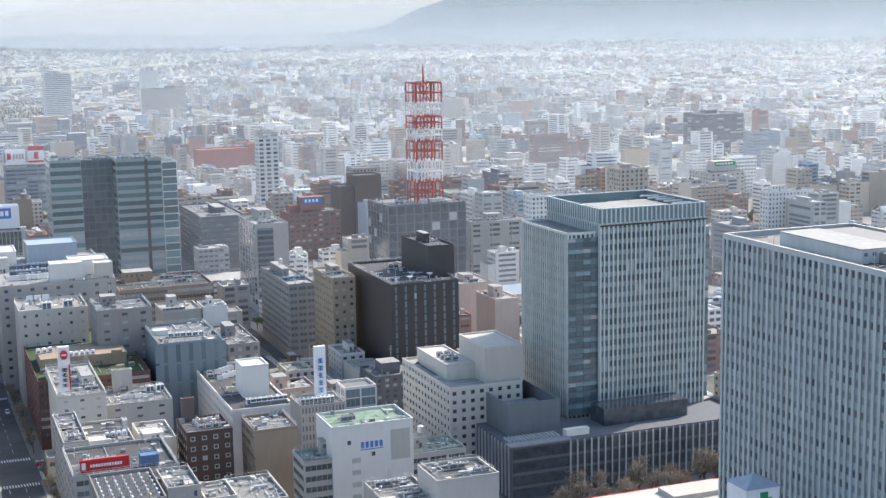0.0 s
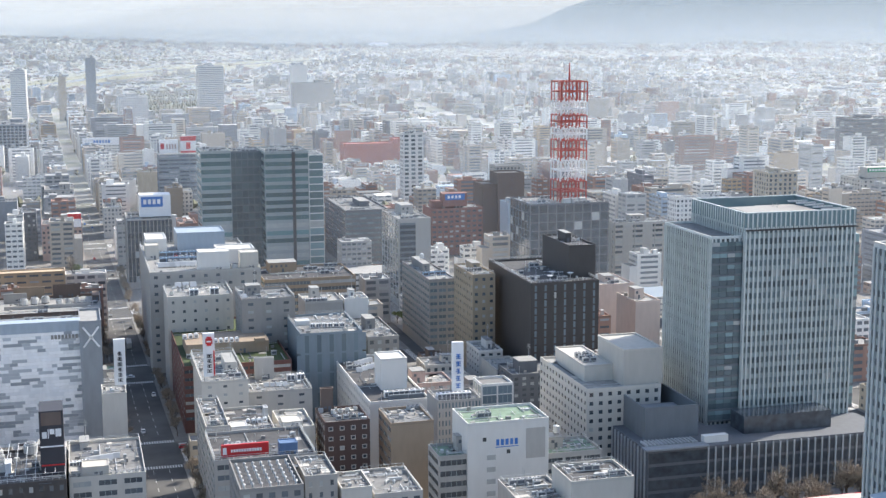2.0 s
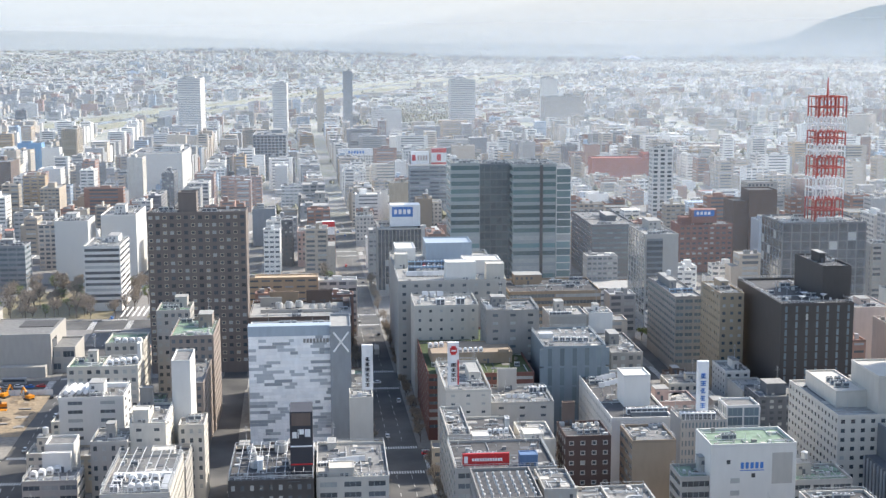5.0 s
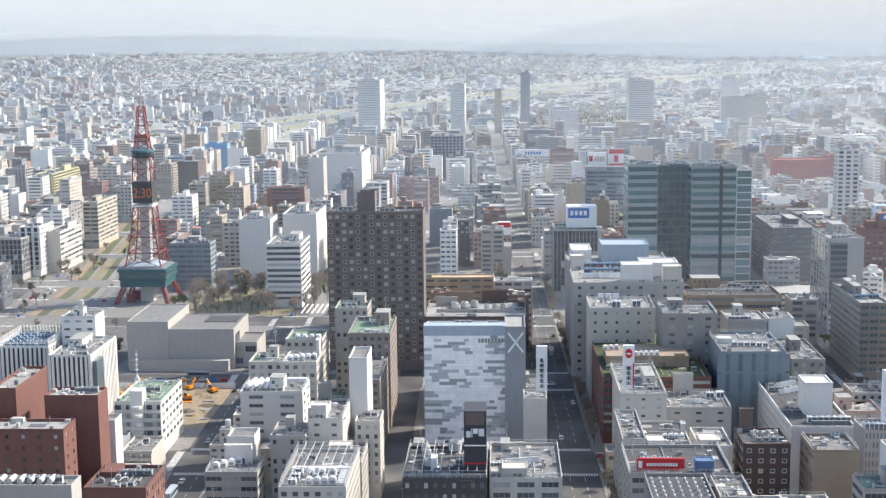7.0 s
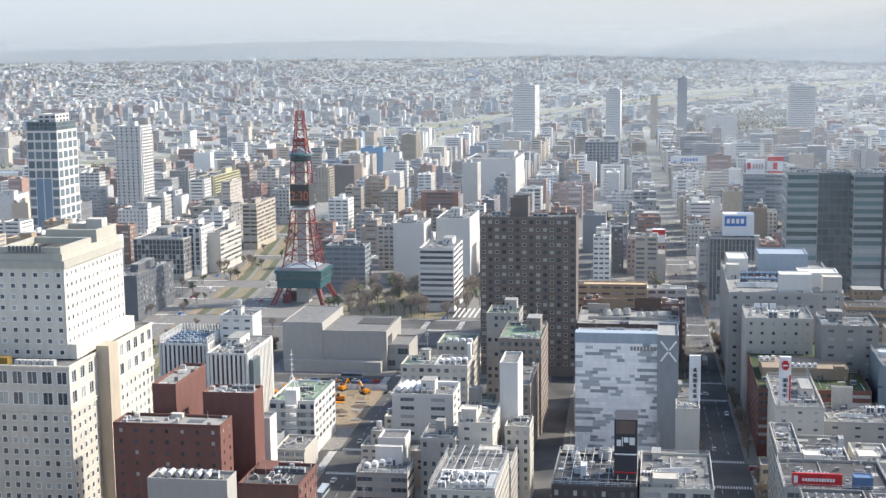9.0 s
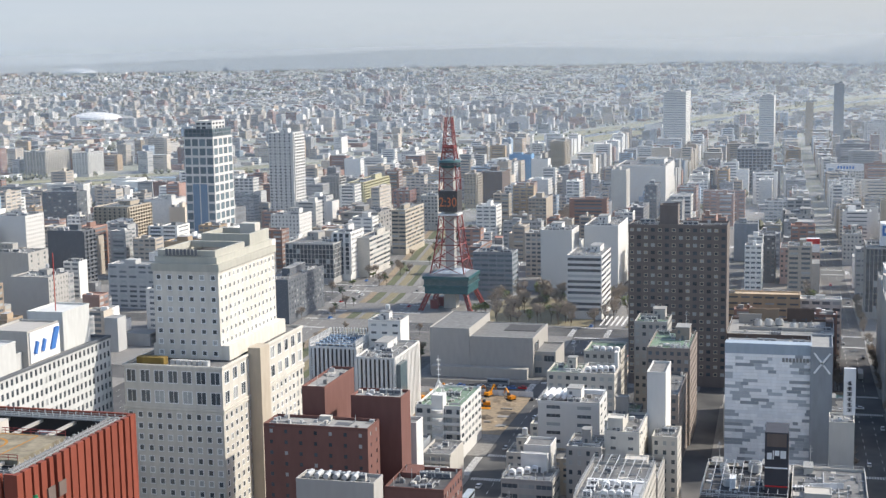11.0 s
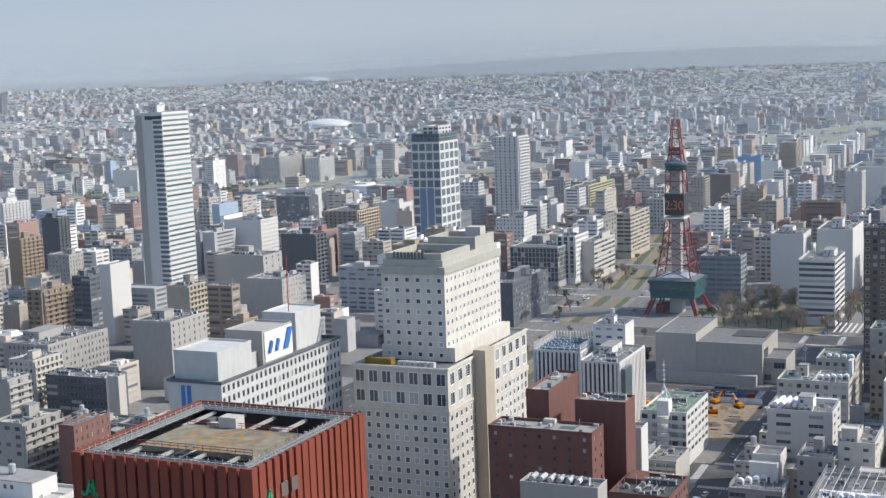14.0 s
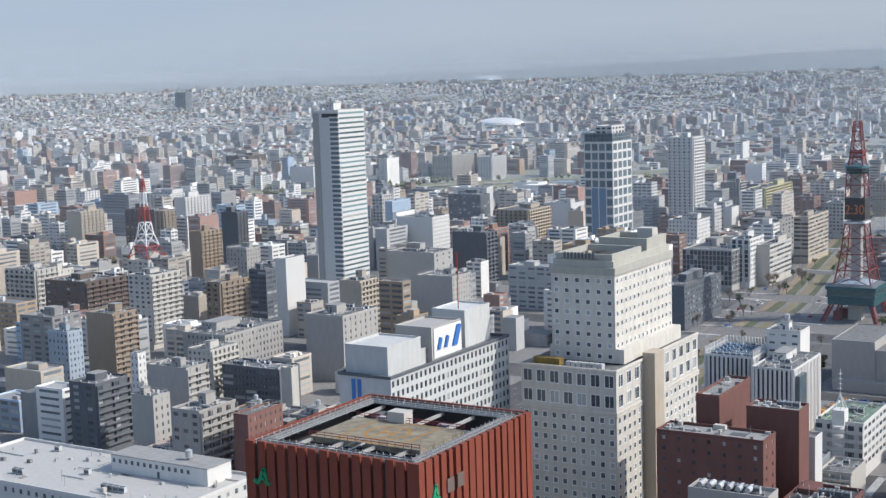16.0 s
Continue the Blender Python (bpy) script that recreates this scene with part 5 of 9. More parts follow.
building("flats", -369.8, -355.7, 1448.7, 1472.3, 38.0, BEIGE, ("balc", 11, 4, 0.5, 0.48), ("balc", 11, 7, 0.5, 0.48), "beige rounded flats among other city buildings", None, ROOFGREY, 236, 1)
building("office", -363.7, -338.4, 1499.4, 1540.4, 36.0, BROWN, ("blank",), ("blank",), "dark purple-brown office among other city buildings", None, ROOFGREY, 237, 1)
building("flats", -362.5, -345.5, 1250.6, 1268.6, 34.0, OFFWHITE, ("grid", 9, 5, 0.5, 0.48), ("grid", 9, 6, 0.5, 0.48), "white flats with brown flank", None, ROOFGREY, 238, 1)
building("flats", -544.0, -522.8, 1787.7, 1830.9, 40.0, WHITE, ("band", 10, 7, 0.5, 0.48), ("band", 10, 14, 0.5, 0.48), "white twin flats among other city buildings", None, ROOFGREY, 239, 1)
building("flats", -511.9, -491.3, 1384.0, 1403.3, 40.0, PALE, ("balc", 12, 6, 0.5, 0.48), ("balc", 12, 6, 0.5, 0.48), "grey flats among other city buildings", None, ROOFGREY, 240, 1)
building("tower", -252.5, -214.2, 2380.0, 2470.0, 94.6, WHITE, ("band", 30, 1, 0.96, 0.3), ("band", 30, 2, 0.96, 0.3), "white far apartment tower", GLASSBLUE, ROOFGREY, 242, 1, base=7.0)
building("tower", -90.5, -66.5, 2340.0, 2430.0, 87.9, WHITE, ("band", 28, 1, 0.96, 0.3), ("band", 28, 2, 0.96, 0.3), "cream far apartment tower", GLASSBLUE, ROOFGREY, 243, 1, base=5.5)
building("tower", 29.4, 46.1, 2420.0, 2436.8, 103.6, BLUEGREY, ("blank",), ("blank",), "grey far apartment tower", None, ROOFGREY, 244, 1, base=7.9)
building("tower", -16.1, -3.4, 2390.0, 2402.7, 74.7, BEIGE, ("blank",), ("blank",), "slim far tower among other city buildings", None, ROOFGREY, 245, 1, base=6.9)
building("tower", 204.8, 246.2, 2270.0, 2312.2, 96.0, WHITE, ("band", 30, 1, 0.96, 0.3), ("band", 30, 1, 0.96, 0.3), "far round-topped apartment tower", GLASSBLUE, ROOFGREY, 246, 1, base=3.9)
building("tower", 377.0, 404.0, 2390.0, 2415.0, 89.1, WHITE, ("blank",), ("blank",), "far white and dark tower", None, ROOFGREY, 247, 1, base=7.9)
building("tower", 370.9, 439.5, 2330.0, 2366.9, 62.2, PALE, ("blank",), ("blank",), "far grey twin tower", None, ROOFGREY, 248, 1, base=6.2)
building("slab", 75.9, 122.8, 2250.0, 2340.0, 49.3, WHITE, ("grid", 13, 15, 0.5, 0.48), ("grid", 13, 28, 0.5, 0.48), "far white slab among other city buildings", None, ROOFGREY, 249, 1, base=3.1)
building("office", -60.1, -41.9, 1091.0, 1111.0, 30.0, BLUEGREY, ("blank",), ("blank",), "white office with a blue bank of windows", None, ROOFGREY, 250, 1)
building("office", -45.6, -35.8, 1018.1, 1038.1, 28.0, OFFWHITE, ("grid", 7, 3, 0.5, 0.48), ("grid", 7, 6, 0.5, 0.48), "white office with teal roof sign", None, ROOFGREY, 251, 1)
building("office", -35.5, -25.7, 987.4, 1007.4, 34.0, DARKGREY, ("band", 9, 3, 0.5, 0.48), ("band", 9, 6, 0.5, 0.48), "dark slim office among other city buildings", None, ROOFGREY, 252, 1)
building("office", -22.4, 5.0, 984.0, 1014.0, 26.0, PINK, ("grid", 6, 9, 0.5, 0.48), ("grid", 6, 9, 0.5, 0.48), "pink-grey office with window rows", None, ROOFGREY, 253, 1)
building("office", -23.2, 0.3, 1179.6, 1219.6, 28.0, PALE, ("grid", 7, 7, 0.5, 0.48), ("grid", 7, 12, 0.5, 0.48), "pale offices beside the avenue", None, ROOFGREY, 254, 1)
building("office", 22.0, 36.0, 1081.4, 1111.4, 24.0, OFFWHITE, ("grid", 6, 5, 0.5, 0.48), ("grid", 6, 9, 0.5, 0.48), "pale office with a roof billboard", None, ROOFGREY, 255, 1)
building("office", 15.4, 40.5, 1449.4, 1479.4, 26.0, WHITE, ("grid", 6, 8, 0.5, 0.48), ("grid", 6, 9, 0.5, 0.48), "white office block by the avenue", None, ROOFGREY, 256, 1)
building("office", 75.3, 91.0, 1089.0, 1109.0, 34.0, CREAM, ("grid", 9, 5, 0.5, 0.48), ("grid", 9, 6, 0.5, 0.48), "beige windowed block among other city buildings", None, ROOFGREY, 257, 1)
building("office", 53.9, 69.7, 1185.5, 1203.5, 40.0, BEIGE, ("blank",), ("blank",), "tan round tower among other city buildings", None, ROOFGREY, 258, 1)
building("office", 69.6, 82.4, 1076.8, 1094.8, 38.0, TAN, ("blank",), ("blank",), "beige twin block among other city buildings", None, ROOFGREY, 259, 1)
building("store", 20.9, 62.7, 1672.7, 1697.7, 26.0, WHITE, ("grid", 6, 13, 0.5, 0.48), ("grid", 6, 8, 0.5, 0.48), "white store with a long roof sign", None, ROOFGREY, 260, 1)
building("store", 92.7, 125.7, 1679.9, 1704.9, 30.0, WHITE, ("grid", 7, 10, 0.5, 0.48), ("grid", 7, 8, 0.5, 0.48), "white store with pink sign", None, ROOFGREY, 261, 1)
DUCTS = building("duct_roof_house", 38.6, 55.3, 345.0, 371.0, 41.3, GREY, ("grid", 11, 5, 0.5, 0.48), ("grid", 11, 8, 0.5, 0.48), "grey house with rows of white roof ducts", None, ROOFDARK, 262, 0)
building("roof_house_block", 56.8, 65.7, 352.0, 370.0, 40.9, PALE, ("grid", 11, 3, 0.3, 0.48), ("grid", 11, 6, 0.3, 0.48), "pale blue roof house with railings", None, ROOFGREY, 263, 1.5)
building("roof_house_block", 66.4, 74.9, 350.0, 364.0, 37.3, OFFWHITE, ("blank",), ("blank",), "small white roof house", None, ROOFGREY, 264, 1.5)
building("roof_house_block", 75.9, 89.6, 352.0, 374.0, 34.1, PALE, ("grid", 9, 4, 0.5, 0.48), ("grid", 9, 7, 0.5, 0.48), "grey house with a railed plant roof", None, ROOFGREY, 265, 2.5, pent=False)
building("pale_cube", 130.6, 149.5, 345.0, 361.0, 34.9, OFFWHITE, ("blank",), ("blank",), "pale grey windowless cube with a rail", None, ROOFDARK, 266, 1, pent=False)
building("low_yard", 117.0, 132.2, 350.0, 370.0, 28.7, PALE, ("blank",), ("blank",), "low roof yard beside the cube", None, ROOFGREY, 267, 2, pent=False)
building("corner_roofs", -6.1, 6.6, 440.0, 460.0, 24.0, OFFWHITE, ("grid", 6, 4, 0.5, 0.48), ("grid", 6, 6, 0.5, 0.48), "pale stepped roofs beside the avenue", None, ROOFGREY, 268, 2, foot=False)

# ---- landmarks ----
def lattice(g, x, y, levels, r, slot=0, cross=True):
    """A square lattice shaft through (z, half width) levels: corner posts, rings and crossed braces."""
    sg = ((-1, -1), (1, -1), (1, 1), (-1, 1))
    for (za, a), (zb, b) in zip(levels, levels[1:]):
        for k in range(4):
            p, q = sg[k], sg[(k + 1) % 4]
            A, B = (x + p[0] * a, y + p[1] * a, za), (x + p[0] * b, y + p[1] * b, zb)
            C, D = (x + q[0] * a, y + q[1] * a, za), (x + q[0] * b, y + q[1] * b, zb)
            g.bar(A, B, r, slot)
            g.bar(B, D, r * 0.7, slot)
            if cross:
                g.bar(A, D, r * 0.45, slot)
                g.bar(C, B, r * 0.45, slot)


def tv_tower(x, y):
    t = empty("steel_tower", x, y, 0, "red lattice steel tower with teal decks and a clock", "tower")
    sg = ((-1, -1), (1, -1), (1, 1), (-1, 1))
    for p in sg:                                # the four splayed legs
        g = Geo()
        for o in ((-1.3, -1.3), (1.3, -1.3), (1.3, 1.3), (-1.3, 1.3)):
            g.bar((p[0] * 20.5 + o[0], p[1] * 20.5 + o[1], 0), (p[0] * 14.5 + o[0], p[1] * 14.5 + o[1], 12), 0.42)
        for k in range(5):
            f, q = k / 5, (k + 1) / 5
            a, b = 20.5 - 6 * f, 20.5 - 6 * q
            g.bar((p[0] * a - 1.3, p[1] * a - 1.3, 12 * f), (p[0] * b + 1.3, p[1] * b - 1.3, 12 * q), 0.22)
            g.bar((p[0] * a + 1.3, p[1] * a + 1.3, 12 * f), (p[0] * b - 1.3, p[1] * b + 1.3, 12 * q), 0.22)
        part("leg", g, FADEDRED, t)
    g = Geo()                                   # deck house on the legs
    g.box(-17.5, 17.5, -17.5, 17.5, 11, 15.5)
    g.box(-18.6, 18.6, -18.6, 18.6, 15.5, 16.6)
    g.box(-18.0, 18.0, -18.0, 18.0, 16.6, 20.5, 1)
    g.box(-19.0, 19.0, -19.0, 19.0, 20.5, 22.4)
    part("deck_house", g, [TEALP, GLASSGREEN], t, "teal deck house with a window band")
    g = Geo()
    for k, (q, z) in enumerate(((17.5, 22.4), (12.5, 23.7))):
        i = len(g.v)
        n = (14, 8.5)[k]
        g.v += [(-q, -q, z), (q, -q, z), (q, q, z), (-q, q, z), (-n, -n, z + 1.3), (n, -n, z + 1.3), (n, n, z + 1.3), (-n, n, z + 1.3)]
        g.f += [(i, i + 1, i + 5, i + 4), (i + 1, i + 2, i + 6, i + 5), (i + 2, i + 3, i + 7, i + 6), (i + 3, i, i + 4, i + 7), (i + 4, i + 5, i + 6, i + 7)]
        g.m += [k] * 5
    part("deck_roof", g, [DARKGREY, STEELBLUE], t, "pale stepped metal roof")
    g = Geo()
    lattice(g, 0, 0, [(22.4, 14), (32, 11.8), (42, 9.8), (52, 8.4), (61, 7.4)], 0.42)
    part("lower_lattice", g, FADEDRED, t)
    part("lift_shaft", Geo().box(-3.6, 3.6, -3.6, 3.6, 26, 92), PALE, t, "pale lift shaft inside the lattice")
    g = Geo().box(-7.6, 7.6, -7.6, 7.6, 63.5, 77)
    g.box(-8.0, 8.0, -8.0, 8.0, 61, 62.2, 1)
    part("clock_housing", g, [BLACK, WHITEP], t, "black clock housing with a pale ledge")
    fc = bpy.data.curves.new("clock_face", "FONT")
    fc.body, fc.size, fc.extrude, fc.align_x = "2:30", 8.5, 0.08, "CENTER"
    fc.materials.append(paint("orange clock lamps", (0.62, 0.2, 0.09)))
    dg = new("clock_face", fc)
    dg.parent, dg.location, dg.rotation_euler = t, (0, -7.8, 67), (radians(90), 0, 0)
    tagged(dg, "orange clock digits on black")
    g = Geo()
    lattice(g, 0, 0, [(77, 7.2), (85, 6.8), (93, 6.4)], 0.36)
    part("upper_lattice", g, FADEDRED, t)
    g = Geo().tube(0, 0, 92, 93.4, 8, 0, 20, 9.2).tube(0, 0, 93.4, 95.4, 8.5, 1, 20).tube(0, 0, 95.4, 96.6, 9.2, 0, 20, 8.6)
    part("upper_deck", g, [TEALP, GLASSDARK], t, "round teal viewing deck")
    g = Geo()
    lattice(g, 0, 0, [(97, 5.5), (102, 4.6), (106, 4.2)], 0.4)
    g.box(-5, 5, -5, 5, 104.5, 105.5)
    lattice(g, 0, 0, [(106, 4.2), (112, 3.6), (118, 3.0), (124, 2.4)], 0.32)
    part("aerial_mast", g, FADEDRED, t)
    part("spire", Geo().tube(0, 0, 124, 147, 0.7, 0, 8, 0.3), PALE, t)
    part("stair_block", Geo().box(-5, 5, -6, 4, 0, 11.5), OFFWHITE, t, "pale stair block under the deck")
    for p in ((-12, -9), (-10, 3)):
        part("foot_block", Geo().box(p[0] - 3, p[0] + 3, p[1] - 2, p[1] + 2, 0, 6), FADEDRED, t)
    t.scale = (0.82, 0.82, 1.0)
    FOOT.append((x - 26, x + 26, y - 26, y + 26))


tv_tower(-228.5, 858)


def exchange_mast(x, y):
    """Square open steel frame, red and white by turns, on the dark exchange block."""
    t = empty("lattice_mast", x, y, 56.3, "red and white lattice mast on the exchange roof", "mast")
    bands = [(0, 12.5, REDP), (12.5, 25, WHITEP), (25, 37, REDP), (37, 44, WHITEP), (44, 52, REDP), (52, 60, WHITEP), (60, 72, REDP)]
    q = 8.3
    for za, zb, m in bands:
        g = Geo()
        mid = [za, (za + zb) / 2, zb]
        for u in (-1, -0.4, 0.4, 1):
            for v in (-1, -0.4, 0.4, 1):
                if abs(u) == 1 and abs(v) == 1 or abs(u) == 0.4 and abs(v) == 0.4:
                    g.bar((u * q, v * q, za), (u * q, v * q, zb), 0.34)
                elif abs(u) == 1 or abs(v) == 1:
                    g.bar((u * q, v * q, za), (u * q, v * q, zb), 0.22)
        for z in mid[1:]:
            for s in (-1, 1):
                g.bar((-q, s * q, z), (q, s * q, z), 0.3)
                g.bar((s * q, -q, z), (s * q, q, z), 0.3)
                g.bar((-q, s * q * 0.4, z), (q, s * q * 0.4, z), 0.25)
                g.bar((s * q * 0.4, -q, z), (s * q * 0.4, q, z), 0.25)
        for s in (-0.4, 0.4):
            g.bar((-0.4 * q, s * q, za), (0.4 * q, s * q, zb), 0.2)
            g.bar((0.4 * q, s * q, za), (-0.4 * q, s * q, zb), 0.2)
        if m is REDP:
            g.ring(-q, q, -q, q, 1.2, zb - 0.4, zb - 0.2)
        part("mast_stage", g, m, t)
    part("spike", Geo().tube(0, 0, 72, 83, 0.7, 0, 8, 0.35), REDP, t)
    for u in (-6, -1, 4):
        part("plant_box", Geo().box(u - 2, u + 2, -15, -12, 0, 3), UNIT, t)


exchange_mast(290.5, 779)


def small_mast(x, y, z):
    t = empty("small_mast", x, y, z, "small red and white pyramid mast on a roof", "mast")
    lev = [(0, 16.5), (9, 11), (18, 7), (27, 5), (39, 3.2), (50, 2.2), (60, 1.2)]
    for k, (a, b) in enumerate(zip(lev, lev[1:])):
        g = Geo()
        lattice(g, 0, 0, [(a[0], a[1] * 0.62), (b[0], b[1] * 0.62)], 0.38 if k < 3 else 0.28)
        part("mast_stage", g, (REDP, WHITEP, WHITEP, REDP, WHITEP, REDP)[k], t)
    part("spike", Geo().tube(0, 0, 60, 78, 0.4, 0, 6, 0.2), REDP, t)


small_mast(-741, 763, 30)


def rust_office():
    """Office with tall folded metal fins, an open roof frame and a helipad."""
    x0, x1, y0, y1, h = -186.7, -142.7, 218.0, 264.5, 84.8
    cx, cy = (x0 + x1) / 2, (y0 + y1) / 2
    w, d = (x1 - x0) / 2, (y1 - y0) / 2
    t = empty("rust_office", cx, cy, 0, "orange-red office with tall metal fins and a helipad", "building")
    FOOT.append((x0, x1, y0, y1))
    part("wall", Geo().box(-w + 0.9, w - 0.9, -d + 0.9, d, -0.15, 77), [BLACK], t)
    n = 17
    rng = random.Random(12)
    fins = []
    for wide, lo, hi in ((0.98, 60, 60), (1.1, 28, 46), (0.85, 44, 63), (1.15, 12, 27), (0.7, 8, 70)):
        g = Geo().box(-0.5, 0.55, -wide, wide, 0, lo)
        g.box(-0.5, 0.55, -wide, wide, hi + 0.0, h)
        fins.append(g.mesh("fin", RUST))
    for k in range(n):
        part("fin", rng.choice(fins) if k % 3 else fins[0], None, t, at=(w - 0.6, -d + 1 + (2 * d - 2) * k / (n - 1), 0))
    part("roof_lining", Geo().ring(-w + 0.55, w - 1.15, -d + 0.95, d - 0.55, 0.3, 76, h - 1.5), BLACK, t)
    # Gaps between ribs bare the black wall, standing in for shade in the folds.
    rib = unit_mesh("rib", lambda g: g.box(-1.0, 1.0, -0.3, 0.5, 0, h), [RUST])
    for k in range(16):
        part("rib", rib, None, t, at=(-w + 1.3 + (2 * w - 3.2) * k / 15, -d + (0.75 if k % 3 == 1 else 0.4), 0))
    for k in range(16):
        part("slot_window", Geo().box(w - 0.95, w - 0.85, -d + 2, d - 1, 4 + 4.5 * k, 7.2 + 4.5 * k), GLASSDARK, t)
    part("rear_wall", Geo().box(-w, w, d - 0.5, d + 0.1, 70, h), RUST, t)
    part("side_wall", Geo().box(-w, -w + 0.5, -d, d - 0.5, 70, h), RUST, t)
    part("walkway", Geo().ring(-w + 0.5, w - 1.2, -d + 1, d - 0.5, 3.2, h - 1.4, h - 1.1), ROOFDARK, t, "grey grating walkway round the roof")
    for q in (0.7, 2.0, 3.2):
        part("roof_rail", Geo().ring(-w + 0.3 + q, w - 1.0 - q, -d + 0.8 + q, d - 0.3 - q, 0.12, h - 0.4, h - 0.25), GREY, t)
    post = unit_mesh("rail_post", lambda g: g.box(-0.07, 0.07, -0.07, 0.07, h - 1.1, h + 0.1), [UNIT])
    for k in range(22):
        for q in (1.2, 3.4):
            part("rail_post", post, None, t, at=(-w + q + 0.3 + (2 * w - 2 * q - 1.3) * k / 21, d - 0.3 - q, 0))
            part("rail_post", post, None, t, at=(-w + q + 0.3 + (2 * w - 2 * q - 1.3) * k / 21, -d + 0.8 + q, 0))
            part("rail_post", post, None, t, at=(-w + 0.3 + q, -d + 0.8 + q + (2 * d - 2 * q - 1.1) * k / 21, 0))
            part("rail_post", post, None, t, at=(w - 1.0 - q, -d + 0.8 + q + (2 * d - 2 * q - 1.1) * k / 21, 0))
    for k in range(7):
        y = -d + 5 + rng.uniform(0, 2 * d - 10)
        part("well_pipe", Geo().tube(-w + 5 + 5.4 * k, y, 77, h - rng.uniform(1.6, 4), rng.uniform(0.4, 0.9), 0, 10), UNIT, t)
        part("well_duct", Geo().box(-w + 4 + 5.2 * k, -w + 8 + 5.2 * k, -d + 4.5, -d + 9.5, 77, h - rng.uniform(2.6, 5)), BLUEGREY, t)
        part("cable_tray", Geo().box(-w + 4.2, w - 5, -d + 4.6 + 1.5 * k, -d + 4.9 + 1.5 * k, h - 3.2, h - 2.9), DARKGREY, t)
    px0, px1, py0, py1 = -179 - cx, -150.5 - cx, 230.5 - cy, 248.5 - cy
    part("helipad", Geo().box(px0, px1, py0, py1, h - 2.2, h - 1.2), paint("beige deck", (0.27, 0.235, 0.17), stain=0.5), t, "beige helipad with worn orange marks")
    hx, hy, z = -164.5 - cx, 239.5 - cy, h - 1.2
    g = Geo()
    for k in range(36):
        a, b = 2 * math.pi * k / 36, 2 * math.pi * (k + 1) / 36
        g.face([(hx + r * math.cos(q), hy + r * math.sin(q), z + 0.02) for r, q in ((5.2, a), (5.2, b), (4.6, b), (4.6, a))][::-1])
    for s in (-1.5, 1.5):
        g.box(hx + s - 0.3, hx + s + 0.3, hy - 2.2, hy + 2.2, z, z + 0.03)
    g.box(hx - 1.2, hx + 1.2, hy - 0.3, hy + 0.3, z, z + 0.03)
    for s in (-8.2, 8.2):
        g.box(hx + s - 0.2, hx + s + 0.2, hy - 8, hy + 8, z, z + 0.03)
        g.box(hx - 8, hx + 8, hy + s - 0.2, hy + s + 0.2, z, z + 0.03)
    part("pad_marking", g, paint("orange pad paint", (0.42, 0.2, 0.04)), t, "orange circle and letter on the pad")
    for k in range(5):
        u = -w + 6 + k * 8.2
        part("roof_beam", Geo().box(u, u + 0.7, py1, d - 3, h - 2.2, h - 1.6), PALE, t)
        part("roof_beam", Geo().box(u + 2, u + 2.7, -d + 3.5, py0, h - 2.2, h - 1.6), PALE, t)
    for k in range(9):
        part("roof_unit", AC, None, t, at=(-w + 7 + 3.6 * k, d - 6.5, 77))
        part("roof_unit", AC, None, t, at=(-w + 7 + 3.6 * k, -d + 6.5, 77))
    part("stair_hut", Geo().box(px0 + 9, px0 + 13.5, py1 - 1, py1 + 2.5, h - 2, h + 1.2), OFFWHITE, t)
    for sx, sy, nx in ((w + 0.02, -d + 4.2, 1), (-w + 3.4, -d + 0.02, 0)):
        g = Geo()
        for a, b in (((0, 0), (1.5, 3.4)), ((1.5, 3.4), (2.2, 0)), ((2.2, 0), (3.0, 0.4)), ((-1.2, 0.6), (0, 0)), ((0.7, 1.1), (2.0, 1.1))):
            if nx:
                g.bar((sx, sy + a[0], h - 9 + a[1]), (sx, sy + b[0], h - 9 + b[1]), 0.32)
            else:
                g.bar((sx + a[0], sy, h - 9 + a[1]), (sx + b[0], sy, h - 9 + b[1]), 0.32)
        part("emblem", g, SIGNGREEN, t, "green angular emblem")
    g = Geo()
    for k in (0, 1):
        g.box(w + 0.0, w + 0.25, -d + 10 + 4 * k, -d + 12.6 + 4 * k, h - 8.5, h - 5.6)
    part("emblem_bar", g, BROWN, t)


rust_office()


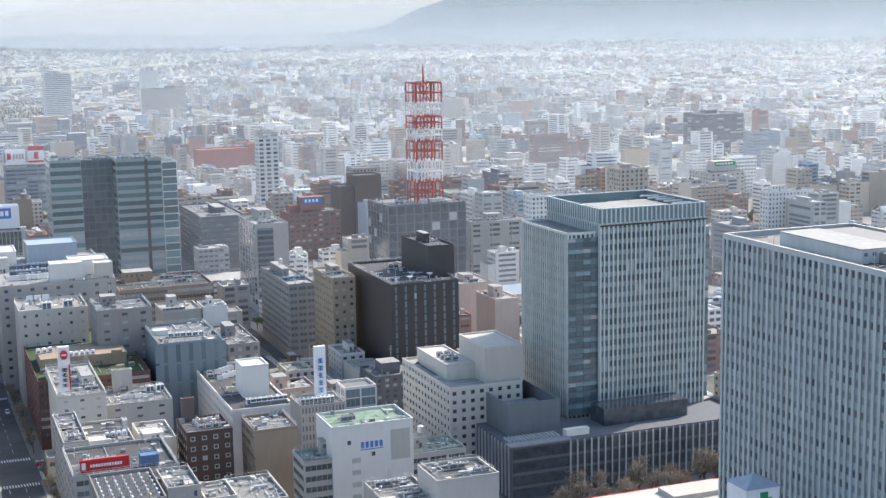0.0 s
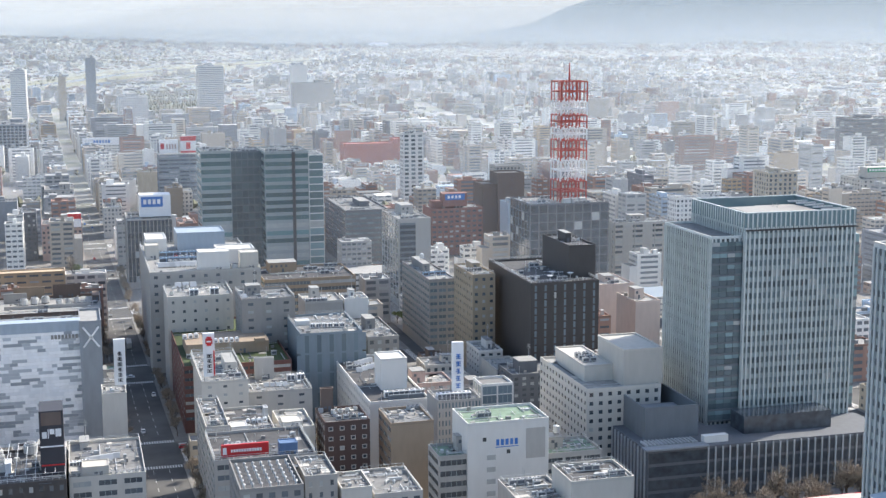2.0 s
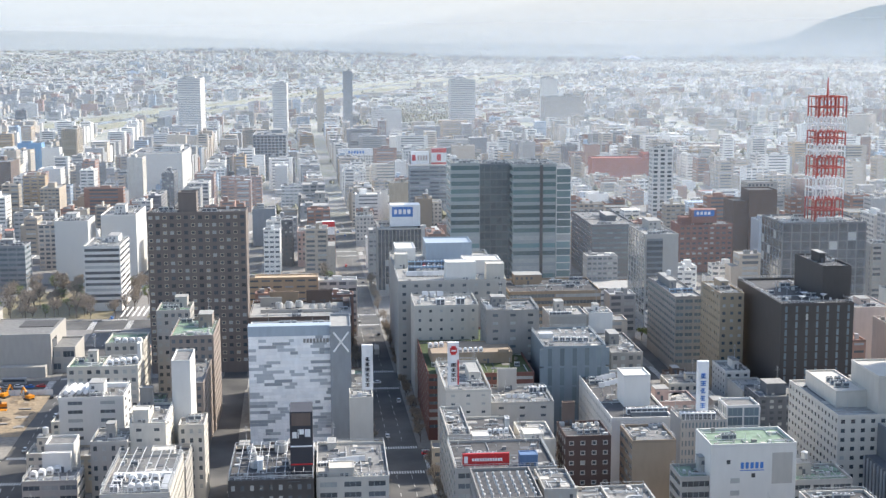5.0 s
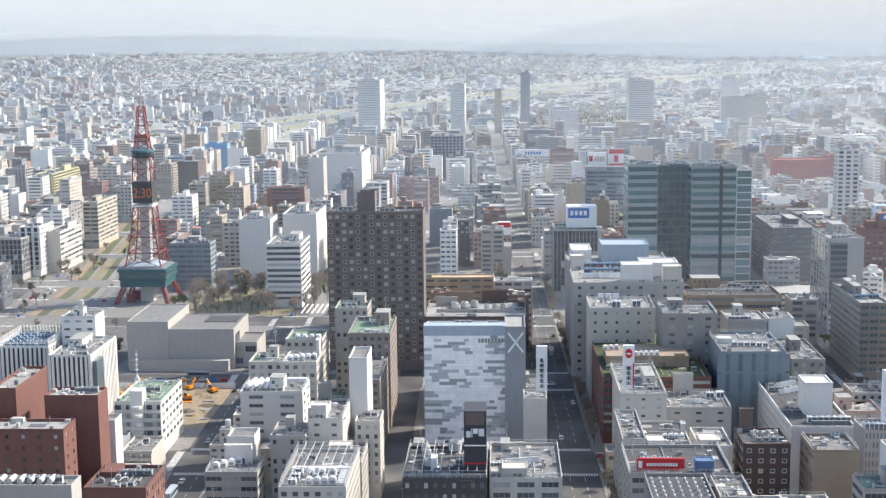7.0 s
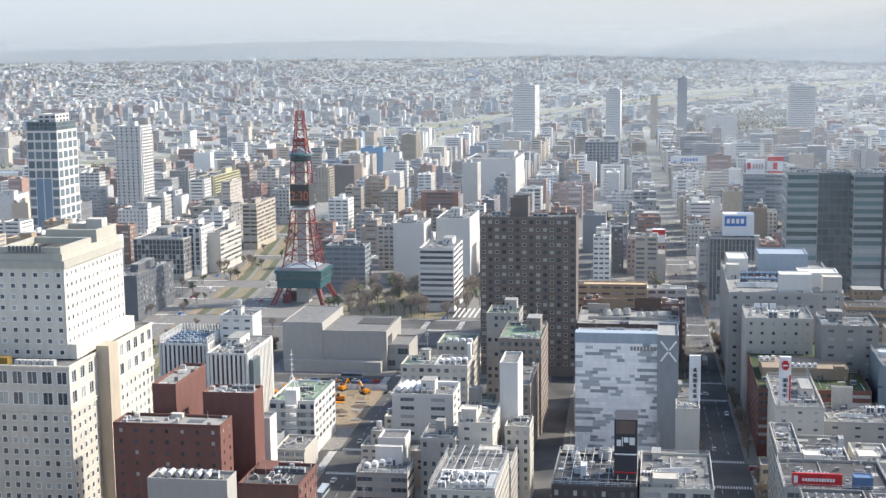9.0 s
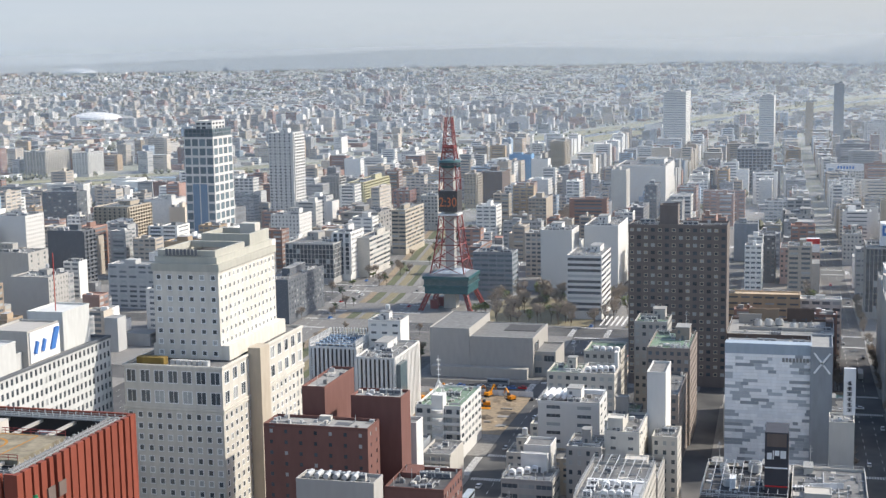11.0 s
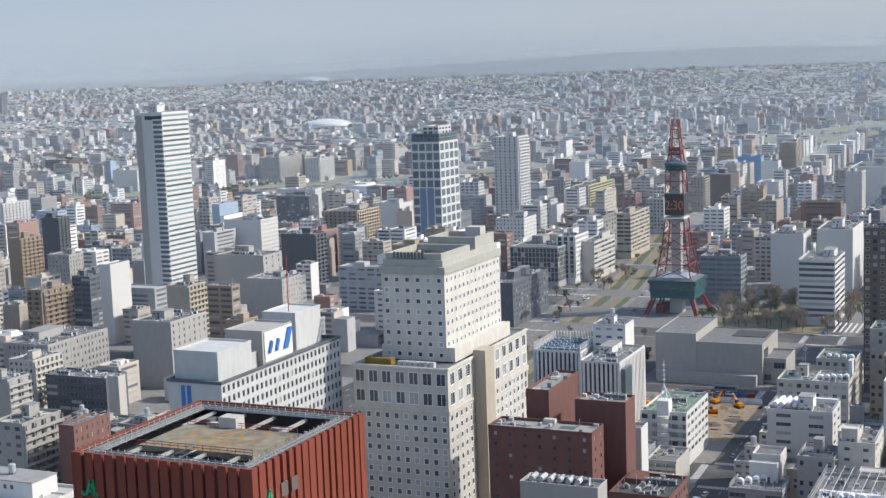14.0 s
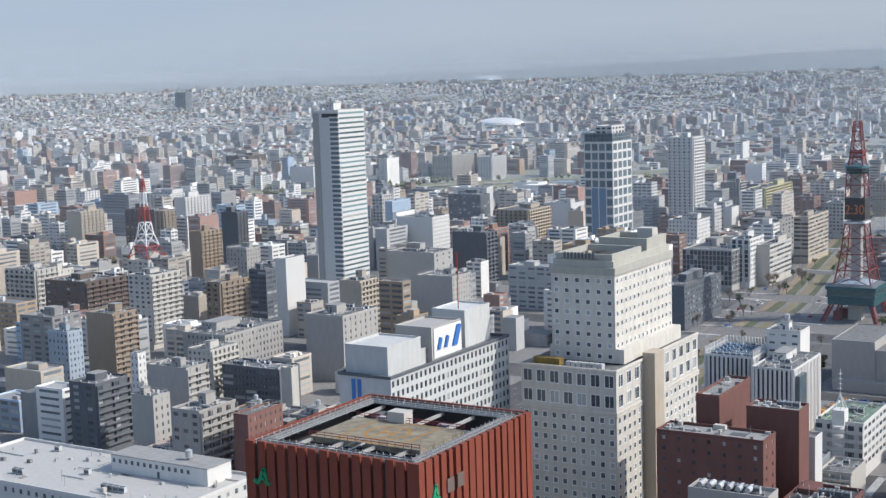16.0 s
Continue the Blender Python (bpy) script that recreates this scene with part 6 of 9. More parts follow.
def hotel_crown():
    """Stepped parapets, plant well and roof-edge band of the cream hotel."""
    x0, x1, y0, y1, h = -217.3, -193.2, 420.0, 470.2, 91.5
    cx, cy = (x0 + x1) / 2, (y0 + y1) / 2
    b = HOTEL.location
    w, d = (x1 - x0) / 2, (y1 - y0) / 2
    o = Vector((cx, cy, 0)) - b

    def ring_part(name, grow, z0, z1, t, yy0=-1.0, yy1=1.0, xx0=-1.0, label=""):
        g = Geo().ring(o.x + xx0 * w - grow, o.x + w + grow, o.y + yy0 * d - grow, o.y + yy1 * d + grow, t, z0, z1)
        return part(name, g, paint("weathered grey-cream stone", (0.42, 0.41, 0.36)), HOTEL, label)

    ring_part("cornice", 0.5, h - 0.4, h + 2.2, 2.0, label="stepped grey stone cornice")
    ring_part("cornice", -0.6, h + 2.2, h + 4.4, 1.4)
    ring_part("cornice", -1.4, h + 4.4, h + 6.6, 1.0, -1.0, 0.1)
    ring_part("cornice", -1.4, h + 4.4, h + 8.6, 1.0, 0.18, 1.0, -0.8)
    part("plant_deck", Geo().box(o.x - w + 2, o.x + w - 2, o.y - d + 2, o.y + d - 2, h + 1.4, h + 2.6), ROOFDARK, HOTEL)
    for k in range(5):
        part("roof_unit", AC, None, HOTEL, at=(o.x - 6 + 2.6 * k, o.y - d + 9, h + 2.6))
    part("lift_house", Geo().box(o.x + 2, o.x + 8, o.y + d - 8, o.y + d - 3, h + 2.6, h + 11), OFFWHITE, HOTEL)
    g = Geo()
    for k in range(9):                          # unreadable roof lettering becomes plain bars
        g.box(o.x - 7 + 1.35 * k, o.x - 6.1 + 1.35 * k, o.y - d - 0.1, o.y - d + 0.1, h + 5.2, h + 7.2)
    g.box(o.x - 8, o.x + 6, o.y - d - 0.02, o.y - d + 0.08, h + 4.9, h + 5.1)
    part("roof_sign_bar", g, DARKGREY, HOTEL)
    # base: string courses, roof terrace, attached stair tower on the sunny flank
    bx0, bx1, by0, by1, bh = -223.5 - b.x, -187.7 - b.x, 408 - b.y, 481.7 - b.y, 61.3
    for z in (bh - 0.8, bh - 15.2, bh - 16.2):
        part("string_course", Geo().ring(bx0 - 0.4, bx1 + 0.4, by0 - 0.4, by1 + 0.4, 0.7, z, z + 0.7), CREAM, HOTEL)
    part("stair_tower", Geo().box(bx1, bx1 + 4.5, by0 + 22, by0 + 30, -0.1, bh + 2), BEIGE, HOTEL, "grey-beige stair tower on the flank")
    part("terrace_block", Geo().box(o.x - w - 1.0, o.x + w + 3, o.y - d + 0.2, o.y + d + 1, bh - 0.5, bh + 4.5), CREAM, HOTEL)
    part("terrace_bed", Geo().box(o.x - w - 2, o.x - w + 8, by0 + 1.2, by0 + 4.5, bh - 0.6, bh + 2.0), paint("dry hedge", (0.25, 0.17, 0.05), stain=0.5), HOTEL, "yellow-brown roof hedge")
    for k in range(7):
        part("roof_tank", Geo().box(o.x - 2 + 2 * k, o.x - 0.4 + 2 * k, by0 + 2, by0 + 4, bh - 0.8, bh + 1.2), UNIT, HOTEL)


hotel_crown()


def airline_roof():
    """Plant boxes and sign on the white slab hotel."""
    t = AIRLINE
    b = t.location
    for x0, x1, y0, y1, z1, m in ((-250, -234, 342, 361, 77.4, PANEL), (-247, -233, 366, 384, 79.4, PALE), (-249, -236, 392, 409, 80.6, PANEL), (-248, -235, 361.2, 365.8, 73.0, PANEL)):
        g = Geo().box(x0 - b.x, x1 - b.x, y0 - b.y, y1 - b.y, 67.5, z1)
        g.ring(x0 - b.x - 0.1, x1 - b.x + 0.1, y0 - b.y - 0.1, y1 - b.y + 0.1, 0.4, z1, z1 + 0.6)
        part("plant_storey", g, m, t)
    sx = -233 - b.x
    part("sign_board", Geo().box(sx + 0.05, sx + 0.35, 367 - b.y, 384 - b.y, 69.6, 79.3), SIGNWHITE, t, "white board with a blue mark")
    g = Geo()
    for k in range(2):
        u = 369.0 - b.y + 4.2 * k
        g.bar((sx + 0.5, u, 72.4), (sx + 0.5, u + 1.6, 76.0), 0.6)
    for k in range(3):
        g.bar((sx + 0.5, 378.2 - b.y + 0.9 * k, 72.0), (sx + 0.5, 381.2 - b.y + 0.9 * k, 78.4), 0.42)
    part("blue_mark", g, BLUEP, t, "blue slanted mark")
    part("sign_post", Geo().bar((0, 20, 68), (0, 20, 100), 0.12), REDP, t)


airline_roof()


def strips():
    """Grey and white strips that clad the street front of the white block."""
    rng = random.Random(5)
    t, b = TILED, TILED.location
    x0, x1, y, z1 = -32.4 - b.x, 0.3 - b.x, 535 - b.y, 45.4
    pale = [paint("strip %d" % k, c, vary=0.05, stain=0.1, rough=0.4) for k, c in enumerate(((0.9, 0.9, 0.9), (0.84, 0.85, 0.86), (0.46, 0.49, 0.52), (0.32, 0.345, 0.37)))]
    shapes = {}
    rows, dz = 36, z1 / 36
    for i in range(rows):
        u, cut = x0, 0
        while u < x1 - 0.5:
            ln = min(rng.choice((2.0, 3.0, 4.0, 5.5, 7.0)), x1 - u)
            if x1 - u - ln < 1.2:
                ln = x1 - u
            key = (round(ln, 2), rng.choices(range(4), (9, 6, 5, 2))[0])
            if key not in shapes:
                shapes[key] = unit_mesh("cladding_strip", lambda g: g.box(0.03, key[0] - 0.03, -0.12 - 0.05 * (key[1] % 2), 0, 0.05, dz - 0.04), [pale[key[1]]])
            part("cladding_strip", shapes[key], None, t, at=(u, y, i * dz))
            u += ln
    part("top_band", Geo().box(x0 - 0.1, x1 + 0.1, y - 0.3, y + 6, 45.4, 49.5), STEELBLUE, t)
    g = Geo()
    for k in range(8):
        g.box(x1 - 11 + 1.3 * k, x1 - 10.1 + 1.3 * k, y - 0.4, y - 0.2, 42.6, 44.2)
    part("lettering_bar", g, GREY, t)
    s, c = STAIR, STAIR.location
    g = Geo()
    for a, q in (((1.2, 47), (7.2, 39)), ((7.2, 47), (1.2, 39))):
        g.bar((a[0] - c.x, 532.9 - c.y, a[1]), (q[0] - c.x, 532.9 - c.y, q[1]), 0.34)
    part("cross_mark", g, SIGNWHITE, s, "large pale cross mark")


strips()

# ---- signs ----
def sign_board(x, y, z0, z1, w, face, marks, label, deep=1.6):
    """A standing roof sign: a box on a steel frame, with plain bars for its lettering."""
    t = empty("roof_sign", x, y, z0, label, "sign")
    h = z1 - z0
    part("sign_box", Geo().box(-w / 2, w / 2, -deep / 2, deep / 2, 1.5, h), face, t)
    g = Geo()
    for s in (-w / 2 + 0.2, w / 2 - 0.2):
        for q in (-deep / 2 + 0.2, deep / 2 - 0.2):
            g.bar((s, q, -0.1), (s, q, 1.5), 0.12)
        g.bar((s, -deep / 2 + 0.2, 0), (s, deep / 2 - 0.2, 1.5), 0.07)
    part("sign_frame", g, UNIT, t)
    for k, (u0, u1, v0, v1, m) in enumerate(marks):
        part("sign_mark", Geo().box(-w / 2 + u0 * w, -w / 2 + u1 * w, -deep / 2 - 0.08 - 0.03 * k, -deep / 2, 1.5 + v0 * (h - 1.5), 1.5 + v1 * (h - 1.5)), m, t)
    return t


def column_marks(n, lo, hi, m, a=0.28, b=0.72):
    st = (hi - lo) / n
    out = []
    for k in range(n):
        z = lo + k * st
        c = 0.04 * (k % 3)
        out += [(a + c, b, z + 0.1 * st, z + 0.2 * st, m), (a, b - c, z + 0.36 * st, z + 0.46 * st, m), (a + c, b - c, z + 0.6 * st, z + 0.72 * st, m), (0.46, 0.54, z + 0.2 * st, z + 0.6 * st, m)]
    return out


sign_board(13.8, 507, 28.6, 47.4, 4.2, SIGNWHITE, column_marks(6, 0.06, 0.76, INK, 0.3, 0.7), "tall white roof sign with dark characters")
sign_board(46.1, 503, 30.5, 48.5, 4.2, SIGNWHITE, column_marks(4, 0.08, 0.55, INK) + [(0.3, 0.7, 0.72, 0.92, SIGNRED), (0.2, 0.8, 0.76, 0.88, SIGNRED), (0.3, 0.7, 0.8, 0.835, SIGNWHITE), (0.86, 0.97, 0.02, 0.6, SIGNRED)],
           "tall white roof sign with a red emblem")
sign_board(129, 456, 31, 50.3, 4.0, SIGNWHITE, column_marks(5, 0.05, 0.8, BLUEP), "tall white roof sign with dark blue characters")
sign_board(47, 404, 30.0, 35.4, 14.4, SIGNRED, [(0.03, 0.11, 0.25, 0.8, SIGNWHITE)] + [(0.2 + 0.055 * k, 0.24 + 0.055 * k, 0.4, 0.62, SIGNWHITE) for k in range(12)],
           "long red roof banner with white lettering", 0.8)
sign_board(49, 872, 43, 58, 19, SIGNWHITE, [(0.05, 0.75, 0.45, 0.92, BLUEP)] + [(0.12 + 0.15 * k, 0.22 + 0.15 * k, 0.58, 0.8, SIGNWHITE) for k in range(4)],
           "white roof box with a blue sign", 14)
sign_board(106, 1301, 44.1, 61, 14.5, SIGNWHITE, [(0.0, 1.0, 0.72, 1.0, SIGNRED), (0.0, 1.0, 0.0, 0.12, SIGNRED), (0.36, 0.64, 0.22, 0.62, SIGNRED)],
           "white and red square roof sign", 3)
building("office", 78.0, 116.0, 1298.0, 1322.0, 44.5, BLUEGREY, ("band", 11, 4, 0.9, 0.45), ("band", 11, 3, 0.9, 0.45), "blue-grey office below two roof signs", None, ROOFGREY, 270, 0, parapet=0.4)
sign_board(88, 1301, 44.1, 58, 17, SIGNWHITE, [(0.05, 0.25, 0.3, 0.75, SIGNRED)] + [(0.36 + 0.15 * k, 0.46 + 0.15 * k, 0.3, 0.7, PINK) for k in range(4)], "white roof sign with a pink emblem", 3)
sign_board(34, 1660, 24, 34, 42, SIGNWHITE, [(0.3 + 0.08 * k, 0.35 + 0.08 * k, 0.3, 0.7, BLUEP) for k in range(6)], "long white roof sign with blue characters", 3)
sign_board(650, 1010, 34, 44, 22, OFFWHITE, [(0.04, 0.96, 0.55, 0.95, SIGNGREEN)] + [(0.1 + 0.13 * k, 0.19 + 0.13 * k, 0.65, 0.85, SIGNWHITE) for k in range(6)],
           "roof box with a green sign", 10)
sign_board(262, 936, 33, 44, 18, REDBROWN, [(0.1, 0.9, 0.5, 0.95, BLUEP)] + [(0.2 + 0.15 * k, 0.29 + 0.15 * k, 0.62, 0.84, SIGNWHITE) for k in range(4)], "brown roof box with a blue sign", 8)
sign_board(0, 985, 22, 33, 9, SIGNWHITE, [(0, 1, 0.6, 1.0, SIGNRED), (0.1, 0.3, 0.2, 0.5, SIGNRED)], "white roof sign with a red top", 6)
sign_board(-14, 980, 20, 30, 4, SIGNRED, [(0.2, 0.8, 0.3, 0.6, SIGNWHITE)], "red roof sign with pale mark", 3)
BOX = sign_board(-9.5, 421, 25.5, 47, 7, INK, [(0.1, 0.3, 0.58, 0.68, SIGNWHITE), (0.34, 0.38, 0.58, 0.72, SIGNWHITE), (0.42, 0.62, 0.64, 0.72, SIGNWHITE),
                 (0.66, 0.9, 0.6, 0.72, SIGNWHITE), (0.08, 0.92, 0.78, 0.98, BROWN), (0.02, 0.98, 0.44, 0.46, SIGNWHITE), (0.02, 0.98, 0.15, 0.17, SIGNRED)],
                 "black roof lift house with white lettering bars", 12)


def wall_mark(parent, x, y, z, items, name, mat, label):
    g = Geo()
    for u0, u1, v0, v1 in items:
        g.box(x + u0 - parent.location.x, x + u1 - parent.location.x, y - 0.1 - parent.location.y, y + 0.02 - parent.location.y, z + v0, z + v1)
    part(name, g, mat, parent, label)


wall_mark(DAIDO, 126.5, 402, 28.6, [(1.55 * k, 1.55 * k + 1.0, 0, 2.0) for k in range(5)] + [(-0.2, 7.4, -0.7, -0.45)], "wall_mark", BLUEP, "blue lettering bars")
wall_mark(DAIDO, 123.4, 402, 4, [(0, 2.9, 4 * k, 4 * k + 1.6) for k in range(6)], "stair_window", GLASSDARK, "")
wall_mark(DAIDO, 136.5, 402, 23.5, [(0, 6.5, 0, 10)], "wall_panel", PALE, "grey louvre panel")
wall_mark(DAIDO, 137, 402, 8, [(0, 1.6, 0, 9)], "wall_slot", GREY, "")
wall_mark(DAIDO, 122, 402, 30.2, [(0, 1.2, 0, 1.3), (8, 9.2, -4.5, -3.2)], "small_window", GLASSDARK, "")

# ---- podium and plant of the finned glass tower ----
def podium():
    t, b = TOWER, TOWER.location
    x0, x1, y0, y1, h = 182 - b.x, 274 - b.x, 409 - b.y, 470 - b.y, 19.8
    part("podium", Geo().box(x0, x1, y0, 431.5 - b.y, -0.1, h), DARKGREY, t, "dark glazed podium with pale mullions")
    part("podium_rear", Geo().box(x0, 214 - b.x, 431.6 - b.y, y1, -0.1, h), DARKGREY, t)
    mull = unit_mesh("mullion", lambda g: g.box(-0.22, 0.22, -0.7, 0, 2, h - 0.4), [ALU])
    for k in range(26):
        part("mullion", mull, None, t, at=(204 - b.x + 2.7 * k, y0, 0))
    side = unit_mesh("mullion", lambda g: g.box(-0.5, 0, -0.18, 0.18, 1, h - 0.4), [ALU])
    for k in range(20):
        part("mullion", side, None, t, at=(x0, y0 + 2 + 2.9 * k, 0))
    for k in range(4):
        part("glass_band", Geo().box(x0 + 0.4, x1 - 0.2, y0 - 0.12, y0 - 0.02, 1 + 4.7 * k, 4.6 + 4.7 * k), GLASSDARK, t)
    part("eave", Geo().box(x0 - 1, 204 - b.x, y0 - 1.2, y0 + 3, h, h + 0.6), BLUEGREY, t, "grey metal eave")
    for k in range(14):
        part("roof_louvre", Geo().box(x0 + 1 + 1.4 * k, x0 + 1.6 + 1.4 * k, y0 + 3.4, y0 + 9, h + 0.1, h + 0.9), ALU, t)
    part("plant_screen", Geo().ring(186 - b.x, 206 - b.x, 421 - b.y, 452 - b.y, 0.6, h, 31), SLATE, t, "tall slate-grey plant screen")
    for k in range(8):
        part("cooling_unit", AC, None, t, at=(190 - b.x + 4 * (k % 4), 430 - b.y + 6 * (k // 4), h))
    part("pipe_bridge", Geo().box(190 - b.x, 205 - b.x, 436 - b.y, 440 - b.y, h + 4, h + 7), BLUEGREY, t)
    part("roof_hall", Geo().box(222 - b.x, 256 - b.x, 418 - b.y, 428 - b.y, h, h + 6.2), GLASSDARK, t, "dark glazed roof hall")
    part("skylight", Geo().box(204 - b.x, 213 - b.x, 412 - b.y, 414.5 - b.y, h, h + 2.4), WHITE, t)
    # the open crown of the tower
    cx0, cx1, cy0, cy1 = 227.5 - b.x, 271.3 - b.x, 432 - b.y, 475.4 - b.y
    part("crown_deck", Geo().box(cx0 + 6, cx0 + 22, cy0 + 8, cy0 + 26, 90, 94.2), ROOFLIGHT, t)
    part("crown_plant", Geo().box(cx0 + 24, cx1 - 3, cy0 + 4, cy1 - 4, 90, 92.5), GREY, t)
    for ch in t.children:
        if ch.name.startswith("parapet"):
            ch.data.materials[0] = GLASSTEAL
    crown_fin = unit_mesh("crown_fin", lambda g: g.box(-0.24, 0.24, -0.3, 0, 89.6, 95.2), [FIN])
    for k in range(24):
        part("crown_fin", crown_fin, None, t, at=(cx0 + 0.9 + 1.83 * k, cy0, 0))
    crown_side = unit_mesh("crown_fin", lambda g: g.box(-0.3, 0, -0.24, 0.24, 89.6, 95.2), [FIN])
    for k in range(23):
        part("crown_fin", crown_side, None, t, at=(cx0, cy0 + 1 + 1.85 * k, 0))
    part("crown_rim", Geo().ring(cx0 - 0.1, cx1 + 0.1, cy0 - 0.1, cy1 + 0.1, 0.6, 95.3, 95.6), FIN, t)
    # a black strip on the front stands in for the slot's shade
    part("shadow_gap", Geo().box(cx0, cx1, cy0 - 0.45, cy0 - 0.2, 89.0, 89.6), BLACK, t)
    # glazed front of the lower wing, without fins, with its floor edges
    g, wx0, wy = Geo(), 215.6 - b.x, 434 - b.y
    for k in range(16):
        za = 20 + 4.08 * k
        for q in range(4):
            g.box(wx0 + 0.1 + 3.0 * q, wx0 + 3.0 + 3.0 * q, wy - 0.55, wy - 0.3, za + 0.75, za + 2.6, 0)
            g.box(wx0 + 0.1 + 3.0 * q, wx0 + 3.0 + 3.0 * q, wy - 0.55, wy - 0.3, za + 2.66, za + 4.06, 2)
        g.box(wx0, wx0 + 12.1, wy - 0.58, wy - 0.3, za, za + 0.7, 1)
    part("corner_glazing", g, [GLASSCORE, SLATE, GLASSTEAL], t, "dark teal glazed front of the wing", kind="stuff")
    g = Geo()
    for k in range(16):
        g.box(cx1, cx1 + 5.5, cy0 + 6, cy1 - 6, 20 + 4.08 * k, 21.2 + 4.08 * k, 1)
        g.box(cx1, cx1 + 5.4, cy0 + 6.1, cy1 - 6, 21.2 + 4.08 * k, 24.08 + 4.08 * k, 0)
    part("rear_bay", g, [GLASSTEAL, SLATE], t, "narrow teal glass rear bay", kind="stuff")
    b = FINO.location
    part("roof_rim", Geo().ring(216.9 - b.x, 262.1 - b.x, 249.9 - b.y, 336.1 - b.y, 0.9, 100.02, 100.35), ROOFWHITE, FINO, "white roof rim")
    part("roof_well", Geo().box(222 - b.x, 240 - b.x, 262 - b.y, 300 - b.y, 98.7, 98.9), ROOFDARK, FINO)
    part("lift_house", Geo().box(229 - b.x, 252 - b.x, 270 - b.y, 322 - b.y, 97.5, 101.6), GREY, FINO)
    part("lift_house", Geo().box(224 - b.x, 228.5 - b.x, 300 - b.y, 318 - b.y, 97.5, 101), OFFWHITE, FINO)
    for k in range(6):
        part("crown_beam", Geo().box(cx1 - 9 + 0.2, cx1 - 0.6, cy0 + 3 + 6 * k, cy0 + 3.5 + 6 * k, 94.2, 94.8), ALU, t)


podium()


def shelter():
    t = empty("station_roof", 214, 366, 0, "low white roof with a red edge beside bare trees", "shelter")
    part("roof_slab", Geo().box(-30, 30, -10, 7.5, 10.6, 11.6), OFFWHITE, t)
    part("roof_edge", Geo().box(-30, 30, 7.5, 8.0, 10.9, 11.7), SIGNRED, t, "red roof edge")
    part("roof_hatch", Geo().box(2, 22, -6, 4, 11.6, 13.2), PALE, t)
    for k in range(6):
        for s in (-8, 6):
            part("post", Geo().box(-28 + 11 * k, -27.4 + 11 * k, s, s + 0.6, 0, 10.6), GREY, t)
    k = empty("sign_kiosk", 199, 292, 0, "white roof sign box with a blue gable", "sign")
    part("kiosk_base", Geo().box(-4.5, 4.5, -4, 4, 0, 34), PALE, k)
    part("sign_box", Geo().box(-5, 5, -4.5, 4.5, 34, 41.3), SIGNWHITE, k)
    g = Geo()
    g.v += [(-5.4, -4.9, 41.3), (5.4, -4.9, 41.3), (5.4, 4.9, 41.3), (-5.4, 4.9, 41.3), (0, 0, 44)]
    g.f += [(0, 1, 4), (1, 2, 4), (2, 3, 4), (3, 0, 4)]
    g.m += [0] * 4
    part("gable", g, STEELBLUE, k)
    g = Geo().box(-2.2, 2.2, -4.75, -4.5, 36, 37.6).box(-2.6, 2.6, -4.72, -4.5, 37.7, 38.6, 1).box(-0.9, 1.4, -4.75, -4.5, 38.7, 40.2, 1)
    part("sign_mark", g, [ORANGEP, SIGNGREEN], k, "green and orange mark")


shelter()

# ---- white office roof, store roofs, small roof houses ----
def roof_house(parent, x0, x1, y0, y1, z0, z1, m, name="roof_house", label=""):
    b = parent.location
    g = Geo().box(x0 - b.x, x1 - b.x, y0 - b.y, y1 - b.y, z0, z1)
    part(name, g, m, parent, label)
    part("roof_rim", Geo().ring(x0 - b.x - 0.1, x1 - b.x + 0.1, y0 - b.y - 0.1, y1 - b.y + 0.1, 0.5, z1 - 0.1, z1 + 0.6), m, parent)


roof_house(WOFF, 187, 202, 443, 468, 33, 46, OFFWHITE, label="pale windowless roof house")
roof_house(WOFF, 176, 187, 453, 484, 33, 38.5, OFFWHITE, "plant_court")
b_ = WOFF.location
for k_ in range(6):
    part("cooling_unit", AC, None, WOFF, at=(179 - b_.x + 3 * (k_ % 2), 460 - b_.y + 4 * (k_ // 2), 38.6))
roof_house(STORE, 50, 74, 700, 722, 47.5, 57, STEELBLUE, label="pale blue plant house")
roof_house(STORE, 34, 44, 690, 712, 47.5, 56, WHITE)
roof_house(STORE, 66, 84, 660, 676, 47.5, 54, WHITE)
b_ = STORE.location
for k_ in range(12):
    part("roof_vent", VENT, None, STORE, at=(46 - b_.x + 2.2 * k_, 655 - b_.y, 47.5))
    part("air_conditioner", AC, None, STORE, at=(44 - b_.x + 2.8 * (k_ % 8), 664 - b_.y + 4 * (k_ // 8), 47.5))
roof_house(BROWNO, 246, 262, 934, 944, 33, 38, REDBROWN)
roof_house(WSTORE, 109.5, 119.5, 493, 505, 24.3, 36, WHITE, label="white lift house")

# ---- trees ----
BARK = paint("grey bark", (0.13, 0.1, 0.08), stain=0.4)
TWIG = paint("bare brown twigs", (0.3, 0.25, 0.2), vary=0.3, island=True, bump=0)
LEAF = paint("fresh spring leaves", (0.16, 0.19, 0.075), vary=0.35, island=True, bump=0)
PINE = paint("dark evergreen needles", (0.05, 0.075, 0.04), vary=0.3, island=True, bump=0)


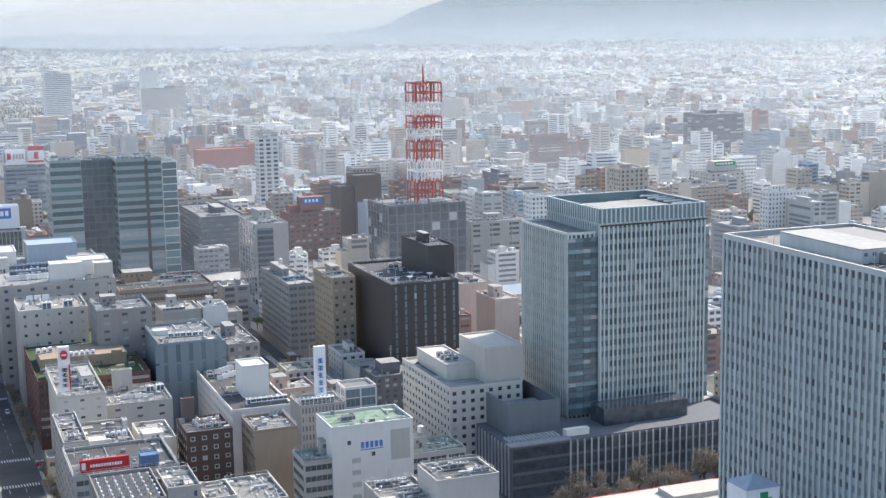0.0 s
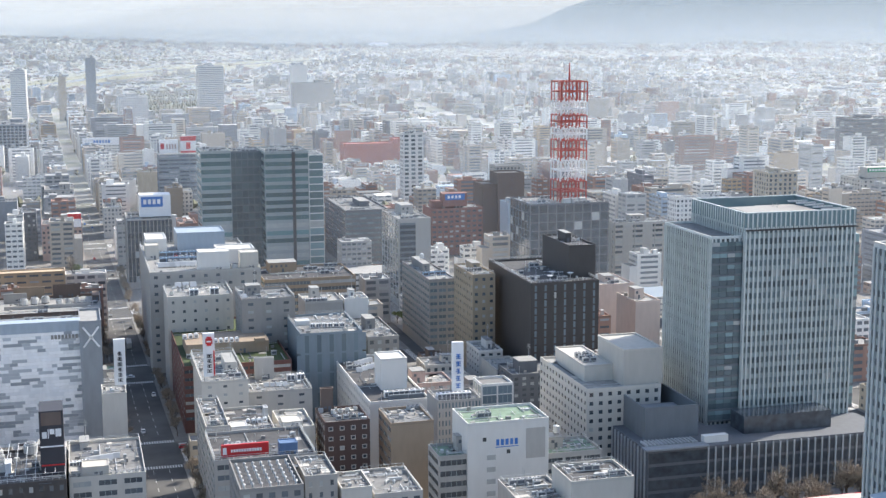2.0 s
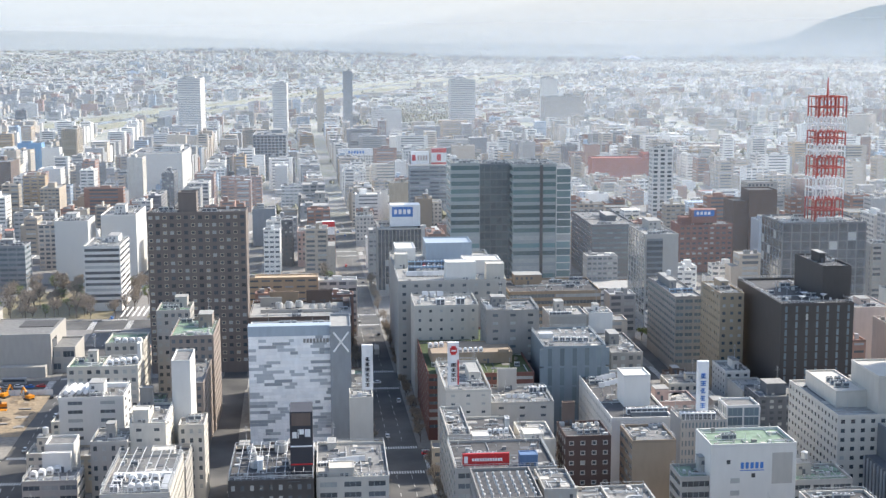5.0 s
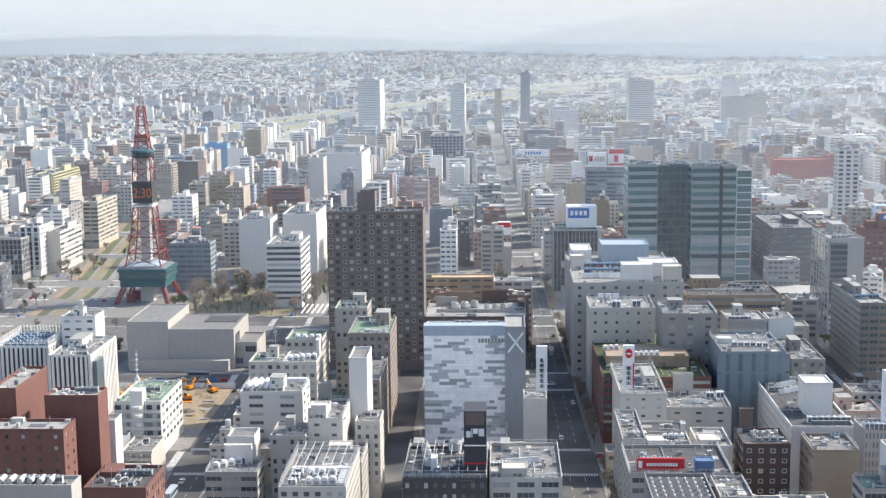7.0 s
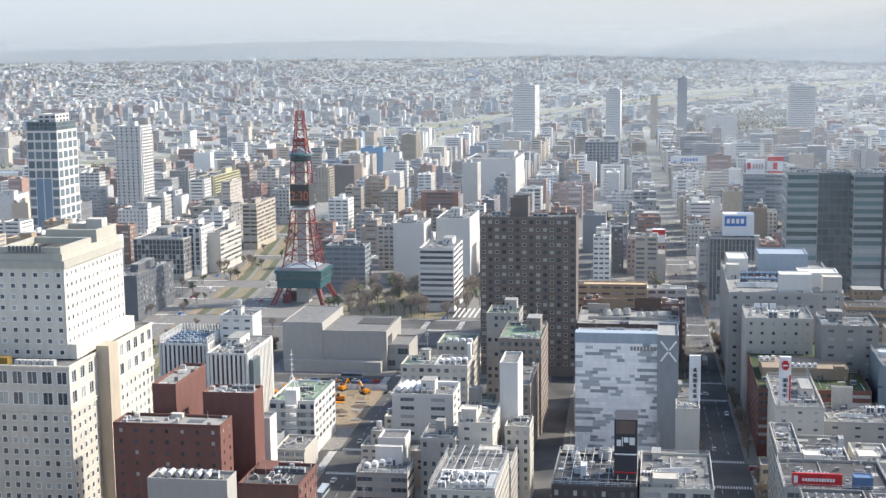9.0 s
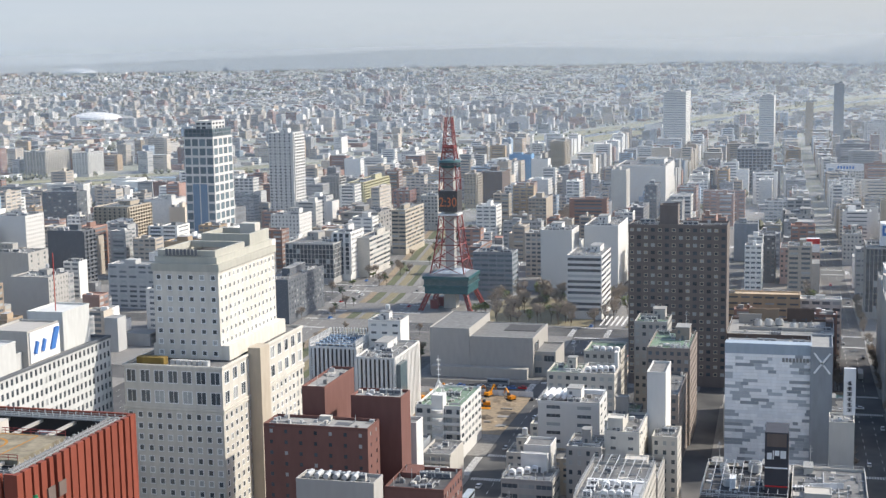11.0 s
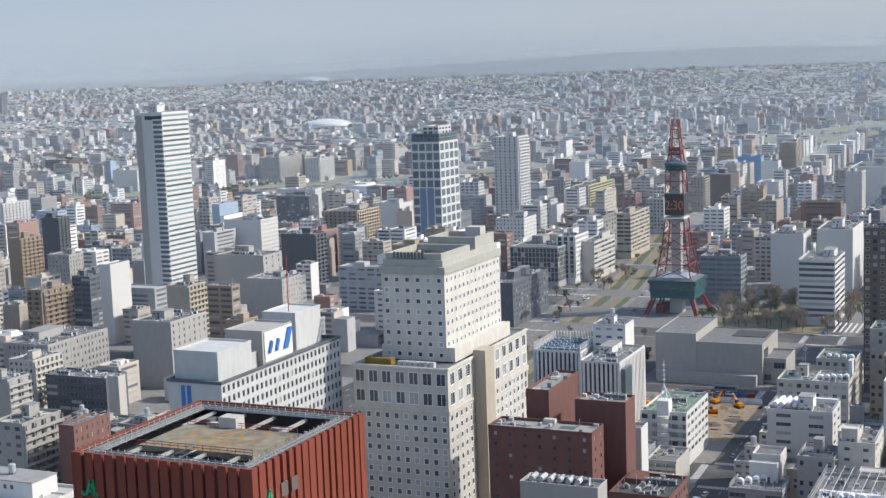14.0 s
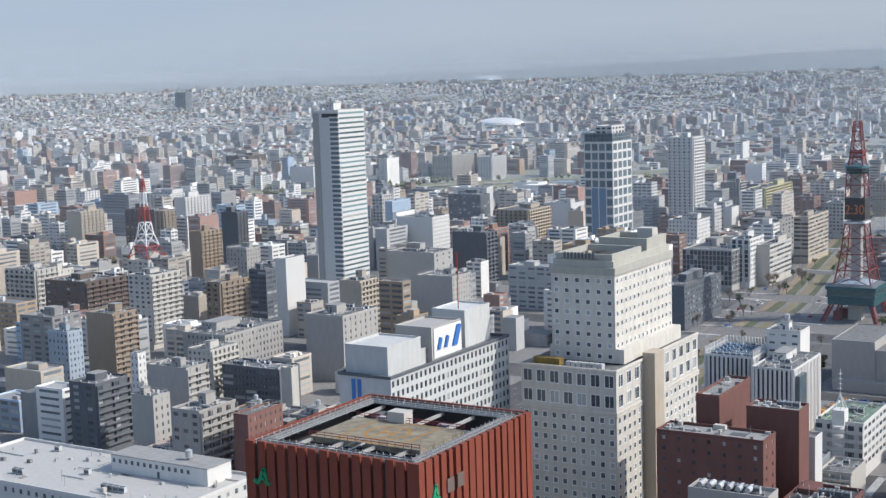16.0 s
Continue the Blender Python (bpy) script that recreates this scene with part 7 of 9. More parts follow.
def tree_shape(seed, h, spread, leafy):
    rng = random.Random(seed)
    tr, cr = Geo(), Geo()
    tr.tube(0, 0, -0.1, h * 0.42, h * 0.022, 0, 7, h * 0.013)
    tips = []
    for k in range(8):
        a, z = rng.uniform(0, 6.28), h * rng.uniform(0.25, 0.5)
        q = Vector((math.cos(a) * spread * rng.uniform(0.35, 0.8), math.sin(a) * spread * rng.uniform(0.35, 0.8), h * rng.uniform(0.6, 0.95)))
        tr.bar((0, 0, z), tuple(q), h * 0.007)
        tips.append(q)
        for _ in range(2):
            e = q + Vector((rng.uniform(-1, 1), rng.uniform(-1, 1), rng.uniform(-0.3, 0.8))) * spread * 0.35
            tr.bar(tuple(q * 0.75 + Vector((0, 0, z * 0.25))), tuple(e), h * 0.004)
            tips.append(e)
    for _ in range(420):
        c = rng.choice(tips) + Vector((rng.gauss(0, 1), rng.gauss(0, 1), rng.gauss(0, 0.8))) * spread * 0.2
        if leafy:
            u = Vector((rng.uniform(-1, 1), rng.uniform(-1, 1), rng.uniform(-1, 1))).normalized()
            w = u.cross(Vector((rng.uniform(-1, 1), rng.uniform(-1, 1), 1))).normalized()
            s = rng.uniform(0.18, 0.42)
            cr.face([c + u * s, c + w * s, c - u * s, c - w * s])
        else:
            e = c + Vector((rng.uniform(-1, 1), rng.uniform(-1, 1), rng.uniform(0.1, 1.2)))
            u = Vector((rng.uniform(-1, 1), rng.uniform(-1, 1), 0)).normalized() * 0.09
            cr.face([c - u, c + u, e + u * 0.5, e - u * 0.5])
            cr.face([c + u, e + Vector((u.y, -u.x, 0)) * 3, e + Vector((u.y, -u.x, 0.1)) * 3.6])
    return tr.mesh("trunk", BARK), cr


KINDS = []
for s_, (h_, sp_, leafy_) in enumerate(((11, 3.6, 0), (9, 3.0, 0), (13, 4.2, 0), (10, 3.6, 1), (8, 2.8, 1), (10, 2.6, 2))):
    tr_, cr_ = tree_shape(s_ + 3, h_, sp_, leafy_)
    KINDS.append((tr_, cr_.mesh("crown", (TWIG, LEAF, PINE)[leafy_]), ("bare brown street tree in early spring", "tree in fresh green leaf", "dark evergreen park tree")[leafy_]))


def tree(x, y, kind, turn_=0.0, size=1.0, z=0.15):
    trunk, crown, label = KINDS[kind]
    t = empty("tree", x, y, z, label, "tree", "city trees")
    t.rotation_euler, t.scale = (0, 0, turn_), (size, size, size)
    part("trunk", trunk, None, t)
    part("crown", crown, None, t)


def plant_trees():
    rng = random.Random(12)

    def scatter(n, x0, x1, y0, y1, kinds, lo=0.8, hi=1.25):
        k = 0
        while k < n:
            x, y = rng.uniform(x0, x1), rng.uniform(y0, y1)
            k += 1
            if clear_of(x, y):
                tree(x, y, rng.choice(kinds), rng.uniform(0, 6.28), rng.uniform(lo, hi))

    scatter(70, -200, -112, 802, 902, (0, 1, 2, 0, 1, 3))
    scatter(22, -100, 10, 802, 902, (0, 1, 2, 3))
    scatter(14, 40, 160, 802, 850, (0, 1, 2, 3))
    scatter(26, 186, 262, 376, 400, (0, 1, 2, 0), 0.8, 1.1)
    scatter(6, 166, 186, 690, 740, (3, 4))
    scatter(34, -279, -202, 690, 766, (0, 1, 4, 5), 0.5, 0.8)
    scatter(40, -325, -292, 700, 1250, (0, 1, 4, 5), 0.6, 0.9)
    scatter(5, -206, -196, 826, 832, (5, 5, 4), 0.8, 1.1)
    for y in range(404, 900, 13):
        for x in (16.5 - lean(y), 36.5 - lean(y)):
            if not any(c0 - 3 < y < c1 + 3 for c0, c1 in CROSS):
                tree(x, y + rng.uniform(-2, 2), rng.choice((0, 1)), rng.uniform(0, 6), rng.uniform(0.6, 0.8))
    for y in range(540, 640, 9):
        tree(-112 + 1.2, y, rng.choice((0, 1, 4)), rng.uniform(0, 6), rng.uniform(0.6, 0.8))


def clear_of(x, y):
    return not any(q[0] - 2 < x < q[1] + 2 and q[2] - 2 < y < q[3] + 2 for q in FOOT)


plant_trees()


# ---- parks, canal street, building site ----
def patch(name, x0, x1, y0, y1, z, m, label, category):
    tagged(new(name, Geo().box(x0, x1, y0, y1, z - 0.3, z).mesh(name, m)), label, category, kind="structure")


OLDROAD = paint("worn grey road surface", (0.14, 0.135, 0.128), stain=0.4)
LAWN = paint("worn spring lawn", (0.26, 0.225, 0.14), stain=0.4, bump=0.4, grain=2)
patch("lawn", -200, -130, 806, 900, 0.19, LAWN, "worn brown-green park lawn", "lawn")
patch("lawn", -108, 14, 806, 900, 0.19, LAWN, "worn brown-green park lawn", "lawn")
patch("building_site", -183, -128.5, 560, 628, 0.2, EARTH, "bare brown earth of a building site", "ground")
FOOT.append((-190, -112, 556, 664))
FOOT.append((-283, -196, 618, 905))
patch("plaza", -282.5, -197, 633, 772, 0.18, OLDROAD, "worn grey paved square beside the canal street", "pavement")
CANAL = ((640, -262), (704, -268), (800, -277), (890, -284), (970, -296), (1060, -311), (1290, -348))


def canal_x(y):
    """The middle of the canal street, which bends away to the left."""
    return float(np.interp(y, [c[0] for c in CANAL], [c[1] for c in CANAL]))


def canal_band(name, off0, off1, y0, y1, z, m, label, category):
    g = Geo()
    for k, y in enumerate(np.linspace(y0, y1, max(3, int((y1 - y0) / 20)))):
        g.v += [(canal_x(y) + o, y, q) for o, q in ((off0, z - 0.2), (off0, z), (off1, z), (off1, z - 0.2))]
        if k:
            i = 4 * k
            g.f += [(i + q - 4, i + q - 3, i + q + 1, i + q) for q in range(3)]
            g.m += [0] * 3
    tagged(new(name, g.mesh(name, m)), label, category, kind="structure")


def canal_street():
    """Two carriageways with planted strips, footpaths and kerbs between them, cut by the cross streets."""
    dusty = paint("dusty worn asphalt", (0.21, 0.203, 0.192), rough=0.85, stain=0.4)
    green = paint("dull green verge", (0.12, 0.13, 0.07), stain=0.4, bump=0.4, grain=2)
    for y0, y1 in ((645, 772), (806, 828), (862, 904), (934, 1032), (1057, 1160), (1188, 1290)):
        canal_band("carriageway", -34, -13, y0 - 3, y1 + 3, 0.2, dusty, "worn asphalt carriageway of the canal street", "road")
        canal_band("carriageway", 17, 32, y0 - 3, y1 + 3, 0.2, dusty, "worn asphalt carriageway of the canal street", "road")
        canal_band("verge", -13, -8, y0, y1, 0.34, EARTH, "bare earth strip of the canal street", "ground")
        canal_band("verge", -7.2, -1.5, y0, y1, 0.36, green, "dull green bank of the canal street", "lawn")
        canal_band("footpath", -1.4, 1.4, y0, y1, 0.34, PAVE, "pale footpath between the canal verges", "pavement")
        canal_band("verge", 1.6, 7.4, y0, y1, 0.36, LAWN, "brown spring grass of the canal street", "lawn")
        canal_band("verge", 8.2, 12.5, y0, y1, 0.34, green, "dull green bank of the canal street", "lawn")
        canal_band("footpath", 12.7, 16.6, y0, y1, 0.36, PAVE, "pale pavement beside the carriageway", "pavement")
    for y0, y1 in ((772, 806), (828, 862), (904, 934)):
        canal_band("crossing", -36, 34, y0, y1, 0.19, dusty, "asphalt crossing of the canal street", "road")
    g = Geo()
    for y in (774, 802, 830, 858, 906, 930):
        for k in range(20):
            x = canal_x(y) - 33 + 1.0 * k
            g.box(x, x + 0.5, y, y + 3, 0.2, 0.23)
            g.box(x + 50, x + 50.5, y, y + 3, 0.2, 0.23)
    for o in (-27, -20, 22, 27):
        for y in range(650, 1290, 9):
            x = canal_x(y) + o
            g.box(x - 0.1, x + 0.1, y, y + 4, 0.2, 0.23)
    tagged(new("canal_markings", g.mesh("canal_markings", LINE)), "white lines and crossings of the canal street", "road marking", kind="stuff")


canal_street()


def excavator(x, y, turn_, label):
    t = empty("excavator", x, y, 0.2, label, "excavator", "site machines")
    t.rotation_euler = (0, 0, turn_)
    for s in (-1.2, 1.2):
        g = Geo().box(-2.1, 2.1, s - 0.35, s + 0.35, 0.15, 0.9).tube(-2.0, s, 0.2, 0.85, 0.35, 0, 8)
        part("track", g, BLACK, t)
    part("body", Geo().box(-2.2, 1.2, -1.4, 1.4, 1.0, 2.4), ORANGEP, t)
    part("cab", Geo().box(0.0, 1.4, 0.2, 1.4, 2.4, 3.6), GLASSDARK, t)
    g = Geo().bar((1.0, -0.3, 2.0), (4.4, -0.3, 5.2), 0.3)
    part("boom", g, ORANGEP, t)
    part("stick", Geo().bar((4.4, -0.3, 5.2), (6.2, -0.3, 2.2), 0.22), ORANGEP, t)
    part("bucket", Geo().box(5.6, 6.6, -0.8, 0.2, 1.2, 2.2), GREY, t)


for x_, y_, a_ in ((-176, 625, 0.4), (-168, 625, 2.8), (-156, 625, 0.3), (-137, 620, 2.4), (-149, 625, 1.2)):
    excavator(x_, y_, a_, "orange excavator on the building site")


# ---- vehicles ----
def car_meshes():
    g = Geo()
    g.box(-2.1, 2.1, -0.82, 0.82, 0.35, 0.95)
    i = len(g.v)
    g.v += [(-1.7, -0.76, 0.95), (1.0, -0.76, 0.95), (1.0, 0.76, 0.95), (-1.7, 0.76, 0.95), (-1.3, -0.66, 1.48), (0.4, -0.66, 1.48), (0.4, 0.66, 1.48), (-1.3, 0.66, 1.48)]
    g.f += [(i + 4, i + 5, i + 6, i + 7)]
    g.m += [0]
    c = Geo()
    c.v += g.v[i:i + 8]
    c.f += [(0, 1, 5, 4), (1, 2, 6, 5), (2, 3, 7, 6), (3, 0, 4, 7)]
    c.m += [0] * 4
    w = Geo()
    n = 10
    for s in (-0.1, 0.1):
        w.v += [(0.32 * math.cos(2 * math.pi * k / n), s, 0.32 * math.sin(2 * math.pi * k / n)) for k in range(n)]
    w.f += [(k, (k + 1) % n, n + (k + 1) % n, n + k) for k in range(n)] + [tuple(range(n)), tuple(range(2 * n - 1, n - 1, -1))]
    w.m += [0] * (n + 2)
    return g, c.mesh("cabin_glass", GLASSDARK), w.mesh("wheel", BLACK)


CARBODY, CABIN, WHEEL = car_meshes()
CARPAINT = [("white", SIGNWHITE), ("white", SIGNWHITE), ("silver", ALU), ("black", BLACK), ("dark blue", BLUEP), ("red", SIGNRED), ("grey", GREY)]
CARMESH = {n: CARBODY.mesh("body", m) for n, m in CARPAINT}


def car(x, y, turn_, colour, z=0.0):
    t = empty("car", x, y, z, "small %s car on the street" % colour, "car", "cars")
    t.rotation_euler = (0, 0, turn_)
    part("body", CARMESH[colour], None, t)
    part("cabin_glass", CABIN, None, t)
    for a in (-1.35, 1.3) if y < 560 else ():
        for s in (-0.78, 0.78):
            part("wheel", WHEEL, None, t, at=(a, s, 0.32))


def bus(x, y, turn_, m, label):
    t = empty("bus", x, y, 0, label, "bus")
    t.rotation_euler = (0, 0, turn_)
    part("body", Geo().box(-5.5, 5.5, -1.25, 1.25, 0.4, 3.2), m, t)
    for s in (-1.28, 1.28):
        part("side_window", Geo().box(-5, 5, s - 0.02, s + 0.02, 1.6, 2.7), GLASSDARK, t)
    part("windscreen", Geo().box(5.48, 5.54, -1.1, 1.1, 1.4, 2.8), GLASSDARK, t)
    for a in (-3.4, 3.4):
        for s in (-1.1, 1.1):
            w = part("wheel", WHEEL, None, t, at=(a, s, 0.45))
            w.scale = (1.45, 1.4, 1.45)


def traffic():
    rng = random.Random(9)
    names = [n for n, _ in CARPAINT]
    for x, lanes in ((26.5, (-6.2, -2.6, 2.6, 6.2)), (-119, (-5.2, -1.8, 1.8, 5.2)), (None, (-31, -25, -22, -17)), (None, (19.5, 25, 29.5))):
        y = 400.0
        while y < 1250:
            if rng.random() < 0.5:
                car((x - lean(y) if x is not None else canal_x(y)) + rng.choice(lanes), y, radians(90 if rng.random() < 0.5 else -90), rng.choice(names), 0.0 if x is not None else 0.2)
            y += rng.uniform(12, 40) if x is not None else rng.uniform(6, 22)
    for k in range(9):
        car(-178 + 5.2 * k, 644 + rng.uniform(-1, 1), rng.choice((0, math.pi)), rng.choice(names))
    for y0, y1 in ((500, 527), (628, 656), (775, 800)):
        for k in range(7):
            car(rng.uniform(-110, 150), rng.uniform(y0 + 4, y1 - 4), 0 if rng.random() < 0.5 else math.pi, rng.choice(names))
    for k in range(16):
        car(48 + 2.6 * (k % 11), 680 + 7 * (k // 11), math.pi / 2, rng.choice(names), 47.55)
    bus(-150, 650, 0, BLUEGREY, "blue and white city bus")
    bus(-120.5, 470, radians(90), STEELBLUE, "pale blue city bus")
    bus(24, 700, radians(90), OFFWHITE, "white city bus on the avenue")


traffic()


# ---- small roof works ----
def tube_row(parent, x, y, z, n, ln, step, r, m, lean=0.0):
    """Lying white ducts in a row."""
    b = parent.location
    for k in range(n):
        g = Geo()
        q = 10
        u = x - b.x + step * k
        for s in (0, ln):
            g.v += [(u + lean * s + r * math.cos(2 * math.pi * i / q), y - b.y + s, z + r + 0.4 + r * math.sin(2 * math.pi * i / q)) for i in range(q)]
        g.f += [(i, (i + 1) % q, q + (i + 1) % q, q + i) for i in range(q)] + [tuple(range(q - 1, -1, -1)), tuple(range(q, 2 * q))]
        g.m += [0] * (q + 2)
        for s in (0.2, 0.8):
            g.box(u - 0.15, u + 0.15, y - b.y + ln * s - 0.15, y - b.y + ln * s + 0.15, z, z + 0.5)
        part("roof_duct", g, m, parent)


def works():
    b = DUCTS.location
    for i in range(7):
        for j in range(6):
            part("duct_cowl", VENT, None, DUCTS, at=(-7 + 2.3 * i, -10 + 3.6 * j, 40.4))
    tube_row(WTANK, -98, 504, 31.2, 5, 11, 2.4, 0.9, SIGNWHITE, 0.12)
    tube_row(TANKH, -129, 331.5, 50.2, 6, 4, 2.6, 0.75, UNIT)
    fb = FLATSG.location
    part("lift_tower", Geo().box(-2.4, 2.4, -19.2, -13.5, 0, 27), WHITE, FLATSG, "white lift tower with an aerial")
    part("aerial", AERIAL, None, FLATSG, at=(0, -16, 27))
    g = Geo()
    for k in range(6):
        g.tube(0, -19.4, 3 + 3.4 * k, 4.2 + 3.4 * k, 2.3, 0, 14)
        part("round_balcony", g, WHITE, FLATSG)
        g = Geo()
    mb = MUSEUM.location
    part("roof_glazing", Geo().box(7, 24, -1, 15, 20.1, 20.5), ROOFDARK, MUSEUM, "dark roof glazing")
    part("low_front", Geo().box(-188 - mb.x, -138 - mb.x, 662.5 - mb.y, 667.3 - mb.y, -0.1, 5.5), PALE, MUSEUM, "pale garden wall before the hall")
    part("corner_window", Geo().box(26.05, 26.3, -16, -6, 9, 17), GLASSDARK, MUSEUM, "dark corner window")
    for k in range(6):
        x = -124 + 3.2 * k
        tagged(new("plaza_stripe", Geo().box(x, x + 1.2, 812, 842, 0.1, 0.19).mesh("plaza_stripe", LINE)), "long white stripe painted on the plaza", "road marking", kind="structure")
    for k in range(16):
        tagged(new("site_fence", Geo().box(-184 + 3.5 * k, -180.6 + 3.5 * k, 629, 629.2, 0, 2.6).mesh("site_fence", SIGNWHITE)), "white panel of the site fence", "fence", "site fence panels")
    for k in range(4):
        t = empty("site_hut", -180 + 9 * k, 612 - 6 * (k % 2), 0.2, "small orange and white site container", "container")
        part("box", Geo().box(-2.5, 2.5, -1.2, 1.2, 0, 2.4), (ORANGEP, OFFWHITE)[k % 2], t)
        part("door", Geo().box(-0.5, 0.5, -1.26, -1.2, 0, 2), GREY, t)


works()


# ---- far landmarks, river banks, woods ----
def far_shell(x, y, rx, ry, h, m, label):
    g, n, rings = Geo(), 24, 5
    z0 = rise(math.hypot(x, y), x, y) - 1
    for j in range(rings):
        a = math.pi / 2 * j / rings
        g.v += [(rx * math.cos(a) * math.cos(2 * math.pi * k / n), ry * math.cos(a) * math.sin(2 * math.pi * k / n), h * math.sin(a)) for k in range(n)]
    g.v.append((0, 0, h))
    for j in range(rings - 1):
        g.f += [(j * n + k, j * n + (k + 1) % n, (j + 1) * n + (k + 1) % n, (j + 1) * n + k) for k in range(n)]
    g.f += [((rings - 1) * n + k, (rings - 1) * n + (k + 1) % n, rings * n) for k in range(n)]
    g.m += [0] * len(g.f)
    t = empty("arena", x, y, z0, label, "arena")
    part("roof_shell", g, m, t)
    part("base_wall", Geo().tube(0, 0, -3, 4, min(rx, ry) * 0.97, 0, 24), PALE, t)
    FOOT.append((x - rx - 10, x + rx + 10, y - ry - 40, y + ry + 10))


far_shell(-1584, 2820, 62, 50, 16, SIGNWHITE, "low pale shell roof of a far arena")
far_shell(-2310, 4020, 60, 44, 15, paint("polished white shell", (0.85, 0.86, 0.88), rough=0.25), "bright white dome at the far edge of town")
far_shell(990, 4440, 40, 26, 12, SIGNWHITE, "white shell roof below the far hills")

RIVER = ((-1500, 1420), (-1180, 1560), (-880, 1850), (-754, 2019), (-629, 2212), (-455, 2489), (-291, 2805), (-138, 3002), (11, 3235), (153, 3457), (304, 3582), (518, 3765), (700, 3850))


def river_gap(x, y):
    """Distance from the river's middle line."""
    best = 1e9
    for (ax, ay), (bx, by) in zip(RIVER, RIVER[1:]):
        dx, dy = bx - ax, by - ay
        f = min(1, max(0, ((x - ax) * dx + (y - ay) * dy) / (dx * dx + dy * dy)))
        best = min(best, math.hypot(x - ax - f * dx, y - ay - f * dy))
    return best


def river():
    for name, off0, off1, m, label, up in (("river_bank", -75, 75, paint("dry river grass", (0.27, 0.265, 0.18), stain=0.3), "pale dry grass banks of the river", 0.6), ("river_water", -18, 14, paint("grey river water", (0.2, 0.24, 0.26), rough=0.15), "narrow grey river", 0.9)):
        g = Geo()
        for k, (x, y) in enumerate(RIVER):
            a, b = RIVER[max(0, k - 1)], RIVER[min(len(RIVER) - 1, k + 1)]
            nx, ny = (b[1] - a[1]), -(b[0] - a[0])
            q = math.hypot(nx, ny)
            for o in (off0, off1):
                px, py = x + nx / q * o, y + ny / q * o
                g.v.append((px, py, rise(math.hypot(px, py), px, py) + up))
            if k:
                i = 2 * k
                g.f.append((i - 2, i - 1, i + 1, i))
                g.m.append(0)
        tagged(new(name, g.mesh(name, m)), label, "river", kind="structure")


river()


def woods():
    rng, g = random.Random(3), Geo()
    for n_ in range(4600):
        a, r = radians(rng.uniform(-54, 42)), rng.uniform(1100, 4600)
        if n_ > 3200:
            a, r = radians(rng.uniform(-54, 4)), rng.uniform(3700, 4600)
        elif n_ > 2950:
            a, r = radians(rng.uniform(2.5, 6)), rng.uniform(2420, 2950)
        x, y = r * math.sin(a), r * math.cos(a)
        if y < 2600 and any(a0 - 20 < x + lean(y) < a1 + 20 for a0, a1 in AVES):
            continue
        for _k in range(rng.randint(2, 6)):
            px, py = x + rng.gauss(0, 14), y + rng.gauss(0, 9)
            s = rng.uniform(2.5, 5.5) * (1.0 if r < 2600 else 0.7)
            z, i = rise(math.hypot(px, py), px, py) + s * 0.9, len(g.v)
            g.v += [(px + s * rng.uniform(0.7, 1.2), py, z), (px, py + s, z + rng.uniform(-1, 1)), (px - s * rng.uniform(0.7, 1.2), py, z), (px, py - s, z + rng.uniform(-1, 1)), (px + rng.uniform(-1, 1), py, z + s * rng.uniform(0.8, 1.4)), (px, py, z - s)]
            g.f += [(i, i + 1, i + 4), (i + 1, i + 2, i + 4), (i + 2, i + 3, i + 4), (i + 3, i, i + 4), (i + 1, i, i + 5), (i + 2, i + 1, i + 5), (i + 3, i + 2, i + 5), (i, i + 3, i + 5)]
            g.m += [0] * 8
    tagged(new("distant_trees", g.mesh("distant_trees", paint("distant brown-green trees", (0.15, 0.15, 0.1), vary=0.35, island=True, bump=0))), "scattered brown-green trees among far houses", "trees", kind="stuff")


woods()


def tall_front():
    """Recessed dark balconies on the shaded front of the tallest flats, and dishes on the black tower."""
    b = TALL.location
    x0, x1, y0, h = -574.6, -553.0, 760.0, 139.6
    n = int((h - 6) / 3.25)
    slab = unit_mesh("balcony", lambda g: g.box(0, 7.4, -1.1, 0, 0, 1.15), [WHITE])
    door = unit_mesh("balcony_glazing", lambda g: g.box(0, 7.2, -0.12, -0.02, 0, 2.0), [GLASSBLUE])
    for k in range(n):
        part("balcony", slab, None, TALL, at=(x1 - 7.6 - b.x, y0 - b.y, 4 + 3.25 * k))
        part("balcony_glazing", door, None, TALL, at=(x1 - 7.5 - b.x, y0 - b.y, 5.2 + 3.25 * k))
    part("front_pier", Geo().box(x0 - b.x, x0 - b.x + 5, y0 - b.y - 0.5, y0 - b.y, 0, h - 2), PALE, TALL, "pale grey flush pier")
    part("open_storey", Geo().box(x1 - 14 - b.x, x1 - 0.4 - b.x, y0 - b.y - 0.2, y0 - b.y, h - 5, h - 2.4), BLACK, TALL)
    c = BLACKT.location
    for k, (x, y) in enumerate(((203, 566), (207, 575), (214, 570))):
        g = Geo().tube(x - c.x, y - c.y, 49, 50.6, 0.15, 0, 6)
        g.tube(x - c.x, y - c.y, 50.6, 51.4, 0.5, 0, 14, 1.5)
        part("dish_aerial", g, SIGNWHITE, BLACKT, "white dish aerial")


tall_front()


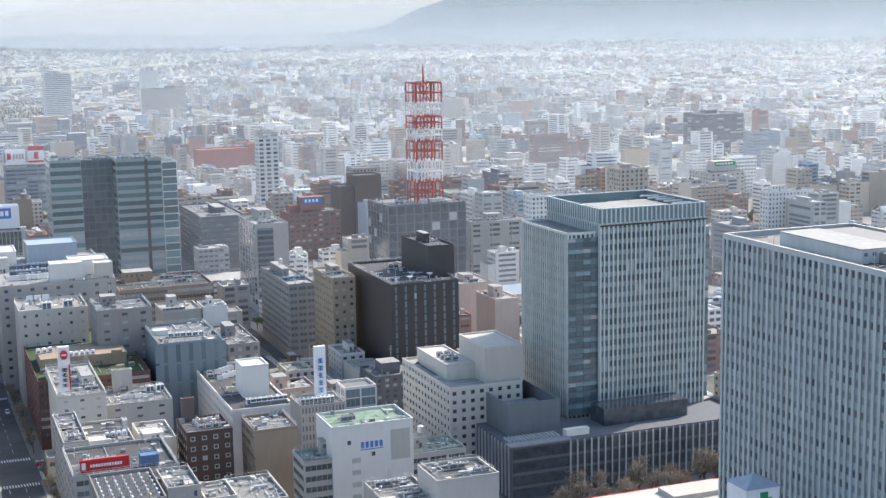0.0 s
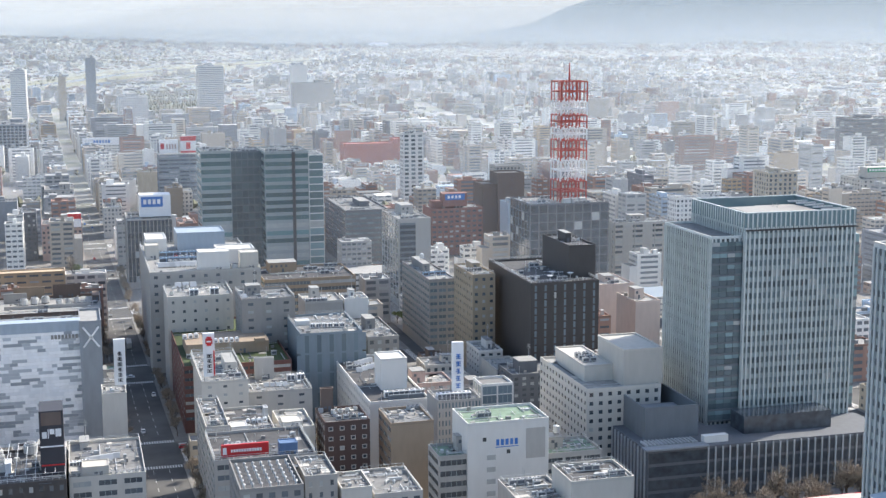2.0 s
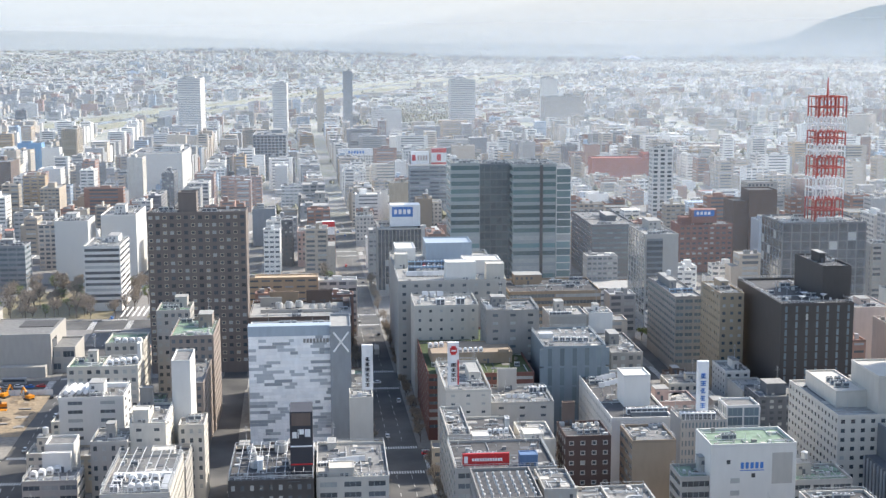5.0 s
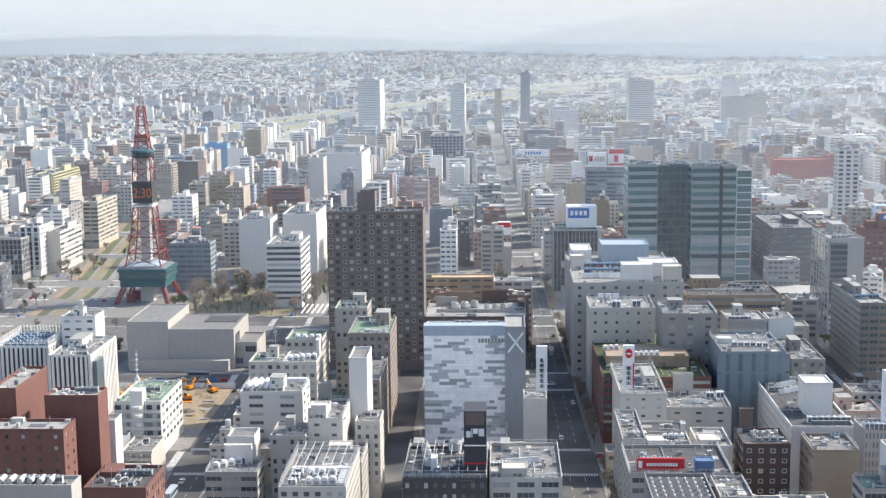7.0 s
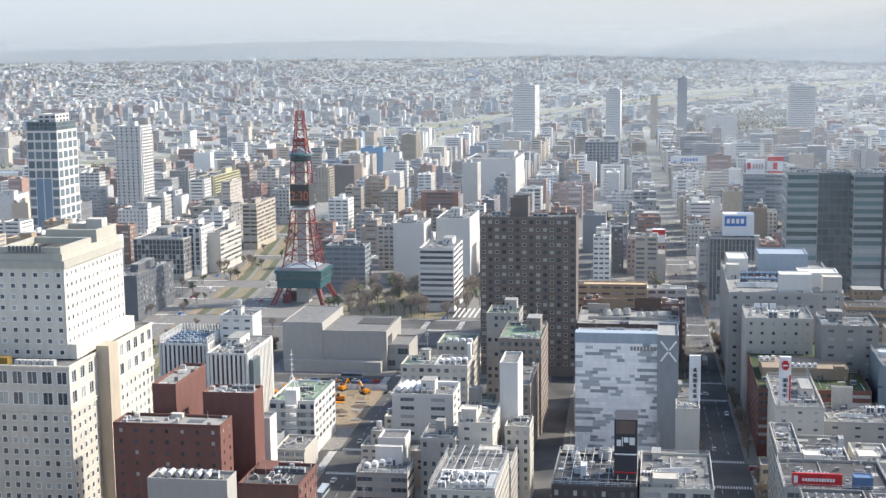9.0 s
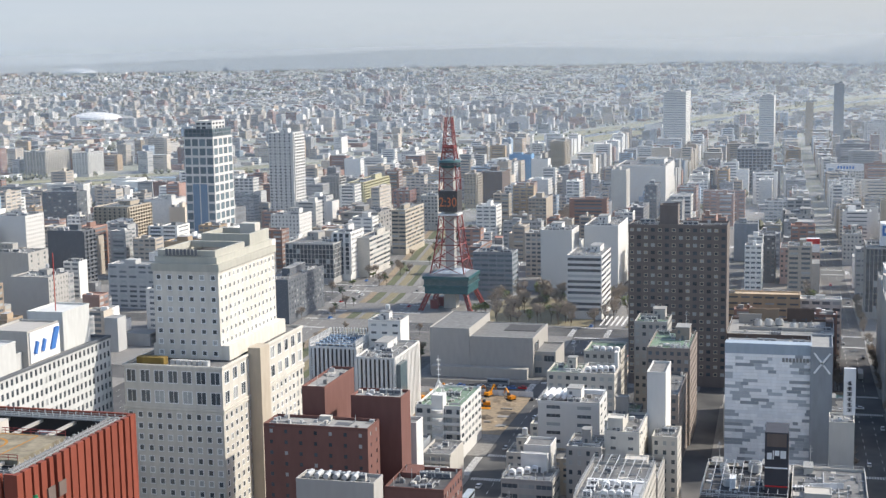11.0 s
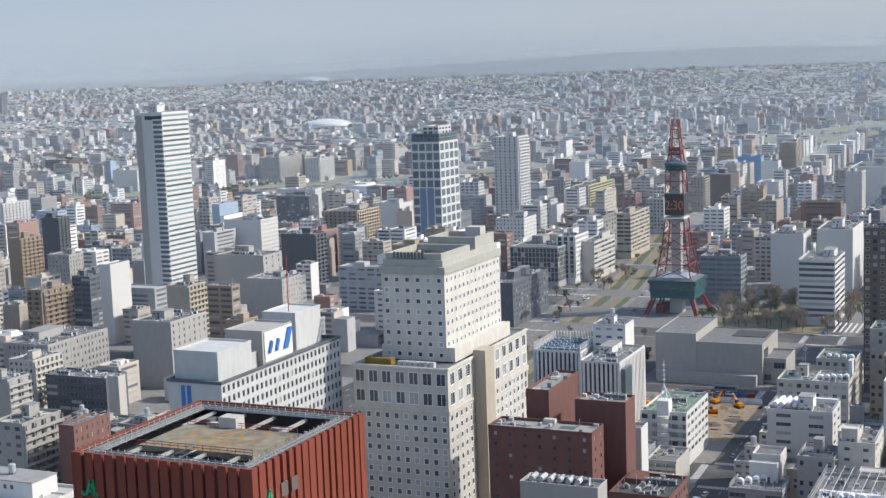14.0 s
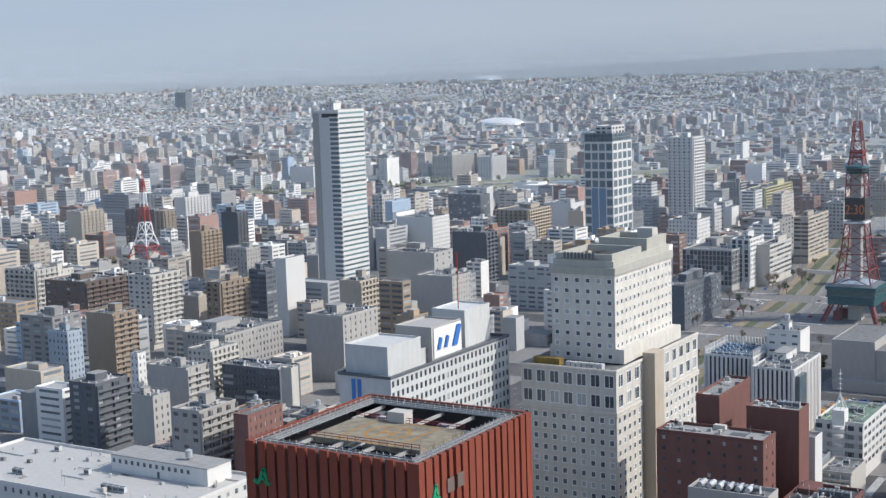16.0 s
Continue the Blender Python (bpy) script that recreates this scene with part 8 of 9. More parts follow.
# ---- roof plant of the nearer blocks ----
def roof_box(parent, name, x0, x1, y0, y1, z0, z1, m, label="", cap=True):
    """A plant room or casing on a roof, with a thin coping, a door and a louvre."""
    b = parent.location
    g = Geo().box(x0 - b.x, x1 - b.x, y0 - b.y, y1 - b.y, z0 - 0.03, z1)
    if cap and z1 - z0 > 2.2:
        g.ring(x0 - b.x - 0.08, x1 - b.x + 0.08, y0 - b.y - 0.08, y1 - b.y + 0.08, 0.3, z1 - 0.02, z1 + 0.28)
        if x1 - x0 > 3:
            c = x0 + (x1 - x0) * 0.7 - b.x
            g.box(c - 0.45, c + 0.45, y0 - b.y - 0.05, y0 - b.y, z0, z0 + 2.0, 1)
            g.box(c - 2.0, c - 1.0, y0 - b.y - 0.05, y0 - b.y, z0 + 1.1, z0 + 1.8, 1)
    part(name, g, [m, DARKGREY], parent, label)


def hood_shape(g):
    """A white cooling casing with a rounded hood."""
    g.box(-0.95, 0.95, -0.8, 0.8, 0.25, 1.5)
    n = 6
    i = len(g.v)
    for y in (-0.8, 0.8):
        g.v += [(0.95 * math.cos(math.pi * k / n), y, 1.5 + 0.75 * math.sin(math.pi * k / n)) for k in range(n + 1)]
    g.f += [(i + k, i + k + 1, i + n + 2 + k, i + n + 1 + k) for k in range(n)] + [tuple(range(i + n, i - 1, -1)), tuple(range(i + n + 1, i + 2 * n + 2))]
    g.m += [0] * (n + 2)
    g.box(-0.85, 0.85, -0.7, 0.7, 0, 0.25, 1)
    g.box(-0.6, 0.6, -0.84, -0.8, 0.5, 1.3, 1)


def drum_shape(g):
    g.tube(0, 0, 0, 0.3, 0.9, 1, 12)
    g.tube(0, 0, 0.3, 1.5, 1.0, 0, 12)
    g.tube(0, 0, 1.5, 1.8, 0.8, 0, 12)
    g.tube(0, 0, 1.8, 1.86, 0.62, 1, 12)


def grille_shape(g):
    g.box(-1.2, 1.2, -1.0, 1.0, 0.2, 2.3)
    g.box(-1.1, 1.1, -0.9, 0.9, 0, 0.2, 1)
    for k in (-0.6, 0.6):
        g.box(k - 0.48, k + 0.48, -1.05, -1.0, 0.5, 2.0, 1)
        g.tube(k, 0, 2.3, 2.4, 0.45, 1, 10)


def slope_shape(g):
    """A leaning heat exchanger on a frame."""
    g.v += [(-1.2, -0.9, 0.3), (1.2, -0.9, 0.3), (1.2, 0.9, 0.3), (-1.2, 0.9, 0.3), (-1.2, 0.2, 2.0), (1.2, 0.2, 2.0), (1.2, 0.9, 2.0), (-1.2, 0.9, 2.0)]
    g.f += [(0, 3, 2, 1), (4, 5, 6, 7), (0, 1, 5, 4), (1, 2, 6, 5), (2, 3, 7, 6), (3, 0, 4, 7)]
    g.m += [0] * 6
    for s in (-1, 1):
        g.box(s - 0.08, s + 0.08, -0.8, 0.8, 0, 0.3, 1)


HOOD = unit_mesh("cooling_hood", hood_shape, [SIGNWHITE, GREY])
DRUM = unit_mesh("fan_drum", drum_shape, [UNIT, DARKGREY])
GRILLE = unit_mesh("cooling_unit", grille_shape, [SIGNWHITE, DARKGREY])
SLOPE = unit_mesh("heat_exchanger", slope_shape, [UNIT, DARKGREY])
UNITBLUE = unit_mesh("blue_cooling_unit", ac_shape, [paint("pale blue casing", (0.3, 0.42, 0.55), rough=0.5), DARKGREY])


def unit_row(parent, mesh, name, x0, y0, x1, y1, z, n, size=1.0):
    b = parent.location
    for k in range(n):
        f = k / max(1, n - 1)
        ob = part(name, mesh, None, parent, at=(x0 + (x1 - x0) * f - b.x, y0 + (y1 - y0) * f - b.y, z))
        ob.scale = (size, size, size)


def rail_frame(parent, x0, x1, y0, y1, z, up=1.1, bars=0):
    """A galvanised rail round a roof, or with bars a carrying frame over it."""
    b = parent.location
    g, zr = Geo(), z + up
    x0, x1, y0, y1 = x0 - b.x, x1 - b.x, y0 - b.y, y1 - b.y
    for q in (zr, z + up * 0.55):
        g.bar((x0, y0, q), (x1, y0, q), 0.05)
        g.bar((x0, y1, q), (x1, y1, q), 0.05)
        g.bar((x0, y0, q), (x0, y1, q), 0.05)
        g.bar((x1, y0, q), (x1, y1, q), 0.05)
    n = max(3, int((x1 - x0) / 1.8))
    for k in range(n + 1):
        for y in (y0, y1):
            g.bar((x0 + (x1 - x0) * k / n, y, z), (x0 + (x1 - x0) * k / n, y, zr), 0.05)
    n = max(3, int((y1 - y0) / 1.8))
    for k in range(1, n):
        for x in (x0, x1):
            g.bar((x, y0 + (y1 - y0) * k / n, z), (x, y0 + (y1 - y0) * k / n, zr), 0.05)
    for k in range(1, bars):
        g.bar((x0 + (x1 - x0) * k / bars, y0, zr), (x0 + (x1 - x0) * k / bars, y1, zr), 0.1)
    part("roof_rail", g, UNIT, parent)


unit_row(ANNEX, GRILLE, "cooling_unit", 49.9, 608.4, 59.1, 609.7, 41.98, 2, 1.6)
unit_row(ANNEX, DRUM, "fan_drum", 40.6, 614.6, 48.4, 629.0, 41.98, 3)
unit_row(ANNEX, SLOPE, "heat_exchanger", 44.8, 632.2, 51.8, 632.2, 41.98, 3, 1.2)
rail_frame(ANNEX, 38.4, 66.8, 606.3, 633.7, 42.88, 1.1, 0)
roof_box(GARDEN, "terrace_house", 42.2, 76.1, 558.6, 580.6, 26.80, 31.30, TAN, "brown roof house behind the lawn")
unit_row(GARDEN, HOOD, "cooling_hood", 54.3, 560.3, 63.1, 560.9, 31.30, 5, 0.9)
unit_row(GARDEN, HOOD, "cooling_hood", 42.5, 570.5, 47.3, 572.1, 31.30, 3)
roof_box(GARDEN, "plant_box", 69.5, 76.5, 581.9, 589.9, 31.30, 34.50, OFFWHITE)
roof_box(GARDEN, "plant_box", 70.1, 74.3, 556.2, 559.2, 31.30, 33.10, TAN)
roof_box(STEPB, "lift_tower", 65.9, 73.5, 526.5, 528.4, 23.19, 31.69, PALE, "grey ribbed lift tower")
unit_row(STEPB, GRILLE, "cooling_unit", 79.2, 521.3, 83.2, 521.9, 23.19, 2, 1.2)
unit_row(STEPB, SLOPE, "heat_exchanger", 68.8, 514.7, 75.9, 514.0, 23.19, 4, 0.8)
rail_frame(STEPA, 43.2, 59.8, 500.3, 548.5, 30.74, 1.1, 0)
rail_frame(STEPB, 60.9, 84.7, 505.3, 528.7, 24.09, 1.1, 0)
unit_row(BLUEO, GRILLE, "cooling_unit", 93.8, 554.0, 106.0, 552.3, 36.72, 6, 0.8)
unit_row(BLUEO, DRUM, "fan_drum", 105.1, 543.8, 110.9, 556.6, 36.72, 3, 0.8)
roof_box(BLUEO, "plant_box", 87.7, 93.7, 559.3, 564.3, 36.72, 38.72, UNIT)
rail_frame(BLUEO, 86.8, 111.8, 540.3, 577.6, 37.62, 1.1, 0)
rail_frame(GBLOCK, 67.5, 89.8, 575.3, 599.7, 46.17, 1.1, 0)
unit_row(GBLOCK, SLOPE, "heat_exchanger", 68.9, 581.1, 74.2, 597.1, 45.27, 2)
unit_row(WSTORE, GRILLE, "cooling_unit", 109.5, 482.5, 122.0, 482.5, 24.35, 7, 1.1)
roof_box(WSTORE, "duct_box", 109.0, 122.4, 478.4, 479.6, 24.35, 26.2, SLATE)
unit_row(WSTORE, SLOPE, "heat_exchanger", 107.1, 522.7, 114.4, 528.2, 24.35, 4)
unit_row(WSTORE, SLOPE, "heat_exchanger", 108.2, 533.0, 114.6, 537.7, 24.35, 4)
roof_box(WSTORE, "plant_box", 121.6, 123.0, 506.7, 510.7, 24.35, 27.35, GREY)
unit_row(SCREEN, GRILLE, "cooling_unit", 122.1, 453.0, 131.1, 452.5, 29.97, 4, 1.3)
rail_frame(SCREEN, 120.4, 135.8, 450.3, 464.7, 30.87, 1.1, 0)
unit_row(TANO, DRUM, "fan_drum", 108.8, 447.3, 112.1, 447.9, 29.34, 3, 0.8)
rail_frame(TANO, 98.9, 113.0, 430.3, 448.8, 30.24, 1.1, 0)
roof_box(CORNER, "tank_house", 57.5, 62.9, 402.6, 407.1, 30.47, 34.67, CLADBLUE, "blue roof tank casing")
unit_row(CORNER, GRILLE, "cooling_unit", 49.6, 412.3, 53.0, 412.2, 30.47, 3, 0.6)
rail_frame(CORNER, 37.7, 68.2, 402.3, 431.7, 31.37, 1.1, 0)
roof_box(TERRA, "plant_box", 46.8, 52.1, 439.3, 445.3, 27.12, 30.32, WHITE)
unit_row(TERRA, HOOD, "cooling_hood", 54.0, 452.9, 59.8, 453.7, 27.12, 4, 0.8)
unit_row(TERRA, DRUM, "fan_drum", 53.3, 442.0, 55.3, 443.7, 27.12, 2, 0.8)
roof_box(TERRA, "plant_box", 59.8, 61.2, 455.7, 459.7, 27.12, 31.32, UNIT)
roof_box(TERRB, "plant_box", 65.0, 71.7, 446.6, 454.6, 25.98, 28.38, CREAM)
unit_row(BRICKS, DRUM, "fan_drum", 83.3, 452.6, 91.6, 455.2, 28.39, 4, 0.8)
unit_row(BRICKS, AC, "air_conditioner", 83.9, 445.4, 91.6, 445.8, 28.39, 4, 0.8)
roof_box(BRICKS, "stair_house", 79.8, 84.1, 456.3, 458.2, 28.39, 36.39, BROWN)
unit_row(GREYRIB, UNITBLUE, "blue_cooling_unit", 168.5, 654.0, 177.7, 655.2, 37.30, 4, 1.2)
rail_frame(BLACKT, 192.4, 223.5, 560.4, 622.8, 49.45, 1.1, 0)
unit_row(OCHREO, AC, "air_conditioner", 178.8, 612.7, 184.3, 613.3, 46.08, 3)
unit_row(CURVED, HOOD, "cooling_hood", -98.2, 445.2, -91.5, 451.5, 18.43, 4, 1.2)
roof_box(CURVED, "stair_house", -96.5, -87.1, 451.3, 453.2, 18.43, 24.93, WHITE, "plain white roof house")
unit_row(CURVED, SLOPE, "heat_exchanger", -95.1, 441.2, -85.4, 442.3, 18.43, 5, 0.7)
rail_frame(CURVED, -100.7, -83.5, 440.3, 453.5, 19.33, 1.1, 0)
unit_row(PLANTA, HOOD, "cooling_hood", -60.5, 404.2, -53.3, 405.1, 26.46, 4, 1.2)
unit_row(PLANTA, HOOD, "cooling_hood", -61.2, 413.2, -54.5, 414.5, 26.46, 3, 1.2)
unit_row(PLANTA, GRILLE, "cooling_unit", -65.6, 404.0, -65.0, 414.9, 26.46, 3)
roof_box(PLANTA, "duct_box", -51.7, -49.2, 400.9, 414.9, 26.46, 28.26, UNIT)
roof_box(PLANTA, "duct_box", -67.8, -49.2, 417.9, 419.5, 26.46, 27.86, SIGNWHITE)
rail_frame(PLANTA, -68.8, -49.2, 400.6, 439.4, 27.36, 2.6, 7)
rail_frame(PLANTA, -69.2, -48.8, 400.2, 439.8, 27.36, 1.1, 0)
roof_box(PLANTB, "stair_house", -60.0, -52.5, 447.4, 453.4, 19.96, 25.96, OFFWHITE)
rail_frame(PLANTB, -63.7, -49.0, 446.3, 469.7, 20.86, 1.1, 0)
unit_row(PLANTB, GRILLE, "cooling_unit", -62.7, 447.4, -62.7, 447.4, 19.96, 1, 0.9)
roof_box(BEIGEO, "roof_house", -67.3, -62.9, 478.1, 481.6, 32.81, 39.81, GREY, "dark grey roof house")
roof_box(BEIGEO, "roof_house", -66.7, -61.6, 455.6, 460.6, 32.81, 37.81, CREAM)
rail_frame(BEIGEO, -67.6, -56.2, 455.3, 481.9, 33.71, 1.1, 0)
unit_row(GROFF, HOOD, "cooling_hood", -91.9, 591.8, -82.6, 591.8, 31.35, 4, 1.2)
unit_row(GROFF, DRUM, "fan_drum", -91.2, 591.5, -83.6, 591.5, 31.35, 4)
roof_box(WTANK, "plant_box", -85.9, -77.0, 516.7, 518.6, 30.85, 32.45, SIGNWHITE)
rail_frame(WTANK, -99.7, -76.7, 500.3, 518.9, 31.75, 1.1, 0)
roof_box(WTO, "plant_box", -79.2, -77.8, 559.5, 564.4, 31.65, 38.15, WHITE)
unit_row(WTO, HOOD, "cooling_hood", -88.6, 549.3, -79.2, 552.8, 31.65, 5, 1.2)
unit_row(GRFLATS, DRUM, "fan_drum", -55.3, 561.6, -50.5, 561.6, 40.19, 3, 1.1)
unit_row(BTERR, AC, "air_conditioner", -113.4, 381.2, -110.0, 383.5, 32.82, 3, 0.8)
unit_row(DARKR, DRUM, "fan_drum", -26.5, 440.3, -24.5, 424.4, 26.18, 4, 1.5)
unit_row(DARKR, DRUM, "fan_drum", -16.7, 440.7, -14.8, 440.7, 26.18, 1, 2.2)
rail_frame(DARKR, -31.8, -6.1, 410.3, 443.7, 27.08, 2.2, 9)
rail_frame(DARKR, -31.9, -6.0, 410.2, 443.8, 27.08, 1.1, 0)
roof_box(DARKR, "plant_box", -23.8, -22.0, 422.5, 427.5, 26.18, 29.18, SIGNWHITE)
roof_box(CFLATS, "roof_house", -1.1, 6.8, 415.6, 422.6, 24.80, 28.20, OFFWHITE)
roof_box(CFLATS, "roof_house", -4.5, -1.1, 415.6, 420.6, 24.80, 27.20, PALE)
unit_row(CFLATS, GRILLE, "cooling_unit", -3.8, 427.4, 0.1, 428.3, 24.80, 3, 0.9)
unit_row(CFLATS, SLOPE, "heat_exchanger", 1.3, 431.4, 9.6, 433.6, 24.80, 5, 0.9)
unit_row(CFLATS, DRUM, "fan_drum", 9.0, 416.1, 15.1, 416.1, 24.80, 4, 0.7)
rail_frame(CFLATS, -4.8, 17.4, 415.3, 452.7, 25.70, 1.1, 0)
roof_box(YARD, "plant_wall", -35.5, -24.5, 697.3, 698.3, 26.27, 30.77, PALE)
roof_box(YARD, "plant_wall", -34.6, 5.8, 679.7, 680.3, 26.27, 28.07, PALE)
roof_box(YARD, "plant_room", -12.0, 1.3, 704.5, 706.4, 26.27, 32.77, BROWN)
roof_box(YARD, "plant_room", -31.0, -16.1, 704.5, 706.4, 26.27, 32.27, TAN)
unit_row(YARD, DRUM, "fan_drum", -25.7, 689.4, -15.6, 693.3, 26.27, 3, 2)
unit_row(YARD, DRUM, "fan_drum", -8.9, 687.5, -0.6, 689.4, 26.27, 3, 1.6)
roof_box(YARD, "plant_wall", 6.9, 10.1, 692.3, 706.3, 26.27, 28.87, BROWN)
rail_frame(YARD, -39.3, 10.4, 665.3, 706.7, 27.17, 1.1, 0)
unit_row(WSHED, GRILLE, "cooling_unit", 99.9, 601.4, 107.7, 601.4, 37.74, 5, 0.9)
roof_box(BRICKL, "plant_box", -148.7, -144.9, 394.0, 395.9, 48.88, 50.48, OFFWHITE)
unit_row(BTERR, DRUM, "fan_drum", -122.2, 400.8, -122.2, 400.8, 32.82, 1, 0.7)
roof_box(BTERR, "plant_wall", -121.8, -116.7, 392.2, 401.2, 32.82, 34.42, BRICK)
unit_row(STORE, UNITBLUE, "blue_cooling_unit", 40.7, 670.3, 57.2, 669.9, 47.52, 6, 1.5)
unit_row(STORE, UNITBLUE, "blue_cooling_unit", 41.8, 687.8, 58.8, 687.4, 47.52, 6, 1.5)
unit_row(STORE, SLOPE, "heat_exchanger", 38.9, 657.0, 56.9, 657.0, 47.52, 8, 1.2)
roof_box(STORE, "plant_box", 55.3, 69.7, 640.6, 650.6, 47.52, 56.52, WHITE, "white plant tower on the store roof")
roof_box(STORE, "plant_box", 74.8, 83.3, 640.6, 648.6, 47.52, 55.52, OFFWHITE)
roof_box(STORE, "plant_box", 33.1, 39.4, 681.1, 691.1, 47.52, 54.52, OFFWHITE)
rail_frame(STORE, 32.8, 83.9, 640.3, 729.7, 48.42, 1.1, 0)
unit_row(STORE, DRUM, "fan_drum", 72.2, 642.4, 74.5, 642.4, 47.52, 1, 1.6)

# ---- ribbed office, flats, building site ----
def ribbed_roof():
    """The ribs of the rear wing stand up above its roof like a comb, round rows of pale blue ducts."""
    b = RIBBED.location
    post = unit_mesh("crown_rib", lambda g: g.box(-0.3, 0.3, -0.3, 0.3, 29.4, 33.6), [WHITE])
    for k in range(16):
        part("crown_rib", post, None, RIBBED, at=(-224.6 + 1.5 * k - b.x, 614.6 - b.y, 0))
        part("crown_rib", post, None, RIBBED, at=(-224.6 - b.x, 585.5 + 1.9 * k - b.y, 0))
    for k in range(13):
        part("crown_rib", post, None, RIBBED, at=(-202.1 - b.x, 585.5 + 2.2 * k - b.y, 0))
    part("comb_rail", Geo().ring(-224.7 - b.x, -202 - b.x, 585.4 - b.y, 614.8 - b.y, 0.25, 31.4, 31.7), WHITE, RIBBED)
    for i in range(5):
        unit_row(RIBBED, UNITBLUE, "blue_cooling_unit", -221.5, 589 + 4.6 * i, -206, 589 + 4.6 * i, 29.6, 6)
    part("stair_glazing", Geo().box(-175.4 - b.x, -173.2 - b.x, 561 - b.y, 571 - b.y, 0, 29), GLASSCORE, RIBBED, "dark glazed stair on the flank")


ribbed_roof()


def flats_mast():
    """A white four-legged aerial mast and roof tanks on the flats beside the site."""
    g = Geo()
    for sx in (-1, 1):
        for sy in (-1, 1):
            g.bar((sx * 2.2, -16.3 + sy * 2.2, 27), (0, -16.3, 33), 0.12)
    g.bar((0, -16.3, 33), (0, -16.3, 43), 0.1)
    for z in (35, 37, 39, 41):
        g.bar((-0.9, -16.3, z), (0.9, -16.3, z), 0.09)
        g.bar((0, -17.2, z), (0, -15.4, z), 0.09)
    part("aerial_mast", g, WHITEP, FLATSG, "white four-legged aerial mast")


flats_mast()


def site_spoil():
    """Heaps, ruts, steel plates and stacked sheeting over the bare ground of the site."""
    rng, g = random.Random(21), Geo()
    for _ in range(46):
        x, y, r, h = rng.uniform(-180, -131), rng.uniform(563, 626), rng.uniform(1.5, 5), rng.uniform(0.3, 1.3)
        i, n = len(g.v), 9
        g.v += [(x + r * rng.uniform(0.8, 1.2) * math.cos(2 * math.pi * k / n), y + r * rng.uniform(0.8, 1.2) * math.sin(2 * math.pi * k / n), 0.15) for k in range(n)]
        g.v += [(x + 0.4 * r * math.cos(2 * math.pi * k / n), y + 0.4 * r * math.sin(2 * math.pi * k / n), 0.2 + h * rng.uniform(0.7, 1)) for k in range(n)]
        g.f += [(i + k, i + (k + 1) % n, i + n + (k + 1) % n, i + n + k) for k in range(n)] + [tuple(range(i + n, i + 2 * n))]
        g.m += [rng.choice((0, 0, 1))] * (n + 1)
    for _ in range(30):
        x, y, a, c = rng.uniform(-180, -131), rng.uniform(563, 626), rng.uniform(0.8, 3), rng.uniform(0.5, 2)
        g.box(x - a, x + a, y - c, y + c, 0.15, 0.3 + rng.uniform(0, 0.6), rng.choice((2, 2, 3, 4)))
    tagged(new("site_spoil", g.mesh("site_spoil", [EARTH, paint("dark wet earth", (0.13, 0.105, 0.08), stain=0.3), GREY, ORANGEP, OFFWHITE])),
           "earth heaps, plates and stacked materials on the site", "spoil", kind="stuff")
    for x, y, a in ((-171, 600, 1.0), (-146, 606, 3.4), (-160, 612, 5.2)):
        excavator(x, y, a, "orange excavator on the building site")


site_spoil()


# ---- roof gear of the orange-red office ----
def rust_roof():
    t = next(o for o in bpy.data.objects if o.name == "rust_office")
    h, w, d = 84.8, 22.0, 23.25
    pale = paint("galvanised pipe", (0.42, 0.43, 0.43), rough=0.4, metal=0.3)
    for k in range(5):
        o = 0.9 + 0.75 * k
        part("edge_pipe", Geo().ring(-w + o, w - 0.8 - o, -d + 0.6 + o, d - o, 0.22, h - 1.05 + 0.1 * (k % 2), h - 0.8 + 0.1 * (k % 2)), pale, t)
    for k in range(15):
        y = -d + 4.5 + (2 * d - 9) * k / 14
        part("pipe_rack", Geo().box(-w + 0.7, -w + 4.6, y, y + 0.14, h - 1.2, h - 1.06), DARKGREY, t)
        part("pipe_rack", Geo().box(w - 5.2, w - 1.3, y, y + 0.14, h - 1.2, h - 1.06), DARKGREY, t)
    px0, px1, py0, py1, z = -14.3, 14.2, -10.75, 7.25, h - 1.2
    for a, b in (((px0, py0), (px1, py0)), ((px0, py1), (px1, py1))):
        g = Geo()
        for q in (0.55, 1.1):
            g.bar((a[0], a[1], z + q), (b[0], b[1], z + q), 0.06)
        for k in range(15):
            x = a[0] + (b[0] - a[0]) * k / 14
            g.bar((x, a[1], z), (x, a[1], z + 1.1), 0.05)
        part("pad_rail", g, FADEDRED, t, "dull red rail beside the pad")
    g = Geo()                                    # the sloping gangway that leads up to the pad
    for s in (0, 1.6):
        g.bar((px0 + 6, py0 - 1.0 - s, z - 4), (px0 + 15, py0 - 1.0 - s, z + 0.2), 0.16)
        g.bar((px0 + 6, py0 - 1.0 - s, z - 2.9), (px0 + 15, py0 - 1.0 - s, z + 1.3), 0.06)
    for k in range(14):
        f = k / 13
        g.box(px0 + 6 + 9 * f, px0 + 6.5 + 9 * f, py0 - 2.6, py0 - 1.0, z - 4 + 4.2 * f, z - 3.85 + 4.2 * f)
    part("gangway", g, UNIT, t, "grey sloping gangway up to the pad")
    rng = random.Random(4)
    for k in range(22):
        x, y = rng.uniform(px0 - 3, px1 + 2), rng.choice((rng.uniform(-d + 5.2, py0 - 3), rng.uniform(py1 + 2, d - 5)))
        a, c = rng.uniform(0.8, 2.2), rng.uniform(0.6, 1.6)
        part("well_casing", Geo().box(x - a, x + a, y - c, y + c, 77, h - rng.uniform(2.4, 5.5)), rng.choice((GREY, BLUEGREY, DARKGREY, UNIT, TEALP)), t)


rust_roof()

